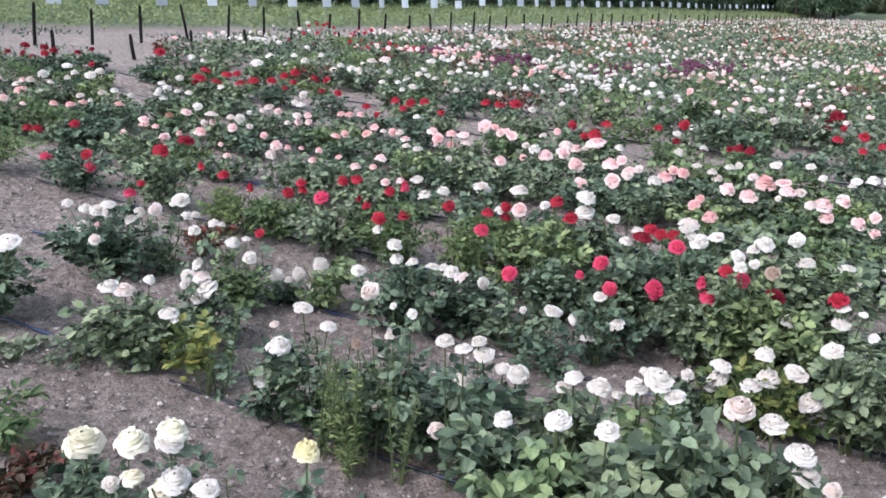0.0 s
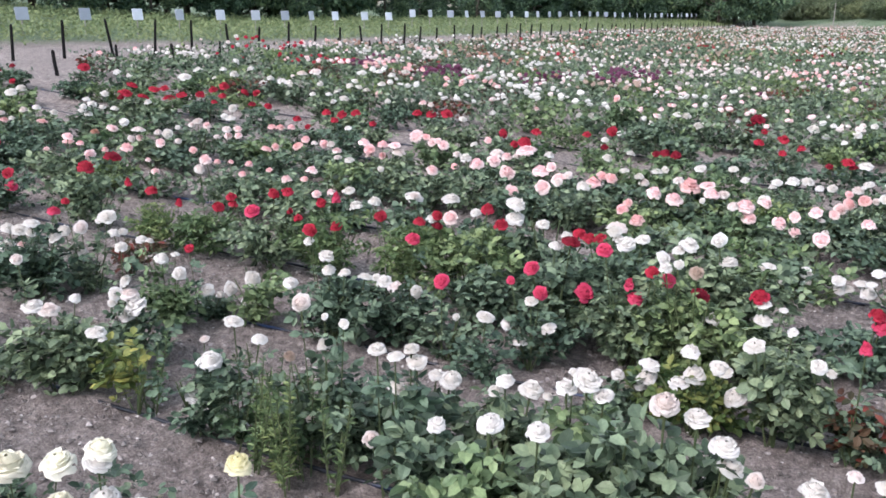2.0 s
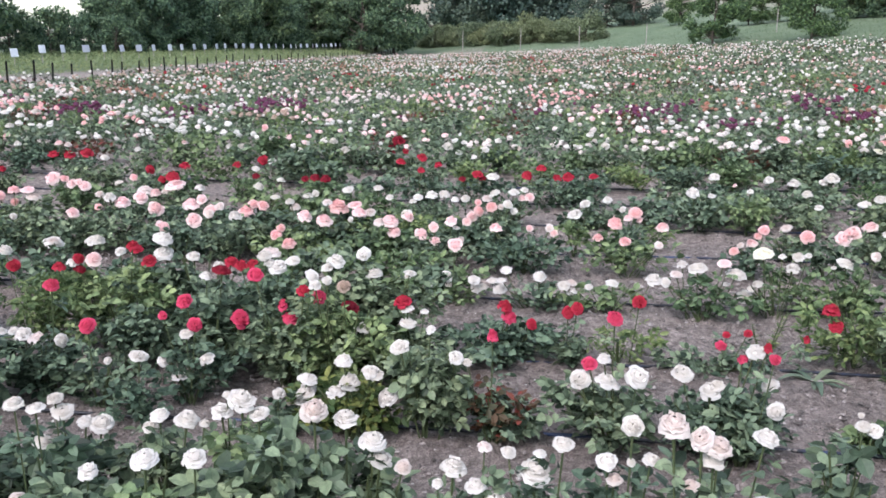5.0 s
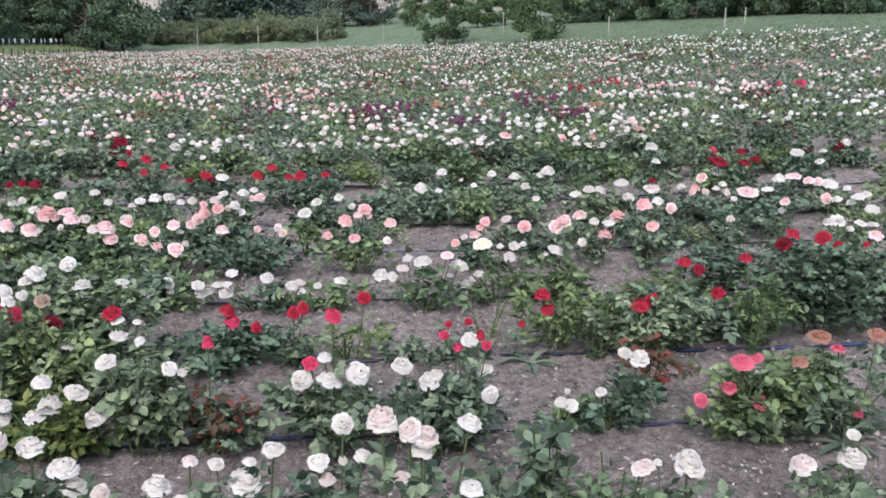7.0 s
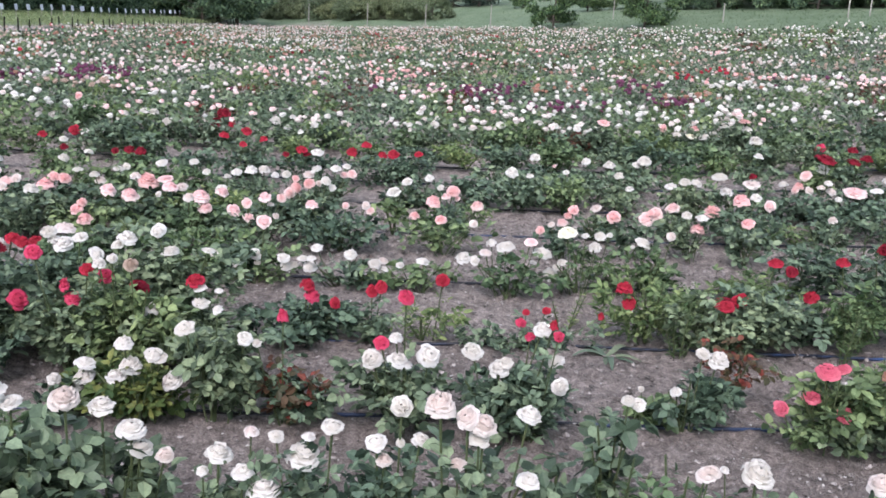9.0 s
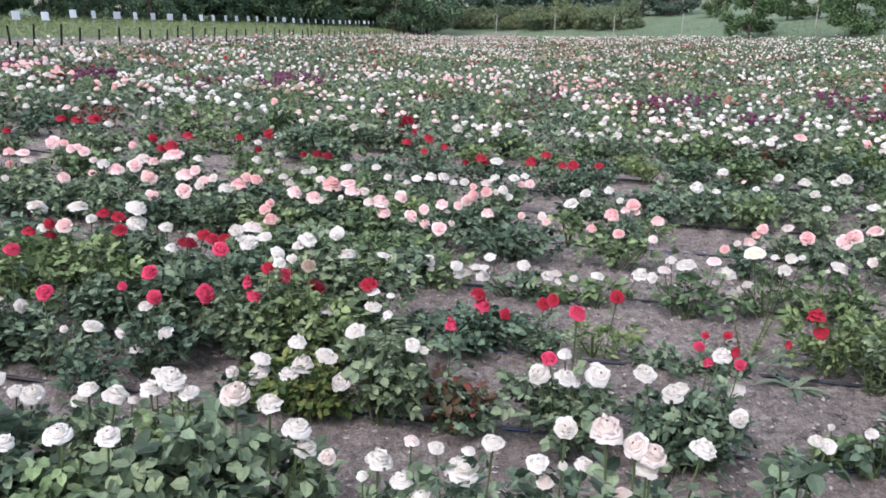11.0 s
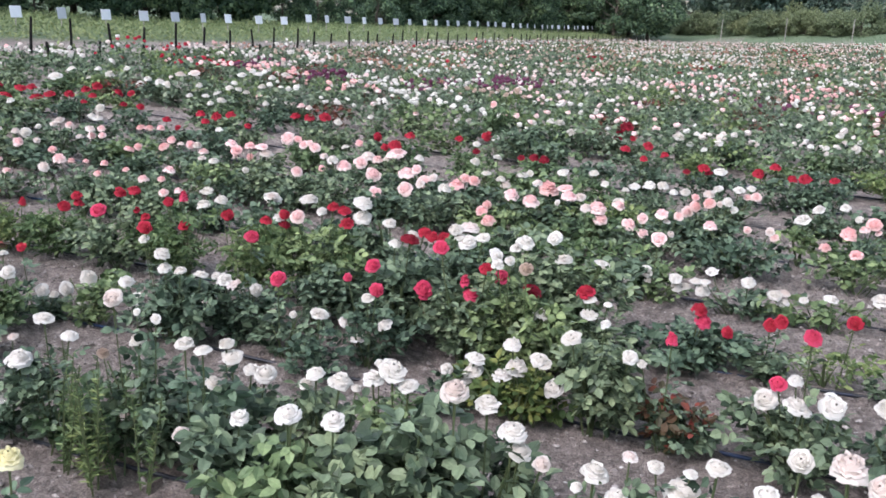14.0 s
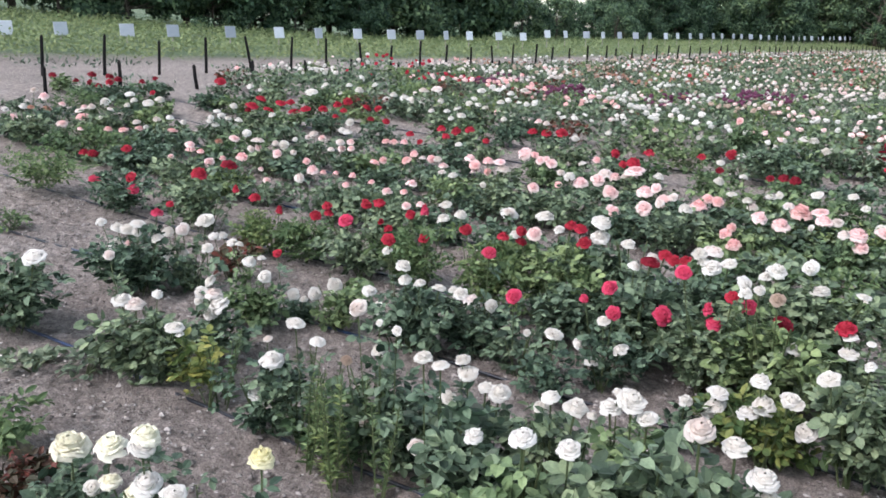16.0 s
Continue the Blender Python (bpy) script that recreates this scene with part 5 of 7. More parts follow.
rose_bush(-7.76, 5.83, 0.34, 0.33, [(0.00, 0.02, 0.35, 0.122, 'w', 0.50)], style='fresh', deep=0.42, full=1.1)
rose_bush(-7.41, 5.86, 0.34, 0.23, [(0.00, -0.02, 0.25, 0.083, 'w', 0.57)], style='green', deep=0.42, full=1.1)
rose_bush(-6.69, 5.88, 0.56, 0.30, [(-0.16, -0.00, 0.29, 0.079, 'w', 0.64), (-0.06, -0.07, 0.34, 0.067, 'w', 0.75), (-0.05, -0.03, 0.27, 0.079, 'w', 0.71), (0.16, -0.05, 0.35, 0.066, 'w', 0.58)], style='green', deep=0.42, full=1.1)
rose_bush(-6.33, 5.88, 0.35, 0.28, [(-0.05, -0.05, 0.36, 0.076, 'w', 0.57), (0.05, -0.05, 0.25, 0.086, 'w', 0.94)], style='fresh', deep=0.42, full=1.1)
rose_bush(-5.50, 5.90, 0.54, 0.29, [(-0.15, -0.07, 0.28, 0.051, 'w', 0.90), (-0.02, -0.04, 0.31, 0.061, 'c', 0.75), (0.06, -0.05, 0.35, 0.090, 'c', 0.56), (0.15, -0.04, 0.32, 0.070, 'p', 0.71)], style='green', deep=0.42, full=1.1)
rose_bush(-5.10, 5.87, 0.46, 0.26, [(-0.11, -0.05, 0.25, 0.069, 'c', 0.57), (-0.03, -0.00, 0.26, 0.068, 'p', 0.86), (-0.01, -0.04, 0.32, 0.088, 'c', 0.56), (0.09, -0.02, 0.33, 0.077, 'p', 0.62), (0.11, -0.04, 0.28, 0.068, 'p', 0.86)], style='green', deep=0.42, full=1.1)
rose_bush(-4.71, 5.88, 0.50, 0.30, [], style='fresh', deep=0.42)
rose_bush(-4.21, 5.85, 0.63, 0.28, [(-0.19, -0.01, 0.26, 0.092, 's', 0.60), (-0.11, -0.01, 0.32, 0.073, 's', 0.69), (-0.05, 0.02, 0.29, 0.055, 'c', 0.67), (0.06, 0.00, 0.30, 0.063, 's', 1.43), (0.15, -0.04, 0.31, 0.063, 'c', 0.71), (0.19, -0.02, 0.26, 0.080, 'p', 0.67)], style='green', deep=0.42, full=1.1)
rose_bush(-3.64, 5.89, 0.56, 0.29, [(-0.16, -0.01, 0.34, 0.096, 'p', 0.82), (-0.09, -0.04, 0.26, 0.078, 'p', 0.78), (-0.07, -0.08, 0.31, 0.087, 's', 1.10), (0.01, -0.02, 0.26, 0.052, 's', 1.17), (0.03, -0.05, 0.35, 0.086, 's', 0.60), (0.13, -0.04, 0.35, 0.094, 'p', 0.41), (0.16, -0.03, 0.30, 0.120, 'c', 0.57)], style='green', deep=0.42, full=1.1)
rose_bush(-2.85, 5.85, 0.57, 0.30, [(-0.17, 0.03, 0.24, 0.058, 's', 1.00), (-0.13, -0.01, 0.34, 0.066, 'c', 0.62), (-0.06, -0.01, 0.32, 0.090, 'w', 0.73), (0.01, 0.03, 0.28, 0.114, 'p', 0.79), (0.17, -0.02, 0.33, 0.097, 'p', 1.00)], style='green', deep=0.42, full=1.1)
rose_bush(-2.38, 5.88, 0.62, 0.25, [(-0.19, -0.07, 0.26, 0.120, 'p', 0.87), (0.04, -0.01, 0.28, 0.126, 'p', 0.81), (0.12, -0.02, 0.32, 0.078, 'p', 0.90), (0.19, -0.04, 0.24, 0.110, 'p', 0.86)], style='green', deep=0.42, full=1.1)
rose_bush(-1.94, 5.88, 0.63, 0.27, [(-0.20, 0.00, 0.27, 0.070, 'c', 1.11), (0.00, -0.06, 0.25, 0.116, 's', 0.80), (0.05, -0.03, 0.30, 0.069, 's', 0.89), (0.11, -0.02, 0.29, 0.084, 's', 1.00), (0.20, -0.03, 0.35, 0.069, 'w', 0.44)], style='green', deep=0.42, full=1.1)
rose_bush(-1.47, 5.82, 0.58, 0.29, [(-0.17, 0.04, 0.32, 0.068, 'w', 0.67), (-0.14, 0.06, 0.28, 0.076, 'c', 0.70), (0.10, 0.00, 0.33, 0.075, 'c', 0.60), (0.17, 0.01, 0.30, 0.142, 's', 0.68)], style='green', deep=0.42, full=1.1)
rose_bush(-1.14, 5.88, 0.34, 0.25, [(-0.05, -0.02, 0.31, 0.112, 'p', 0.40), (-0.01, -0.07, 0.27, 0.112, 'p', 0.60), (0.05, -0.01, 0.26, 0.082, 'c', 0.64)], style='green', deep=0.42, full=1.1)
rose_bush(-0.82, 5.90, 0.34, 0.23, [(-0.02, -0.03, 0.25, 0.074, 'w', 1.30), (0.00, -0.09, 0.25, 0.083, 'p', 0.82), (0.02, -0.02, 0.34, 0.052, 'w', 0.64)], style='fresh', deep=0.42, full=1.1)
rose_bush(-0.26, 5.86, 0.52, 0.30, [(-0.14, 0.02, 0.25, 0.082, 'p', 0.91), (-0.10, 0.00, 0.35, 0.052, 's', 0.86), (-0.09, -0.04, 0.30, 0.082, 's', 0.91), (-0.01, -0.03, 0.33, 0.081, 's', 1.00), (0.05, 0.02, 0.32, 0.037, 'c', 1.40), (0.10, -0.04, 0.35, 0.074, 'w', 1.00), (0.14, -0.01, 0.30, 0.052, 'w', 0.86)], style='green', deep=0.42, full=1.1)
rose_bush(0.28, 5.82, 0.26, 0.29, [(0.00, 0.04, 0.29, 0.103, 'w', 0.57)], style='fresh', deep=0.26, full=0.8)
rose_bush(0.62, 5.81, 0.28, 0.28, [(-0.08, 0.03, 0.24, 0.104, 's', 0.79), (-0.04, 0.00, 0.34, 0.052, 'w', 1.00), (0.00, 0.00, 0.28, 0.067, 'p', 0.67), (0.05, 0.05, 0.31, 0.089, 's', 0.92), (0.08, 0.06, 0.26, 0.044, 'p', 1.00)], style='green', deep=0.26, full=0.8)
rose_bush(1.62, 5.81, 0.26, 0.24, [(0.00, 0.03, 0.24, 0.083, 'c', 0.55)], style='green', deep=0.26, full=0.8)
rose_bush(2.16, 5.86, 0.26, 0.26, [(-0.02, -0.01, 0.26, 0.101, 'p', 0.62), (0.02, 0.03, 0.25, 0.047, 'c', 1.17)], style='green', deep=0.26, full=0.8)
rose_bush(2.61, 5.81, 0.49, 0.31, [(-0.19, 0.06, 0.24, 0.118, 's', 0.67), (-0.02, 0.02, 0.33, 0.119, 's', 0.80), (0.09, 0.05, 0.35, 0.080, 'w', 0.60), (0.19, 0.04, 0.30, 0.080, 'p', 1.10)], style='green', deep=0.26, full=0.8)
rose_bush(3.27, 5.86, 0.26, 0.34, [(0.00, 0.00, 0.35, 0.050, 'w', 0.75)], style='green', deep=0.26, full=0.8)
rose_bush(3.65, 5.86, 0.26, 0.28, [(-0.00, -0.02, 0.32, 0.077, 'p', 0.78), (0.00, 0.01, 0.25, 0.052, 'w', 1.00)], style='green', deep=0.26, full=0.8)
rose_bush(4.16, 5.81, 0.51, 0.33, [(-0.20, 0.02, 0.33, 0.070, 'p', 1.25), (-0.11, 0.03, 0.32, 0.080, 'w', 0.56), (0.02, 0.06, 0.29, 0.063, 'w', 0.64), (0.05, 0.01, 0.34, 0.107, 'w', 0.42), (0.13, 0.05, 0.35, 0.081, 'w', 0.56), (0.20, 0.05, 0.24, 0.109, 'w', 0.50)], style='fresh', deep=0.26, full=0.8)
rose_bush(4.66, 5.84, 0.46, 0.26, [], style='fresh', deep=0.42)
rose_bush(5.11, 5.88, 0.54, 0.21, [], style='green', deep=0.42)
rose_bush(5.64, 5.90, 0.45, 0.20, [], style='fresh', deep=0.42)
rose_bush(-0.93, 5.86, 0.69, 0.26, style='light', deep=0.50)
rose_bush(0.57, 5.86, 0.34, 0.18, style='light', deep=0.27)
rose_bush(-0.58, 5.87, 0.45, 0.20, style='green', deep=0.36)
rose_bush(2.96, 5.87, 0.66, 0.14, [], style='light', deep=0.39, full=1.1)
rose_bush(-1.33, 5.88, 0.70, 0.26, style='green', deep=0.50)
rose_bush(-1.13, 6.00, 0.72, 0.17, [], style='green', deep=0.42, full=1.1)
rose_bush(2.32, 6.03, 0.60, 0.17, [], style='green', deep=0.36, full=1.0)
rose_bush(0.74, 6.10, 0.42, 0.18, [], style='light', deep=0.26, full=1.0)
rose_bush(2.85, 6.13, 0.50, 0.17, [], style='green', deep=0.30, full=1.0)
rose_bush(3.69, 6.14, 0.54, 0.28, [], style='green', deep=0.32, full=1.1)
rose_bush(-10.75, 6.67, 0.34, 0.20, [(0.00, -0.05, 0.21, 0.111, 'd', 0.64)], style='fresh', deep=0.42, full=1.1)
rose_bush(-10.10, 6.66, 0.56, 0.21, [(-0.16, -0.03, 0.23, 0.077, 'd', 0.80), (0.05, 0.02, 0.22, 0.075, 'd', 1.00), (0.16, -0.01, 0.32, 0.120, 'd', 0.56)], style='green', deep=0.42, full=1.1)
rose_bush(-9.56, 6.68, 0.61, 0.30, [(-0.19, -0.07, 0.24, 0.089, 'd', 0.75), (-0.05, -0.01, 0.36, 0.102, 'd', 0.64), (0.03, -0.07, 0.30, 0.102, 'r', 0.64), (0.19, -0.06, 0.34, 0.101, 'd', 0.64)], style='green', deep=0.42, full=1.1)
rose_bush(-9.17, 6.67, 0.34, 0.20, [(0.00, -0.04, 0.21, 0.114, 'w', 0.38)], style='fresh', deep=0.42, full=1.1)
rose_bush(-8.74, 6.70, 0.37, 0.22, [(-0.06, -0.03, 0.28, 0.069, 'r', 0.90), (0.06, -0.02, 0.21, 0.110, 'w', 0.56)], style='fresh', deep=0.42, full=1.1)
rose_bush(-7.51, 6.66, 0.52, 0.21, [(-0.14, -0.02, 0.23, 0.089, 'w', 0.57), (-0.06, -0.03, 0.19, 0.101, 'w', 0.62), (0.14, -0.03, 0.31, 0.087, 'w', 0.57)], style='green', deep=0.42, full=1.1)
rose_bush(-6.99, 6.63, 0.58, 0.30, [(-0.17, 0.01, 0.31, 0.074, 'd', 0.67), (-0.08, -0.01, 0.36, 0.134, 'r', 0.55), (0.11, 0.04, 0.33, 0.132, 'r', 0.36), (0.17, 0.03, 0.28, 0.084, 'w', 0.79)], style='green', deep=0.42, full=1.1)
rose_bush(-6.53, 6.61, 0.52, 0.24, [], style='green', deep=0.42)
rose_bush(-5.80, 6.64, 0.37, 0.24, [(-0.06, 0.03, 0.26, 0.078, 'w', 0.71), (0.03, 0.01, 0.25, 0.099, 'w', 0.56), (0.06, 0.01, 0.35, 0.088, 'w', 0.88)], style='green', deep=0.42, full=1.1)
rose_bush(-5.07, 6.67, 0.65, 0.23, [(-0.21, -0.03, 0.23, 0.085, 's', 0.62), (-0.09, -0.06, 0.24, 0.085, 's', 0.62), (0.03, -0.06, 0.25, 0.073, 's', 0.64), (0.09, -0.05, 0.33, 0.083, 'r', 0.69), (0.21, -0.06, 0.27, 0.062, 'r', 0.92)], style='green', deep=0.42, full=1.1)
rose_bush(-4.52, 6.65, 0.42, 0.31, [(-0.09, 0.02, 0.35, 0.081, 'r', 0.62), (0.09, -0.04, 0.30, 0.070, 'w', 0.64)], style='green', deep=0.42, full=1.1)
rose_bush(-3.64, 6.69, 0.51, 0.26, [(-0.14, -0.03, 0.30, 0.124, 'p', 0.85), (-0.04, -0.04, 0.30, 0.067, 's', 1.00), (0.02, -0.04, 0.26, 0.085, 'p', 0.89), (0.09, -0.07, 0.28, 0.066, 'p', 0.86), (0.14, -0.07, 0.25, 0.094, 'p', 1.00)], style='fresh', deep=0.42, full=1.1)
rose_bush(-3.03, 6.64, 0.65, 0.24, [(-0.20, 0.00, 0.28, 0.074, 'w', 0.56), (-0.09, 0.04, 0.32, 0.064, 's', 0.86), (0.02, -0.02, 0.23, 0.119, 'c', 0.54), (0.10, -0.01, 0.21, 0.100, 'p', 0.73), (0.16, -0.01, 0.32, 0.063, 'r', 0.86), (0.20, -0.01, 0.23, 0.090, 'c', 0.70)], style='green', deep=0.42, full=1.1)
rose_bush(-2.69, 6.62, 0.43, 0.26, [(-0.10, 0.03, 0.34, 0.117, 'r', 0.62), (-0.07, -0.01, 0.28, 0.171, 'p', 0.58), (0.10, 0.06, 0.25, 0.080, 'w', 0.78)], style='green', deep=0.42, full=1.1)
rose_bush(-1.92, 6.69, 0.61, 0.29, [(-0.19, -0.03, 0.28, 0.078, 'w', 0.78), (-0.01, -0.03, 0.33, 0.078, 'w', 0.56), (0.18, -0.05, 0.35, 0.060, 'd', 0.71), (0.19, -0.01, 0.21, 0.086, 'w', 0.50)], style='fresh', deep=0.42, full=1.1)
rose_bush(-1.66, 6.67, 0.34, 0.22, [(0.00, -0.03, 0.24, 0.060, 'w', 0.86)], style='green', deep=0.42, full=1.1)
rose_bush(-1.24, 6.67, 0.56, 0.26, [(-0.16, -0.05, 0.28, 0.093, 'w', 0.45), (0.07, -0.05, 0.30, 0.076, 'w', 0.44), (0.16, -0.06, 0.23, 0.067, 'w', 0.62)], style='fresh', deep=0.42, full=1.1)
rose_bush(-0.69, 6.61, 0.60, 0.21, [(-0.18, 0.03, 0.23, 0.085, 'w', 0.55), (-0.08, 0.08, 0.24, 0.102, 'w', 0.83), (0.02, 0.03, 0.26, 0.084, 'w', 0.70), (0.10, 0.03, 0.22, 0.068, 'w', 0.75), (0.18, 0.04, 0.23, 0.076, 'w', 0.67)], style='green', deep=0.42, full=1.1)
rose_bush(-0.19, 6.67, 0.57, 0.24, [(-0.16, -0.01, 0.23, 0.084, 'c', 0.60), (-0.10, -0.05, 0.28, 0.092, 'w', 0.55), (0.04, -0.04, 0.29, 0.084, 'w', 0.50), (0.10, -0.01, 0.24, 0.059, 'p', 0.86), (0.12, 0.01, 0.30, 0.067, 'w', 0.56), (0.16, -0.01, 0.25, 0.075, 'p', 0.89)], style='green', deep=0.42, full=1.1)
rose_bush(0.46, 6.70, 0.40, 0.21, [(-0.08, -0.09, 0.22, 0.084, 'w', 0.60), (0.08, -0.08, 0.25, 0.075, 'w', 0.78)], style='green', deep=0.42, full=1.1)
rose_bush(0.88, 6.68, 0.44, 0.26, [], style='green', deep=0.42)
rose_bush(1.22, 6.64, 0.37, 0.28, [(-0.07, -0.03, 0.32, 0.101, 'w', 0.75), (0.07, 0.01, 0.29, 0.059, 'w', 0.64)], style='green', deep=0.42, full=1.1)
rose_bush(1.56, 6.65, 0.34, 0.31, [(0.00, -0.01, 0.33, 0.051, 'w', 0.75)], style='fresh', deep=0.42, full=1.1)
rose_bush(2.01, 6.61, 0.34, 0.24, [(-0.04, 0.07, 0.31, 0.077, 'w', 0.78), (0.04, 0.04, 0.22, 0.069, 'w', 0.56)], style='green', deep=0.42, full=1.1)
rose_bush(2.54, 6.61, 0.60, 0.27, [(-0.18, 0.02, 0.25, 0.096, 'w', 0.55), (-0.08, 0.01, 0.29, 0.097, 'w', 0.64), (0.02, 0.04, 0.28, 0.088, 'w', 0.50), (0.18, 0.01, 0.34, 0.115, 'w', 0.54)], style='green', deep=0.42, full=1.1)
rose_bush(2.88, 6.64, 0.43, 0.27, [(-0.09, -0.01, 0.22, 0.107, 'w', 0.58), (0.09, -0.03, 0.35, 0.063, 'd', 0.71), (0.09, -0.03, 0.29, 0.135, 'c', 0.47)], style='green', deep=0.42, full=1.1)
rose_bush(3.43, 6.62, 0.65, 0.25, [(-0.20, 0.03, 0.28, 0.083, 'w', 0.56), (-0.11, 0.02, 0.24, 0.065, 'p', 0.86), (-0.08, 0.03, 0.27, 0.084, 's', 0.78), (-0.05, -0.00, 0.36, 0.093, 'p', 0.90), (0.00, 0.02, 0.24, 0.075, 'c', 0.88), (0.08, 0.00, 0.27, 0.066, 'c', 0.64), (0.15, 0.04, 0.30, 0.066, 'w', 0.64), (0.20, 0.07, 0.23, 0.076, 'c', 0.62)], style='green', deep=0.42, full=1.1)
rose_bush(3.98, 6.69, 0.64, 0.26, [(-0.20, -0.06, 0.22, 0.172, 'p', 0.39), (-0.03, -0.07, 0.24, 0.096, 'w', 0.40), (0.08, -0.03, 0.32, 0.107, 'w', 0.73), (0.20, -0.04, 0.34, 0.127, 'p', 0.46)], style='green', deep=0.42, full=1.1)
rose_bush(4.49, 6.64, 0.59, 0.24, [(-0.17, 0.02, 0.28, 0.099, 'p', 0.60), (-0.08, 0.03, 0.27, 0.079, 'p', 0.88), (0.04, 0.05, 0.25, 0.150, 'w', 0.40), (0.17, -0.00, 0.22, 0.071, 'w', 0.57)], style='green', deep=0.42, full=1.1)
rose_bush(5.26, 6.70, 0.54, 0.27, [], style='fresh', deep=0.42)
rose_bush(5.74, 6.70, 0.48, 0.26, [], style='green', deep=0.42)
rose_bush(0.39, 6.66, 0.40, 0.14, [], style='green', deep=0.26, full=1.0)
rose_bush(1.33, 6.90, 0.61, 0.27, [], style='green', deep=0.36, full=1.2)
rose_bush(1.94, 7.07, 0.86, 0.29, [], style='green', deep=0.50, full=1.3)
rose_bush(-10.11, 7.53, 0.34, 0.20, [(0.00, -0.05, 0.20, 0.095, 'd', 0.75)], style='fresh', deep=0.42, full=1.1)
rose_bush(-9.82, 7.48, 0.34, 0.26, [(0.00, -0.01, 0.28, 0.077, 'd', 0.80)], style='green', deep=0.42, full=1.1)
rose_bush(-8.75, 7.51, 0.53, 0.28, [], style='green', deep=0.42)
rose_bush(-8.34, 7.49, 0.57, 0.24, [], style='light', deep=0.42)
rose_bush(-7.87, 7.53, 0.34, 0.26, [(0.00, -0.05, 0.28, 0.136, 'r', 0.50)], style='fresh', deep=0.42, full=1.1)
rose_bush(-7.36, 7.46, 0.60, 0.24, [(-0.18, 0.02, 0.28, 0.133, 'r', 0.45), (-0.02, 0.01, 0.30, 0.105, 'r', 0.62), (0.01, 0.04, 0.20, 0.145, 'r', 0.41), (0.18, 0.05, 0.24, 0.130, 'r', 0.45)], style='fresh', deep=0.42, full=1.1)
rose_bush(-6.75, 7.46, 0.59, 0.27, [(-0.17, 0.06, 0.29, 0.115, 'r', 0.67), (0.06, 0.01, 0.23, 0.076, 'r', 0.67), (0.17, 0.02, 0.30, 0.087, 'r', 0.64)], style='green', deep=0.42, full=1.1)
rose_bush(-6.09, 7.49, 0.42, 0.24, [(-0.09, -0.02, 0.27, 0.085, 'd', 0.57), (0.09, 0.01, 0.26, 0.084, 'r', 0.71)], style='green', deep=0.42, full=1.1)
rose_bush(-5.11, 7.53, 0.58, 0.25, [(-0.17, -0.02, 0.27, 0.103, 'r', 0.78), (-0.01, 0.01, 0.26, 0.114, 'r', 0.70), (0.17, -0.01, 0.29, 0.101, 'r', 0.67)], style='green', deep=0.42, full=1.1)
rose_bush(-4.73, 7.51, 0.34, 0.20, [(0.00, -0.01, 0.21, 0.078, 'r', 0.71)], style='green', deep=0.42, full=1.1)
rose_bush(-4.09, 7.55, 0.48, 0.24, [], style='green', deep=0.42)
rose_bush(-3.78, 7.52, 0.34, 0.32, [(0.00, 0.02, 0.34, 0.084, 'w', 0.56)], style='green', deep=0.42, full=1.1)
rose_bush(-3.34, 7.52, 0.34, 0.24, [(0.00, -0.04, 0.26, 0.092, 'r', 1.00)], style='green', deep=0.42, full=1.1)
rose_bush(-3.02, 7.49, 0.34, 0.28, [(0.00, -0.02, 0.30, 0.101, 'r', 0.70)], style='fresh', deep=0.42, full=1.1)
rose_bush(-2.48, 7.47, 0.41, 0.26, [(-0.08, 0.01, 0.32, 0.079, 'r', 0.62), (0.07, 0.05, 0.28, 0.079, 'w', 0.56), (0.08, 0.02, 0.22, 0.079, 'd', 0.75)], style='fresh', deep=0.42, full=1.1)
rose_bush(-1.83, 7.53, 0.35, 0.20, [(-0.05, -0.02, 0.22, 0.096, 'd', 0.70), (0.05, -0.06, 0.22, 0.096, 'd', 0.70)], style='fresh', deep=0.42, full=1.1)
rose_bush(-1.36, 7.52, 0.46, 0.23, [], style='green', deep=0.42)
rose_bush(-0.96, 7.46, 0.34, 0.29, [(0.00, 0.03, 0.31, 0.067, 'r', 0.79)], style='green', deep=0.42, full=1.1)
rose_bush(-0.48, 7.54, 0.51, 0.24, [(-0.13, -0.04, 0.24, 0.066, 'd', 0.57), (-0.00, -0.07, 0.29, 0.094, 'r', 0.60), (0.04, -0.05, 0.25, 0.076, 'd', 0.62), (0.13, -0.06, 0.27, 0.113, 'w', 0.58)], style='green', deep=0.42, full=1.1)
rose_bush(0.10, 7.45, 0.59, 0.26, [(-0.17, 0.06, 0.28, 0.094, 'r', 0.70), (-0.05, 0.07, 0.34, 0.094, 'r', 0.60), (0.08, 0.07, 0.26, 0.085, 'r', 0.72), (0.17, 0.02, 0.28, 0.103, 'r', 0.73)], style='green', deep=0.42, full=1.1)
rose_bush(0.48, 7.47, 0.34, 0.26, [(0.00, 0.05, 0.28, 0.085, 'r', 0.50)], style='green', deep=0.42, full=1.1)
rose_bush(1.10, 7.51, 0.42, 0.21, [], style='green', deep=0.42)
rose_bush(1.54, 7.54, 0.41, 0.24, [(-0.08, -0.02, 0.29, 0.095, 'w', 0.60), (0.08, -0.07, 0.23, 0.038, 'p', 1.00)], style='green', deep=0.42, full=1.1)
rose_bush(1.99, 7.54, 0.45, 0.24, [(-0.10, -0.04, 0.27, 0.086, 'w', 0.78), (0.10, -0.05, 0.25, 0.106, 'w', 0.64)], style='green', deep=0.42, full=1.1)
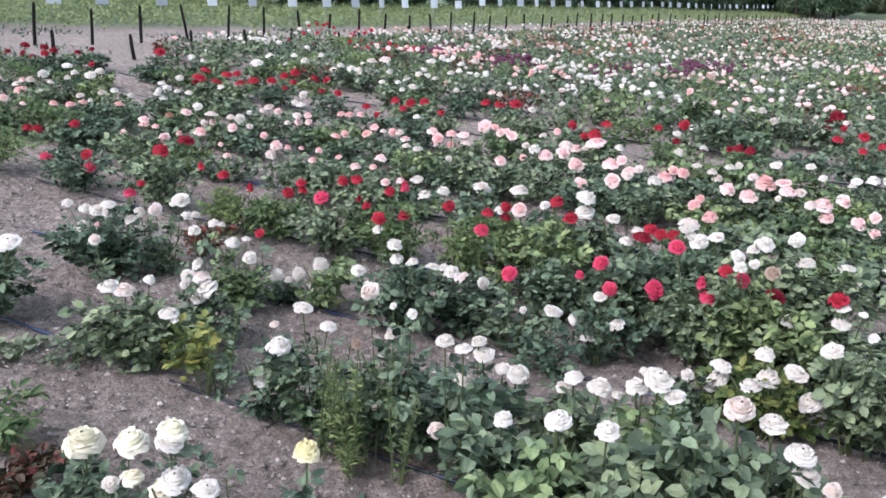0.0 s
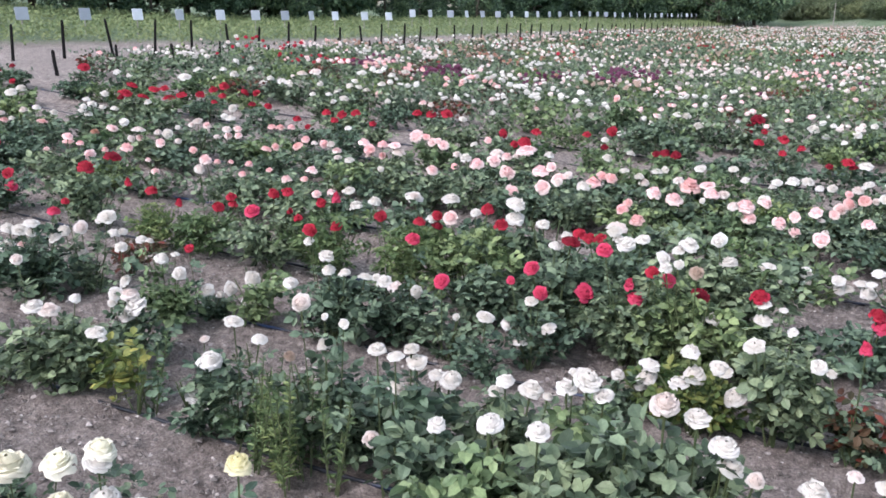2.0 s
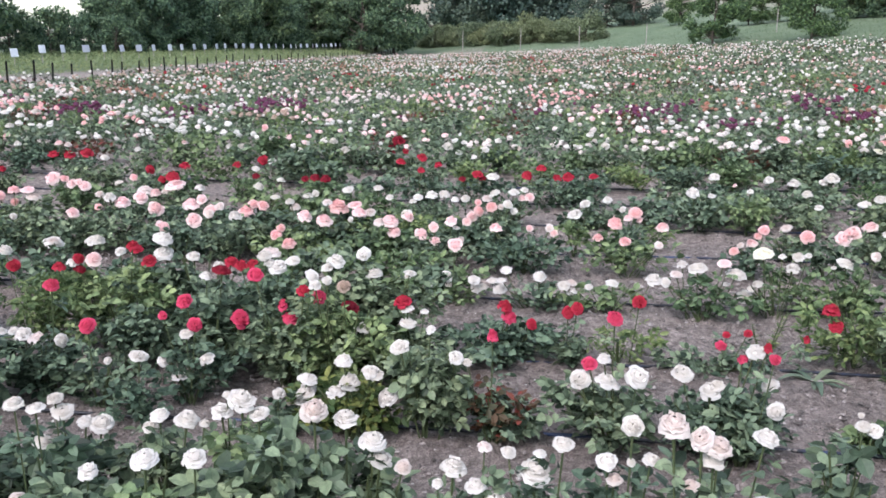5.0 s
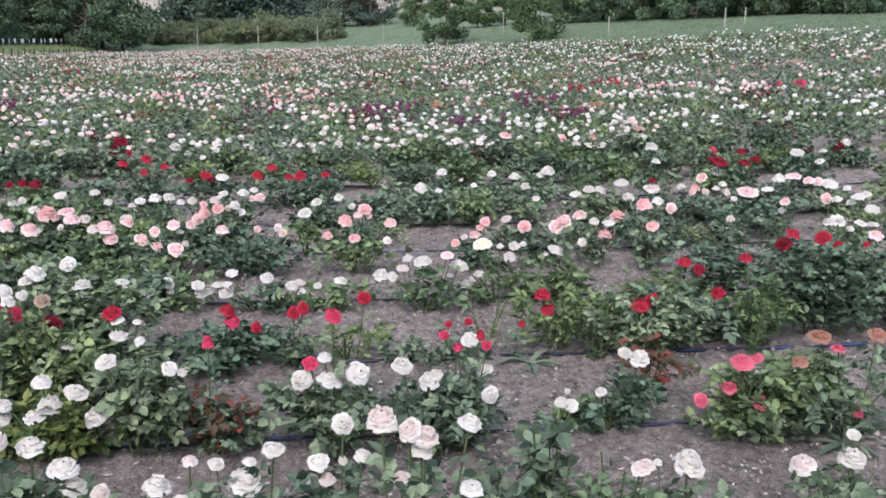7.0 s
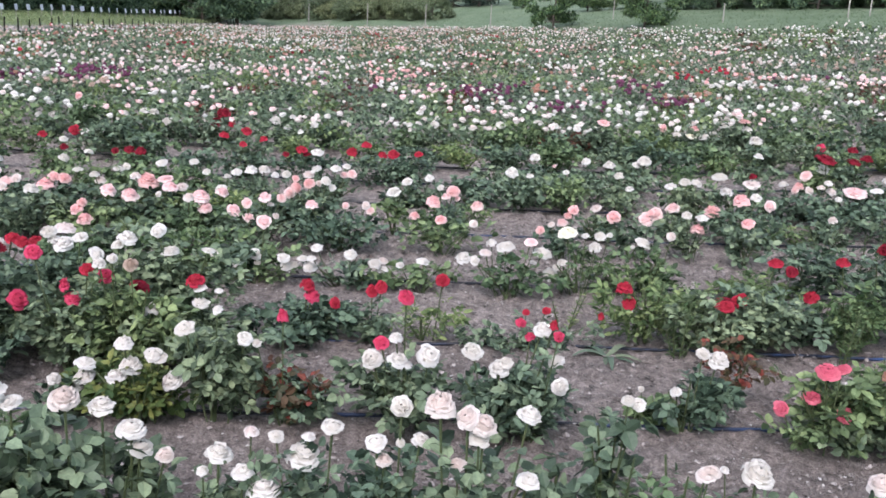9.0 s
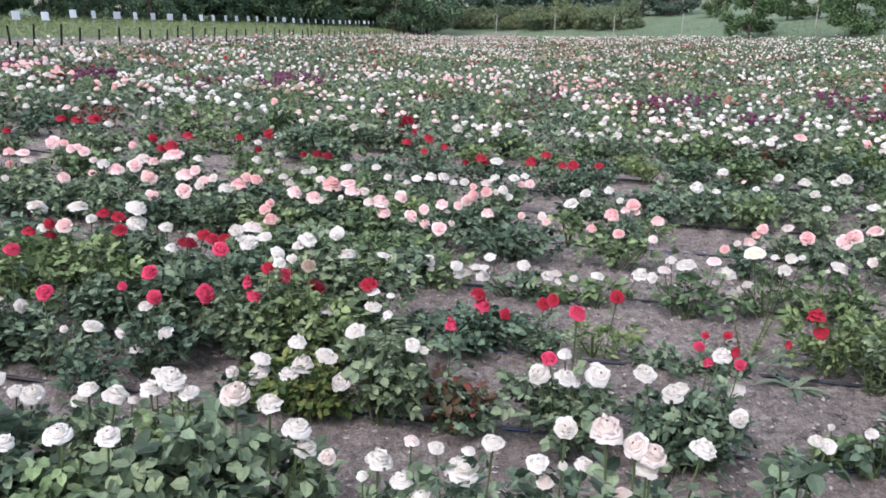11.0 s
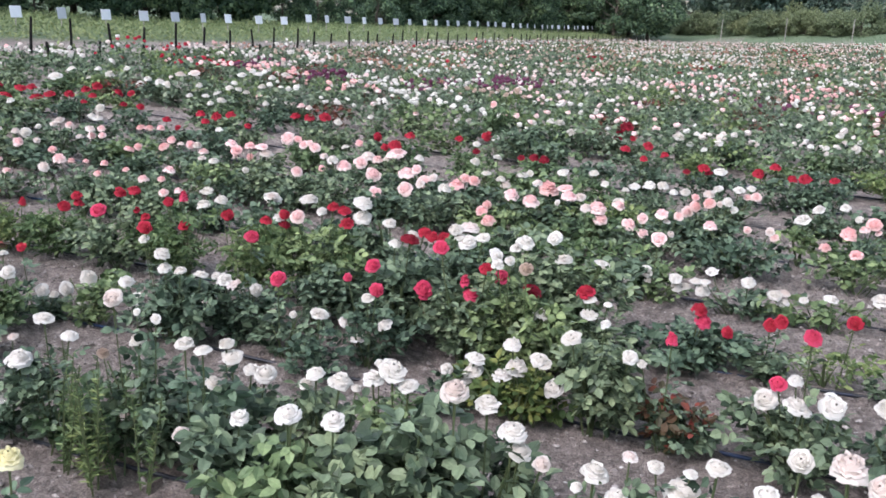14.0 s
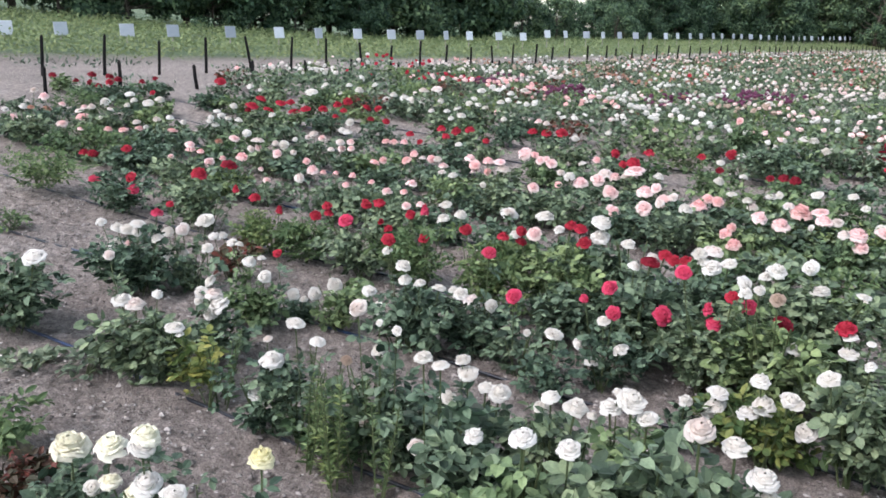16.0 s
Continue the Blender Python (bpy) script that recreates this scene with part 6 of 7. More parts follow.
rose_bush(2.36, 7.53, 0.34, 0.25, [(-0.03, 0.01, 0.25, 0.078, 'w', 0.56), (0.03, -0.02, 0.29, 0.127, 'w', 0.62)], style='green', deep=0.42, full=1.1)
rose_bush(2.69, 7.49, 0.49, 0.26, [], style='light', deep=0.42)
rose_bush(3.35, 7.51, 0.34, 0.33, [(0.00, -0.04, 0.35, 0.081, 'w', 0.75)], style='green', deep=0.42, full=1.1)
rose_bush(3.94, 7.49, 0.34, 0.26, [(-0.01, -0.03, 0.33, 0.179, 'd', 0.47), (0.01, 0.05, 0.23, 0.127, 'w', 0.83)], style='fresh', deep=0.42, full=1.1)
rose_bush(4.26, 7.51, 0.35, 0.28, [(-0.06, -0.01, 0.29, 0.118, 'd', 0.64), (0.06, 0.02, 0.32, 0.107, 'd', 0.70)], style='green', deep=0.42, full=1.1)
rose_bush(4.82, 7.47, 0.51, 0.34, [(-0.13, 0.01, 0.36, 0.132, 'w', 0.33), (0.09, 0.00, 0.28, 0.089, 'w', 0.50), (0.13, 0.03, 0.37, 0.078, 'w', 0.50)], style='green', deep=0.42, full=1.1)
rose_bush(5.73, 7.48, 0.50, 0.26, [], style='fresh', deep=0.42)
rose_bush(-2.11, 8.17, 0.58, 0.37, [], style='green', deep=0.34, full=1.1)
rose_bush(-9.65, 8.43, 0.34, 0.22, [(0.00, -0.05, 0.24, 0.160, 'r', 0.55)], style='green', deep=0.42, full=1.1)
rose_bush(-9.00, 8.37, 0.45, 0.20, [(-0.11, 0.06, 0.24, 0.108, 'w', 0.64), (0.11, 0.05, 0.21, 0.092, 'w', 0.75)], style='green', deep=0.42, full=1.1)
rose_bush(-8.62, 8.40, 0.56, 0.26, [], style='green', deep=0.42)
rose_bush(-7.95, 8.41, 0.34, 0.29, [(0.00, -0.02, 0.31, 0.159, 'w', 0.45)], style='fresh', deep=0.42, full=1.1)
rose_bush(-7.42, 8.43, 0.44, 0.22, [(-0.10, -0.03, 0.21, 0.113, 'r', 0.75), (0.10, -0.07, 0.27, 0.125, 'r', 0.67)], style='fresh', deep=0.42, full=1.1)
rose_bush(-6.98, 8.36, 0.39, 0.21, [(-0.08, 0.06, 0.23, 0.110, 'r', 0.88), (0.08, 0.07, 0.23, 0.095, 'r', 1.00)], style='fresh', deep=0.42, full=1.1)
rose_bush(-5.87, 8.43, 0.63, 0.28, [(-0.20, -0.04, 0.31, 0.078, 'w', 0.58), (0.00, -0.02, 0.32, 0.090, 'w', 0.50), (0.04, -0.00, 0.24, 0.077, 'w', 0.75), (0.20, -0.02, 0.29, 0.101, 'w', 0.50)], style='green', deep=0.42, full=1.1)
rose_bush(-5.42, 8.39, 0.50, 0.25, [], style='fresh', deep=0.42)
rose_bush(-5.08, 8.39, 0.34, 0.30, [(0.00, -0.03, 0.32, 0.074, 'w', 0.75)], style='green', deep=0.42, full=1.1)
rose_bush(-4.56, 8.41, 0.58, 0.23, [(-0.17, -0.03, 0.23, 0.120, 'r', 0.60), (-0.11, -0.02, 0.34, 0.084, 'p', 0.64), (-0.01, -0.02, 0.23, 0.119, 'r', 0.60), (-0.00, -0.05, 0.33, 0.072, 'c', 0.67), (0.17, -0.02, 0.25, 0.130, 'r', 0.59)], style='green', deep=0.42, full=1.1)
rose_bush(-3.88, 8.40, 0.34, 0.28, [(0.00, 0.02, 0.30, 0.069, 'w', 0.67)], style='green', deep=0.42, full=1.1)
rose_bush(-3.03, 8.37, 0.50, 0.26, [], style='fresh', deep=0.42)
rose_bush(-2.51, 8.45, 0.49, 0.21, [(-0.12, -0.02, 0.23, 0.110, 'r', 0.90), (-0.03, -0.01, 0.22, 0.098, 'w', 0.56), (0.12, -0.03, 0.25, 0.087, 'w', 0.62)], style='green', deep=0.42, full=1.1)
rose_bush(-1.97, 8.41, 0.46, 0.24, [], style='fresh', deep=0.42)
rose_bush(-1.10, 8.40, 0.61, 0.23, [(-0.18, 0.02, 0.25, 0.096, 'r', 0.67), (0.03, -0.01, 0.30, 0.106, 'r', 0.80), (0.18, 0.00, 0.23, 0.085, 'r', 0.81)], style='green', deep=0.42, full=1.1)
rose_bush(-0.58, 8.40, 0.34, 0.29, [(0.00, -0.02, 0.31, 0.063, 'w', 0.75)], style='fresh', deep=0.42, full=1.1)
rose_bush(0.00, 8.42, 0.52, 0.31, [], style='fresh', deep=0.42)
rose_bush(0.42, 8.35, 0.56, 0.23, [], style='green', deep=0.42)
rose_bush(0.96, 8.39, 0.52, 0.29, [], style='light', deep=0.42)
rose_bush(1.41, 8.45, 0.47, 0.24, [], style='green', deep=0.42)
rose_bush(2.34, 8.36, 0.57, 0.29, [], style='green', deep=0.42)
rose_bush(2.90, 8.40, 0.43, 0.25, [], style='green', deep=0.42)
rose_bush(3.68, 8.36, 0.34, 0.32, [(0.00, 0.03, 0.34, 0.136, 'w', 0.67)], style='green', deep=0.42, full=1.1)
rose_bush(4.33, 8.43, 0.34, 0.24, [(0.00, -0.01, 0.26, 0.106, 'k', 0.89)], style='green', deep=0.42, full=1.1)
rose_bush(4.63, 8.44, 0.34, 0.22, [(0.00, -0.06, 0.24, 0.107, 'd', 0.67)], style='green', deep=0.42, full=1.1)
rose_bush(5.01, 8.45, 0.49, 0.21, [], style='green', deep=0.42)
rose_bush(5.35, 8.36, 0.34, 0.20, [(0.00, 0.06, 0.22, 0.111, 'd', 0.44)], style='green', deep=0.42, full=1.1)
rose_bush(5.75, 8.45, 0.34, 0.21, [(-0.03, -0.01, 0.21, 0.126, 'd', 0.70), (0.03, -0.03, 0.25, 0.101, 'w', 0.75)], style='green', deep=0.42, full=1.1)
rose_bush(6.46, 8.39, 0.44, 0.24, [], style='light', deep=0.42)
rose_bush(6.95, 8.37, 0.50, 0.31, [], style='green', deep=0.42)
rose_bush(-9.67, 9.27, 0.34, 0.20, [(0.00, -0.01, 0.21, 0.100, 'w', 0.58)], style='fresh', deep=0.42, full=1.1)
rose_bush(-8.54, 9.25, 0.34, 0.26, [(0.00, 0.03, 0.28, 0.126, 'w', 0.75)], style='fresh', deep=0.42, full=1.1)
rose_bush(-8.05, 9.30, 0.62, 0.31, [(-0.19, -0.04, 0.22, 0.093, 'w', 0.83), (-0.03, -0.06, 0.35, 0.092, 'w', 0.67), (0.17, -0.09, 0.30, 0.121, 'w', 0.75), (0.19, -0.06, 0.46, 0.106, 'w', 0.86)], style='fresh', deep=0.42, full=1.1)
rose_bush(-7.51, 9.27, 0.57, 0.28, [(-0.17, 0.02, 0.40, 0.090, 'w', 0.67), (0.03, 0.02, 0.23, 0.119, 'w', 0.62), (0.17, -0.01, 0.30, 0.103, 'w', 0.71)], style='green', deep=0.42, full=1.1)
rose_bush(-7.00, 9.21, 0.56, 0.27, [(-0.16, 0.05, 0.29, 0.131, 'w', 0.67), (-0.02, 0.04, 0.28, 0.145, 'w', 0.60), (0.12, 0.06, 0.28, 0.115, 'w', 0.62), (0.16, 0.03, 0.41, 0.129, 'c', 0.56)], style='green', deep=0.42, full=1.1)
rose_bush(-6.48, 9.22, 0.53, 0.30, [(-0.15, 0.01, 0.46, 0.142, 'c', 0.45), (-0.08, 0.01, 0.32, 0.085, 'w', 0.75), (0.15, 0.04, 0.24, 0.112, 'w', 0.56)], style='green', deep=0.42, full=1.1)
rose_bush(-5.95, 9.22, 0.64, 0.31, [(-0.20, 0.04, 0.33, 0.111, 'w', 0.50), (-0.08, 0.05, 0.32, 0.096, 'w', 0.50), (-0.00, 0.01, 0.50, 0.096, 'w', 0.57), (0.06, -0.00, 0.30, 0.096, 'w', 0.57), (0.12, 0.04, 0.55, 0.082, 'w', 0.67), (0.19, 0.06, 0.26, 0.095, 'p', 1.00), (0.20, 0.06, 0.52, 0.095, 'w', 0.57)], style='green', deep=0.42, full=1.1)
rose_bush(-5.52, 9.24, 0.58, 0.37, [(-0.17, 0.00, 0.39, 0.095, 'w', 0.64), (-0.04, 0.01, 0.50, 0.094, 'w', 0.64), (-0.02, 0.04, 0.26, 0.121, 'w', 0.44), (0.15, -0.01, 0.55, 0.106, 'w', 0.50), (0.17, -0.01, 0.23, 0.080, 'c', 0.50)], style='green', deep=0.42, full=1.1)
rose_bush(-5.27, 9.30, 0.34, 0.21, [(0.00, -0.07, 0.23, 0.093, 'c', 0.57)], style='fresh', deep=0.42, full=1.1)
rose_bush(-3.74, 9.21, 0.34, 0.25, [(0.00, 0.04, 0.27, 0.075, 'p', 0.67)], style='green', deep=0.42, full=1.1)
rose_bush(-3.18, 9.22, 0.36, 0.23, [(-0.06, 0.01, 0.25, 0.073, 'w', 0.67), (0.06, 0.04, 0.25, 0.085, 'w', 0.64)], style='green', deep=0.42, full=1.1)
rose_bush(-2.86, 9.27, 0.34, 0.42, [(0.00, -0.00, 0.45, 0.084, 's', 0.86)], style='fresh', deep=0.42, full=1.1)
rose_bush(-2.31, 9.25, 0.60, 0.29, [(-0.18, 0.03, 0.23, 0.071, 'w', 0.67), (-0.11, 0.04, 0.30, 0.083, 'w', 0.64), (0.10, -0.01, 0.34, 0.094, 'w', 0.62), (0.18, 0.03, 0.33, 0.106, 'w', 0.56)], style='green', deep=0.42, full=1.1)
rose_bush(-1.81, 9.29, 0.59, 0.23, [(-0.18, -0.06, 0.25, 0.118, 'w', 0.60), (-0.03, -0.03, 0.27, 0.070, 'w', 0.75), (0.18, -0.02, 0.25, 0.082, 'w', 0.71)], style='green', deep=0.42, full=1.1)
rose_bush(-1.45, 9.21, 0.43, 0.25, [(-0.10, 0.02, 0.26, 0.081, 'w', 0.86), (-0.05, 0.01, 0.27, 0.118, 'd', 0.90), (0.02, 0.01, 0.36, 0.141, 'd', 0.83), (0.10, 0.01, 0.25, 0.070, 'r', 1.00)], style='green', deep=0.42, full=1.1)
rose_bush(-0.73, 9.21, 0.62, 0.27, [(-0.19, 0.06, 0.30, 0.117, 'w', 0.60), (-0.07, 0.06, 0.23, 0.082, 'w', 0.71), (-0.02, 0.06, 0.34, 0.070, 'w', 0.83), (0.19, 0.06, 0.27, 0.104, 'w', 0.56)], style='green', deep=0.42, full=1.1)
rose_bush(-0.30, 9.29, 0.43, 0.30, [(-0.10, -0.01, 0.36, 0.069, 'w', 0.75), (0.10, -0.03, 0.28, 0.081, 'c', 0.86)], style='green', deep=0.42, full=1.1)
rose_bush(0.43, 9.21, 0.34, 0.29, [(0.00, 0.01, 0.31, 0.069, 'w', 0.75)], style='fresh', deep=0.42, full=1.1)
rose_bush(0.68, 9.22, 0.34, 0.30, [(0.00, 0.02, 0.32, 0.104, 'w', 1.00)], style='green', deep=0.42, full=1.1)
rose_bush(1.36, 9.27, 0.34, 0.31, [(0.00, 0.00, 0.33, 0.105, 'w', 0.67)], style='fresh', deep=0.42, full=1.1)
rose_bush(1.94, 9.24, 0.64, 0.32, [(-0.20, 0.01, 0.36, 0.105, 'w', 0.50), (-0.02, -0.00, 0.34, 0.082, 'w', 0.86), (0.20, -0.02, 0.32, 0.094, 'w', 0.50)], style='green', deep=0.42, full=1.1)
rose_bush(2.42, 9.24, 0.34, 0.36, [(0.00, 0.03, 0.38, 0.130, 's', 0.55)], style='green', deep=0.42, full=1.1)
rose_bush(2.79, 9.30, 0.34, 0.25, [(0.00, -0.01, 0.27, 0.096, 'w', 0.62)], style='fresh', deep=0.42, full=1.1)
rose_bush(3.21, 9.28, 0.56, 0.28, [(-0.16, -0.01, 0.33, 0.072, 's', 1.17), (-0.02, -0.04, 0.27, 0.097, 'w', 0.56), (0.12, -0.06, 0.26, 0.146, 'y', 0.33), (0.16, -0.03, 0.34, 0.097, 's', 0.62)], style='green', deep=0.42, full=1.1)
rose_bush(3.58, 9.27, 0.41, 0.27, [(-0.09, 0.01, 0.24, 0.122, 'w', 0.40), (-0.01, -0.03, 0.29, 0.073, 'w', 0.67), (0.09, -0.04, 0.37, 0.110, 'w', 0.67)], style='green', deep=0.42, full=1.1)
rose_bush(3.91, 9.27, 0.34, 0.34, [(-0.01, 0.00, 0.40, 0.124, 's', 0.40), (0.01, -0.01, 0.32, 0.149, 'w', 0.50)], style='green', deep=0.42, full=1.1)

# upright weeds in the rows
tall_weed(-1.77, 2.02, 0.40, 5, 425)
tall_weed(-1.60, 1.98, 0.42, 6, 426)
tall_weed(-1.59, 2.08, 0.38, 4, 427)
tall_weed(-1.88, 2.23, 0.36, 4, 428)
tall_weed(2.51, 3.95, 0.36, 5, 429)
tall_weed(2.31, 3.75, 0.32, 4, 430)
tall_weed(1.11, 4.10, 0.22, 3, 431)
tall_weed(2.95, 4.85, 0.50, 2, 432)
tall_weed(1.56, 3.75, 0.30, 4, 433)
tall_weed(2.16, 3.14, 0.30, 4, 434)
tall_weed(-1.57, 1.46, 0.30, 3, 435)
tall_weed(-1.47, 2.03, 0.30, 3, 436)
tall_weed(-2.36, 2.18, 0.34, 4, 437)
tall_weed(0.92, 2.28, 0.30, 3, 438)

dock_weed(1.24, 3.74, 0.16, 501)
dock_weed(2.20, 2.80, 0.17, 502)
dock_weed(2.50, 2.86, 0.16, 503)

# ---- the rest of the rose field ----
LOW_BLOOM = []
for j, (rad, high) in enumerate(((0.0, 0.28), (0.30, 0.34), (0.5, 0.10), (0.26, -0.12))):
    LOW_BLOOM += [(rad * math.cos(k * 1.0472 + j * 0.5), rad * math.sin(k * 1.0472 + j * 0.5), high) for k in range(6)] if rad else [(0, 0, high)]
LOW_BLOOM = np.array(LOW_BLOOM)
LOW_TRIS = [(0, 1 + k, 1 + (k + 1) % 6) for k in range(6)]
for j in (1, 7):
    for k in range(6):
        q = (k + 1) % 6
        LOW_TRIS += [(j + k, j + 6 + k, j + 6 + q), (j + k, j + 6 + q, j + q)]
LOW_TRIS = np.array(LOW_TRIS)
LOW_CORE = np.array([1.0] + [0.6] * 6 + [0.0] * 12)


# clumps of one variety that stand out from their rows
CLUMPS = ((1.2, 11.6, 'm'), (1.6, 12.8, 'm'), (2.2, 11.0, 'm'), (2.4, 11.1, 'm'), (3.8, 12.7, 'm'), (3.9, 12.0, 'm'), (0.4, 15.1, 's'), (-1.4, 15.5, 's'), (5.5, 15.5, 'r'), (6.6, 14.9, 's'), (6.9, 13.0, 'p'), (7.5, 13.0, 'k'), (-7.4, 12.0, 'm'), (-6.2, 11.7, 'm'), (-5.8, 11.3, 'm'), (-4.8, 12.3, 'm'), (-3.8, 12.4, 'm'), (-3.8, 13.2, 'm'), (-4.3, 20.4, 'b'), (-1.5, 15.7, 's'), (0.3, 14.9, 's'), (-3.1, 12.2, 'p'), (-7.5, 11.9, 'm'), (-6.2, 11.7, 'm'), (-3.8, 12.5, 'm'), (4.1, 8.8, 'p'), (3.4, 9.0, 'c'))


def row_mix(y, x):
    """Which varieties grow on a row: colours and their shares."""
    if x < -5.5 and y < 13:
        return "wpscr", (0.35, 0.25, 0.15, 0.15, 0.10)
    if y < 10.4:
        return "wcsp", (0.66, 0.16, 0.06, 0.12)
    if y < 12.0:
        return "wycpb", (0.42, 0.06, 0.26, 0.12, 0.14)
    if y < 13.8:
        return "wmpcbo", (0.22, 0.17, 0.10, 0.24, 0.20, 0.07)
    if y < 15.6:
        return "wpscbo", (0.20, 0.13, 0.09, 0.26, 0.24, 0.08)
    if y < 18.2:
        return "wpcbros", (0.20, 0.11, 0.21, 0.30, 0.04, 0.08, 0.06)
    if x > 6:
        return "wcpbs", (0.46, 0.28, 0.05, 0.19, 0.02)
    return "wcpbsrdo", (0.22, 0.23, 0.08, 0.34, 0.03, 0.02, 0.02, 0.06)


rng = np.random.default_rng(77)
foot, sizes, flowers = [], [], []
for y in ROWS_Y[9:]:
    x, mood, left = -11.6, 0, 0
    while x < 26:
        x += rng.uniform(0.32, 0.48)
        yy = y + rng.normal(0, 0.08)
        far, bearing = math.hypot(x, yy), math.degrees(math.atan2(-x, yy))
        if bearing < -40 or bearing > 62 or far > np.interp(bearing, EDGE_BEARING, EDGE_FAR) or x < -10.7:
            continue
        mood = 0.7 * mood + rng.normal(0, 0.9)
        high = rng.uniform(0.28, 0.46)
        foot.append((x, yy, float(ground_z(x, yy))))
        sizes.append((rng.uniform(0.50, 0.68), high))
        mix, shares = row_mix(y, x)
        left -= 1
        if left <= 0 or first not in mix:
            left, first = rng.integers(2, 8), rng.choice(list(mix), p=shares)
        count = rng.poisson(max(0.4, (2.2 if y > 17 else 3.1 if y > 10 else 2.9) + (1.9 if y > 17 else 2.5) * mood))
        for px, py, colour in CLUMPS:
            if (x - px) ** 2 + ((yy - py) * 0.8) ** 2 < 0.40 ** 2 + (0.012 * yy) ** 2:
                first, left, count = colour, 1, 16 if colour == "m" else 9
        for _ in range(count):
            a, r = rng.uniform(0, 6.283), math.sqrt(rng.uniform(0, 1)) * 0.30
            colour = first if rng.uniform() < 0.8 else rng.choice(list(mix), p=shares)
            flowers.append((x + r * math.cos(a), yy + r * math.sin(a), foot[-1][2] + high * rng.uniform(0.86, 1.16), rng.uniform(0.044, 0.088), "wcyYpsrkdmob".index(colour)))
foot, sizes, flowers = np.array(foot), np.array(sizes), np.array(flowers)
n = 160
turn = np.tile(np.arange(n), len(foot))
keep = np.repeat(foot[:, 1] < 14, n) | (np.repeat(foot[:, 1] < 22, n) & (turn % 5 < 3)) | (turn % 10 < 3)
count = len(foot) * n
theta, share = rng.uniform(0, 6.283, count), rng.uniform(0, 1, count) ** 0.7
reach = np.sqrt(rng.uniform(0.05, 1, count))
w, h = np.repeat(sizes[:, 0], n), np.repeat(sizes[:, 1], n)
at = np.repeat(foot, n, 0) + np.stack([w / 2 * reach * np.cos(theta), w / 2 * reach * np.sin(theta), h * (0.12 + 0.86 * share) * (1 - 0.25 * reach ** 2)], 1)
way = np.stack([np.cos(theta), np.sin(theta), rng.normal(0.1, 0.4, count)], 1) + rng.normal(0, 0.4, (count, 3))
length = rng.uniform(0.045, 0.09, count) * np.where(np.repeat(foot[:, 1] < 22, n), 1, 1.45)
at, way, length, count = at[keep], way[keep], length[keep], int(keep.sum())
v, f = leaves(rng, at - unit(way) * length[:, None] * 0.5, way, np.array([0, 0, 0.45]) + rng.normal(0, 1.0, (count, 3)), length, length * 0.75, BLADE, BLADE_TRIS)
# the grey-green share puts some haze into the colour of these rows
tone = np.repeat(rng.choice(5, len(foot), p=(0.58, 0.12, 0.05, 0.13, 0.12)), n)[keep]
rest = new("rose_bushes", tri_mesh("rose_bushes", v, f, [LEAF, LEAF_FRESH, LEAF_RED, LEAF_LIGHT, LEAF_GREY], which=np.repeat(tone, 2)))
tagged(rest, "dense rows of green rose bushes reaching to the field's far end", "rose bushes", kind="stuff")
m = len(flowers)
spin, tip = rng.uniform(0, 6.283, m), rng.uniform(0.1, 0.75, m)
shape = LOW_BLOOM[None] * (1, 1, 1.15) * rng.uniform(0.8, 1.2, (m, len(LOW_BLOOM), 1))
c, s = np.cos(tip)[:, None], np.sin(tip)[:, None]
sx, sy, sz = shape[..., 0], shape[..., 1] * c - shape[..., 2] * s, shape[..., 1] * s + shape[..., 2] * c
c, s = np.cos(spin)[:, None], np.sin(spin)[:, None]
v = np.stack([sx * c - sy * s, sx * s + sy * c, sz], -1) * flowers[:, None, 3:4] + flowers[:, None, :3]
f = LOW_TRIS[None] + (np.arange(m) * len(LOW_BLOOM))[:, None, None]
blooms = tri_mesh("blooms", v.reshape(-1, 3), f.reshape(-1, 3), [PETALS[k] for k in "wcyYpsrkdmob"], which=np.repeat(flowers[:, 4], len(LOW_TRIS)), core=np.tile(LOW_CORE, m), smooth=False)
tagged(part("blooms", blooms, rest, "white, pink, salmon, red and purple rose blooms"), kind="stuff")


# weeds and dry tufts on the strip beside the stakes
n = 9000
tx, ty = rng.uniform(-13.9, -10.3, n), 2 + 60 * rng.uniform(0, 1, n) ** 1.6
patch = np.sin(tx * 2.3 + np.sin(ty * 0.9) * 2) + np.sin(ty * 1.7 + tx)
tx, ty = tx[patch > 0.35], ty[patch > 0.35]
n = len(tx)
at = np.stack([tx, ty, ground_z(tx, ty)], 1)
v, f = leaves(rng, at, rng.normal(0, 0.8, (n, 3)) + (0, 0, 0.8), rng.normal(0, 1, (n, 3)), rng.uniform(0.04, 0.13, n), rng.uniform(0.02, 0.06, n), BLADE, BLADE_TRIS)
tagged(new("strip_weeds", tri_mesh("strip_weeds", v, f, [LEAF_GREY])), "low grey-green weeds on the bare strip beside the stakes", "weeds", kind="stuff")


# ---- stakes and sign boards ----
def stake(x, y, h, lean):
    v, f = tube([(0, 0, -0.05), (0, 0, h * 0.5), (0.01, 0, h * 0.93), (0.01, 0, h)], [0.026, 0.025, 0.023, 0.012], 6)
    ob = new("stake", tri_mesh("stake", v, f, [STAKE]))
    ob.matrix_world = pose(x, y, float(ground_z(x, y)), lean, lean * 0.6, lean * 40)
    return tagged(ob, "thin dark wooden stake in the soil beside the roses", "stake", "row stakes")


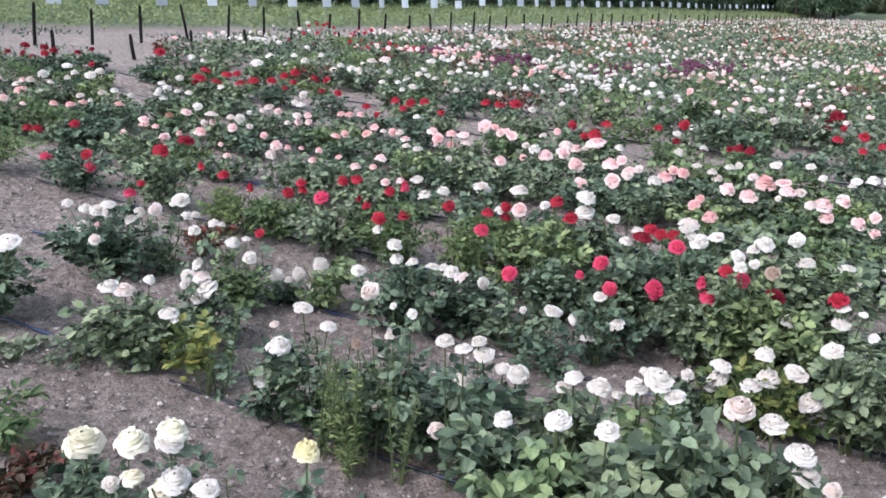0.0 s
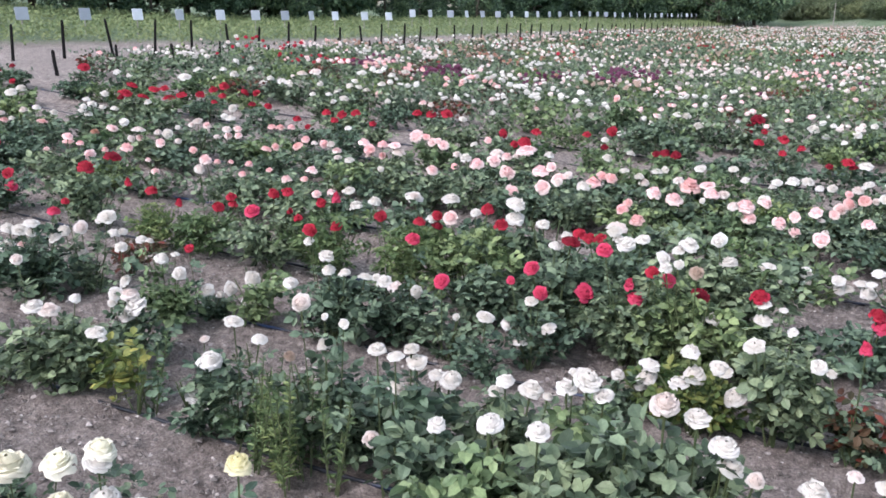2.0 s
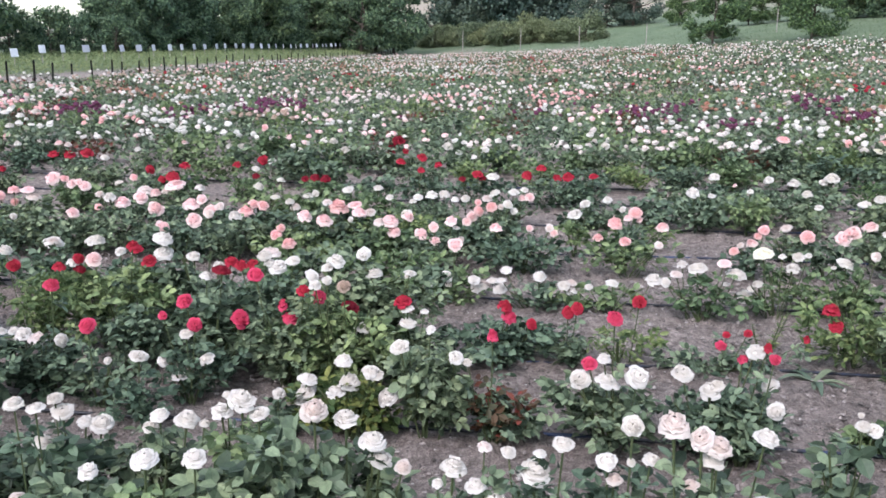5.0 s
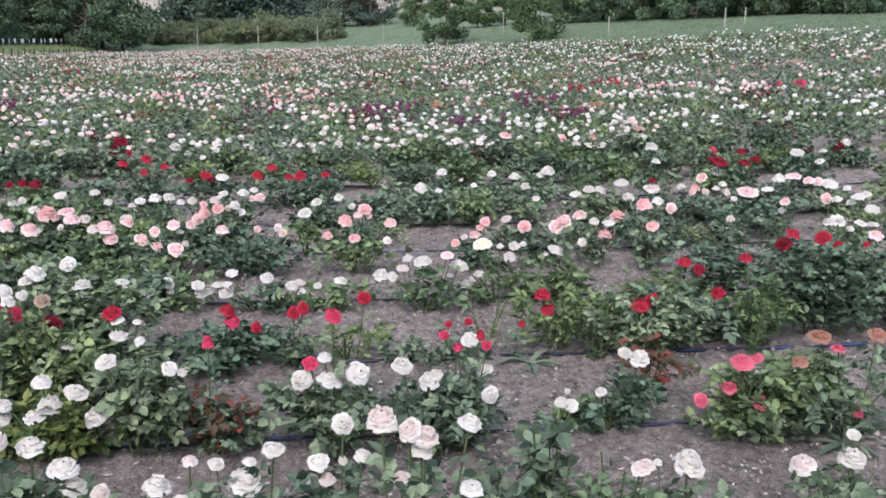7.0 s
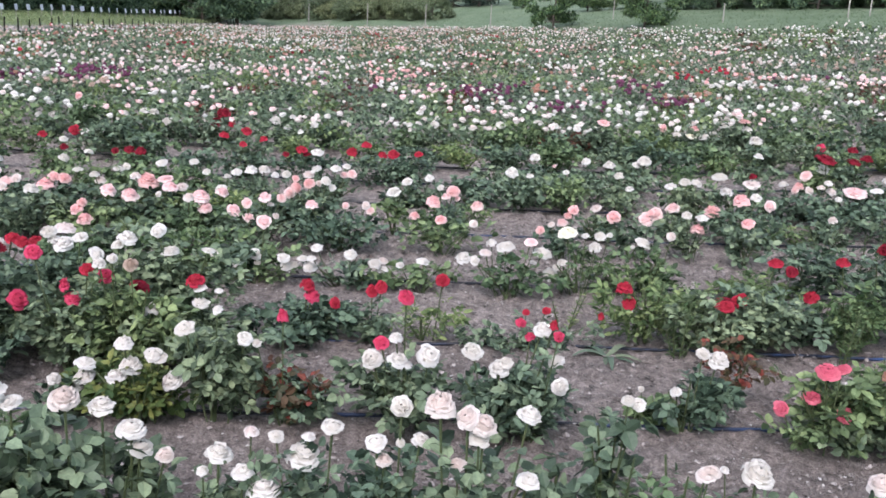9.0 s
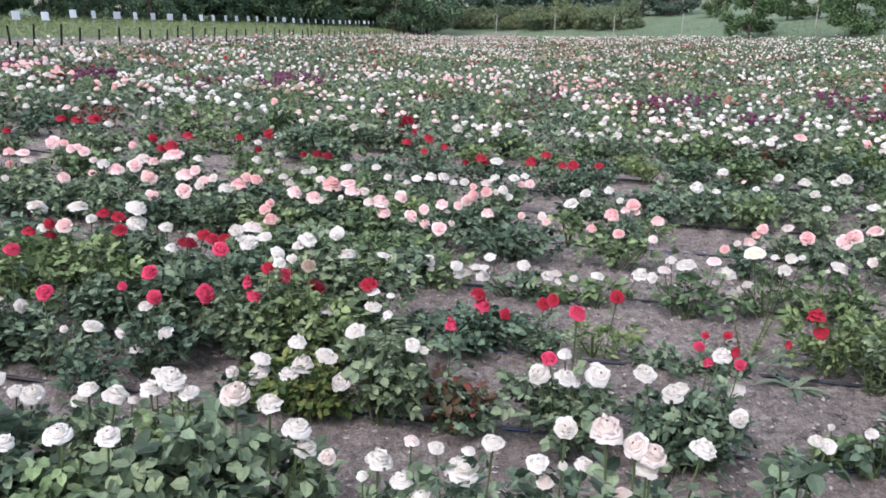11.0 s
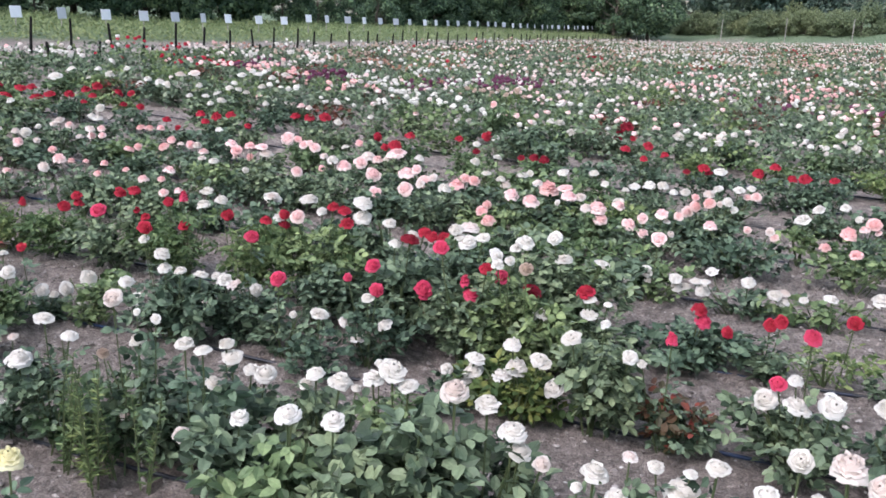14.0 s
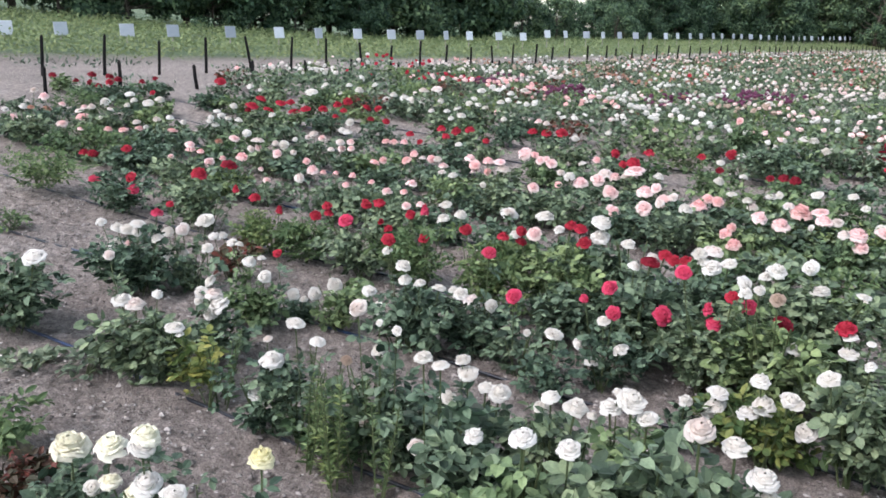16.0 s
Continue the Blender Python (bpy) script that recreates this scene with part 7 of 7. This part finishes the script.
def sign_board(x, y, h, turn, w=0.30, tall=0.25):
    sign = new("sign_board")
    sign.matrix_world = pose(x, y, float(ground_z(x, y)), 0, 0, turn)
    tagged(sign, "plain pale grey board on a thin post in the crop", "sign", "sign boards")
    v, f = tube([(0, 0, -0.05), (0, 0, h * 0.5), (0, 0, h)], [0.014, 0.013, 0.012], 5)
    part("post", tri_mesh("post", v, f, [POST]), sign)
    bm = bmesh.new()
    bmesh.ops.create_cube(bm, size=1, matrix=pose(0, -0.02, h - tall * 0.35, -8) @ Matrix.Diagonal((w, 0.012, tall, 1)))
    bmesh.ops.bevel(bm, geom=bm.edges[:], offset=0.004, segments=1, affect="EDGES")
    me = bpy.data.meshes.new("panel")
    bm.to_mesh(me)
    me.materials.append(BOARD)
    part("panel", me, sign)
    return sign


def stake_line(y):
    return LEFT_EDGE


rng = np.random.default_rng(9)
for i in range(-3, 68):
    y = 7.24 + 0.955 * i
    stake(stake_line(y) + rng.normal(0, 0.05), y, rng.uniform(0.48, 0.62), rng.normal(0, 3))
for i in range(12):
    y = 4.1 + 1.15 * i
    stake(-10.6 + rng.normal(0, 0.1), y, rng.uniform(0.3, 0.42), rng.normal(0, 4))
board_y = [5.0, 6.3, 7.6, 8.95, 10.02, 11.4, 12.52, 14.01, 15.49, 16.82, 18.28, 19.65, 20.9, 22.25, 23.45, 25.13, 26.57, 28.05] + [29.5 + 1.45 * i for i in range(34)]
for y in board_y:
    high = float(np.interp(y, [9, 16, 28], [0.99, 0.86, 0.62])) - float(ground_z(-16, y)) + 0.04 if y < 28 else 0.72
    sign_board(-16 + rng.normal(0, 0.04), y, high, 84 + rng.normal(0, 8))

# ---- the crop behind the stakes ----
n = 100000
cy = 2 + 80 * rng.uniform(0, 1, n) ** 1.5
cx = -13.6 - rng.uniform(0, 1, n) * np.interp(cy, [0, 82], [11.5, 4.5])
lump = 0.75 + 0.35 * np.sin(cx * 5.2 + np.sin(cy * 1.7)) * np.sin(cy * 4.1)
at = np.stack([cx, cy, ground_z(cx, cy) + 0.30 * rng.uniform(0.1, 1, n) ** 0.6 * lump], 1)
way = rng.normal(0, 1, (n, 3)) * (1, 1, 0.5) + (0, 0, 0.5)
v, f = leaves(rng, at, way, np.array([0, 0, 1.0]) + rng.normal(0, 0.45, (n, 3)), rng.uniform(0.05, 0.11, n), rng.uniform(0.035, 0.075, n), BLADE, BLADE_TRIS)
tagged(new("crop_plants", tri_mesh("crop_plants", v, f, [LEAF_CROP])), "low yellow-green leafy crop filling the neighbouring plot", "crop", kind="stuff")


# ---- trees ----
def tree_maker(seed, h, r, mat, clumps, blades, blade, low=0.25, trunk=0.09, name="tree"):
    """A tree: tapered trunk with limbs, and a crown of many small leaves in uneven clumps."""
    rng = np.random.default_rng(seed)
    top = new(name)
    spine = np.array([(0, 0, -0.1), (rng.normal(0, 0.05), rng.normal(0, 0.05), h * 0.3), (rng.normal(0, 0.12), rng.normal(0, 0.12), h * 0.62), (rng.normal(0, 0.2), rng.normal(0, 0.2), h * 0.9)])
    pieces = [tube(spine, [trunk, trunk * 0.8, trunk * 0.5, trunk * 0.15], 7)]
    heart = []
    for i in range(clumps):
        a, s = rng.uniform(0, 6.283), rng.uniform(low, 0.97)
        wide = r * (0.35 + 0.75 * math.sin(min(1, (s - low) / (1 - low) * 0.8 + 0.25) * 3.0)) * math.sqrt(rng.uniform(0.1, 1))
        end = np.array([wide * math.cos(a), wide * math.sin(a), h * s])
        heart.append(end)
        if i % 2 == 0:
            start = np.array([0, 0, h * s * 0.6])
            pieces.append(tube([start, start * 0.5 + end * 0.5 + (0, 0, -0.05 * h), end], [trunk * 0.4, trunk * 0.25, trunk * 0.08], 4))
    v, f = joined(pieces)
    part("trunk", tri_mesh("trunk", v, f, [BARK]), top)
    heart = np.array(heart)
    pick = rng.integers(0, clumps, blades)
    puff = rng.uniform(0.5, 1.1, clumps)[pick][:, None] * r * 0.36
    off = unit(rng.normal(0, 1, (blades, 3))) * rng.uniform(0.62, 1.05, (blades, 1))
    at = heart[pick] + off * puff * (1, 1, 0.75)
    at[:, 2] = np.maximum(at[:, 2], 0.05)
    way = rng.normal(0, 0.8, (blades, 3)) + off * 0.3 + (0, 0, -0.4)
    v, f = leaves(rng, at, way, np.array([0, 0, 0.5]) + off * 1.6 + rng.normal(0, 0.4, (blades, 3)), rng.uniform(0.7, 1.3, blades) * blade, rng.uniform(0.5, 0.9, blades) * blade, BLADE, BLADE_TRIS)
    part("crown", tri_mesh("crown", v, f, [mat]), top)
    return top


def plant(proto, x, y, size=1.0, turn=0.0, label="", group=""):
    t = copy_thing(proto, pose(x, y, float(ground_z(x, y)), 0, 0, turn) @ Matrix.Scale(size, 4))
    t.scale = (size, size, size)
    return tagged(t, label, "tree", group)


def at_bearing(bearing, beyond):
    """A place seen from the path at a bearing (degrees left of the view across the rows), that far behind the field's end."""
    far = float(np.interp(bearing, EDGE_BEARING, EDGE_FAR)) + beyond
    return -far * math.sin(radians(bearing)), far * math.cos(radians(bearing))


rng = np.random.default_rng(31)
protos = [tree_maker(20 + i, 4.6, 2.0, LEAF_TREE, 40, 9000, 0.2, 0.17, 0.12) for i in range(4)]
shrubs = [tree_maker(40 + i, 2.1, 1.3, LEAF_TREE, 22, 4200, 0.15, 0.08, 0.06) for i in range(2)]
conifers = [tree_maker(50 + i, 6.5, 2.6, LEAF_DARK, 56, 11000, 0.26, 0.06, 0.16) for i in range(2)]
youngs = [tree_maker(60 + i, 2.9, 1.25, LEAF_YOUNG, 46, 9000, 0.14, 0.12, 0.06) for i in range(2)]
hedges = [tree_maker(70 + i, 1.7, 1.5, LEAF_HEDGE, 26, 5200, 0.15, 0.04, 0.05) for i in range(2)]

# the row behind the crop, lower where the sky shows
for i in range(44):
    s = (i / 43) ** 1.15
    x, y = -26.0 + 8.0 * s + rng.normal(0, 0.4), 7 + 75 * s + rng.normal(0, 0.4)
    bearing = math.degrees(math.atan2(-x, y))
    if 26.5 < bearing < 32.2:
        plant(shrubs[i % 2], x, y, rng.uniform(0.8, 1.0), rng.uniform(0, 360), "low dark green shrub between the trees of a row", "tree row behind the crop")
        continue
    plant(protos[i % 4], x, y, rng.uniform(0.8, 1.2), rng.uniform(0, 360), "grey-green broadleaf tree in a dense row behind the crop", "tree row behind the crop")
for i in range(34):
    s = (i + 0.5) / 34
    x, y = -24.6 + 7.2 * s + rng.normal(0, 0.3), 7 + 74 * s + rng.normal(0, 0.4)
    if not 26.5 < math.degrees(math.atan2(-x, y)) < 32.2:
        plant(shrubs[i % 2], x, y, rng.uniform(0.7, 1.05), rng.uniform(0, 360), "dark green shrub at the foot of the tree row", "shrubs under the tree row")
plant(protos[1], *at_bearing(9.3, 6), 1.3, 40, "grey-green broadleaf tree at the end of the tree row", "tree row behind the crop")
for i in range(5):
    plant(protos[i % 4], *at_bearing(10.4 + 0.9 * i, 13 + 9 * (i > 1) + 6 * (i > 2) + 4 * (i > 3)), rng.uniform(1.1, 1.4), 140 + 70 * i, "grey-green broadleaf tree at the end of the tree row", "tree row behind the crop")

# past the field's end: hedge, conifers, young trees, wood
for i, bearing in enumerate(np.arange(7.2, -3.2, -0.95)):
    plant(hedges[i % 2], *at_bearing(bearing + rng.normal(0, 0.1), 12 + rng.normal(0, 0.4)), rng.uniform(0.95, 1.25), rng.uniform(0, 360), "yellow-green clipped-looking hedge shrub past the field's end", "hedge past the field")
for i, (bearing, beyond, size) in enumerate(((6.4, 30, 1.5), (5.0, 33, 1.4), (3.0, 30, 1.5), (1.4, 29, 1.5), (0.0, 31, 1.4), (-3.6, 26, 0.9), (-5.2, 27, 0.85))):
    plant(conifers[i % 2], *at_bearing(bearing, beyond), size, i * 70, "dark blue-green conifer standing behind the hedge", "conifers behind the hedge")
for i, (bearing, beyond, size) in enumerate(((-9.9, 4.5, 1.1), (-15.3, 5.5, 1.0), (-11.8, 20, 0.9), (-13.4, 22, 0.8), (-7.9, 25, 0.9))):
    plant(youngs[i % 2], *at_bearing(bearing, beyond), size, i * 100, "fresh green young tree with low boughs in the meadow", "young trees in the meadow")
for i in range(34):
    bearing = -17.2 - 24 * i / 33
    plant(protos[i % 4], *at_bearing(bearing, 24 + 7 * (i % 3) + rng.normal(0, 1)), rng.uniform(1.0, 1.4), rng.uniform(0, 360), "tall green tree at the edge of a wood", "wood beside the meadow")
    if i % 2:
        plant(shrubs[i // 2 % 2], *at_bearing(bearing + 0.4, 22 + rng.normal(0, 0.6)), rng.uniform(0.8, 1.2), rng.uniform(0, 360), "dark shrub at the edge of a wood", "shrubs at the wood's edge")
for p in protos + shrubs + conifers + youngs + hedges:
    for o in (*p.children_recursive, p):
        bpy.data.objects.remove(o)


# ---- fence posts ----
def fence_post(x, y, h, mat_label, lean=0.0, thick=0.03):
    v, f = tube([(0, 0, -0.1), (0, 0, h * 0.5), (0, 0, h * 0.98), (0, 0, h)], [thick, thick * 0.96, thick * 0.9, thick * 0.6], 8)
    ob = new("fence_post", tri_mesh("fence_post", v, f, [POST]))
    ob.matrix_world = pose(x, y, float(ground_z(x, y)), lean, 0, 0)
    return tagged(ob, mat_label, "post", "fence posts")


for bearing, beyond, h in ((5.05, 2, 1.9), (1.5, 2, 1.85), (-2.06, 2, 1.7), (-6.05, 2.5, 1.5), (-13.4, 12, 1.3), (-19.8, 9, 0.9), (-26.5, 12, 0.8), (-27.6, 13, 0.7)):
    fence_post(*at_bearing(bearing, beyond), h, "thin pale weathered fence post in the grass", rng.normal(0, 1.5))

# grass tufts between the field's end and the trees
n = 14000
bearing = rng.uniform(-40, 9, n)
beyond = 0.6 + 20 * rng.uniform(0, 1, n) ** 1.6
far = np.interp(bearing, EDGE_BEARING, EDGE_FAR) + beyond
tx, ty = -far * np.sin(np.radians(bearing)), far * np.cos(np.radians(bearing))
at = np.stack([tx, ty, ground_z(tx, ty)], 1)
v, f = leaves(rng, at, rng.normal(0, 0.4, (n, 3)) + (0, 0, 1.0), rng.normal(0, 1, (n, 3)) * (1, 1, 0.1), rng.uniform(0.04, 0.09, n), rng.uniform(0.03, 0.07, n), BLADE, BLADE_TRIS)
tagged(new("meadow_grass", tri_mesh("meadow_grass", v, f, [GRASS])), "short grey-green meadow grass past the field's end", "grass", kind="stuff")
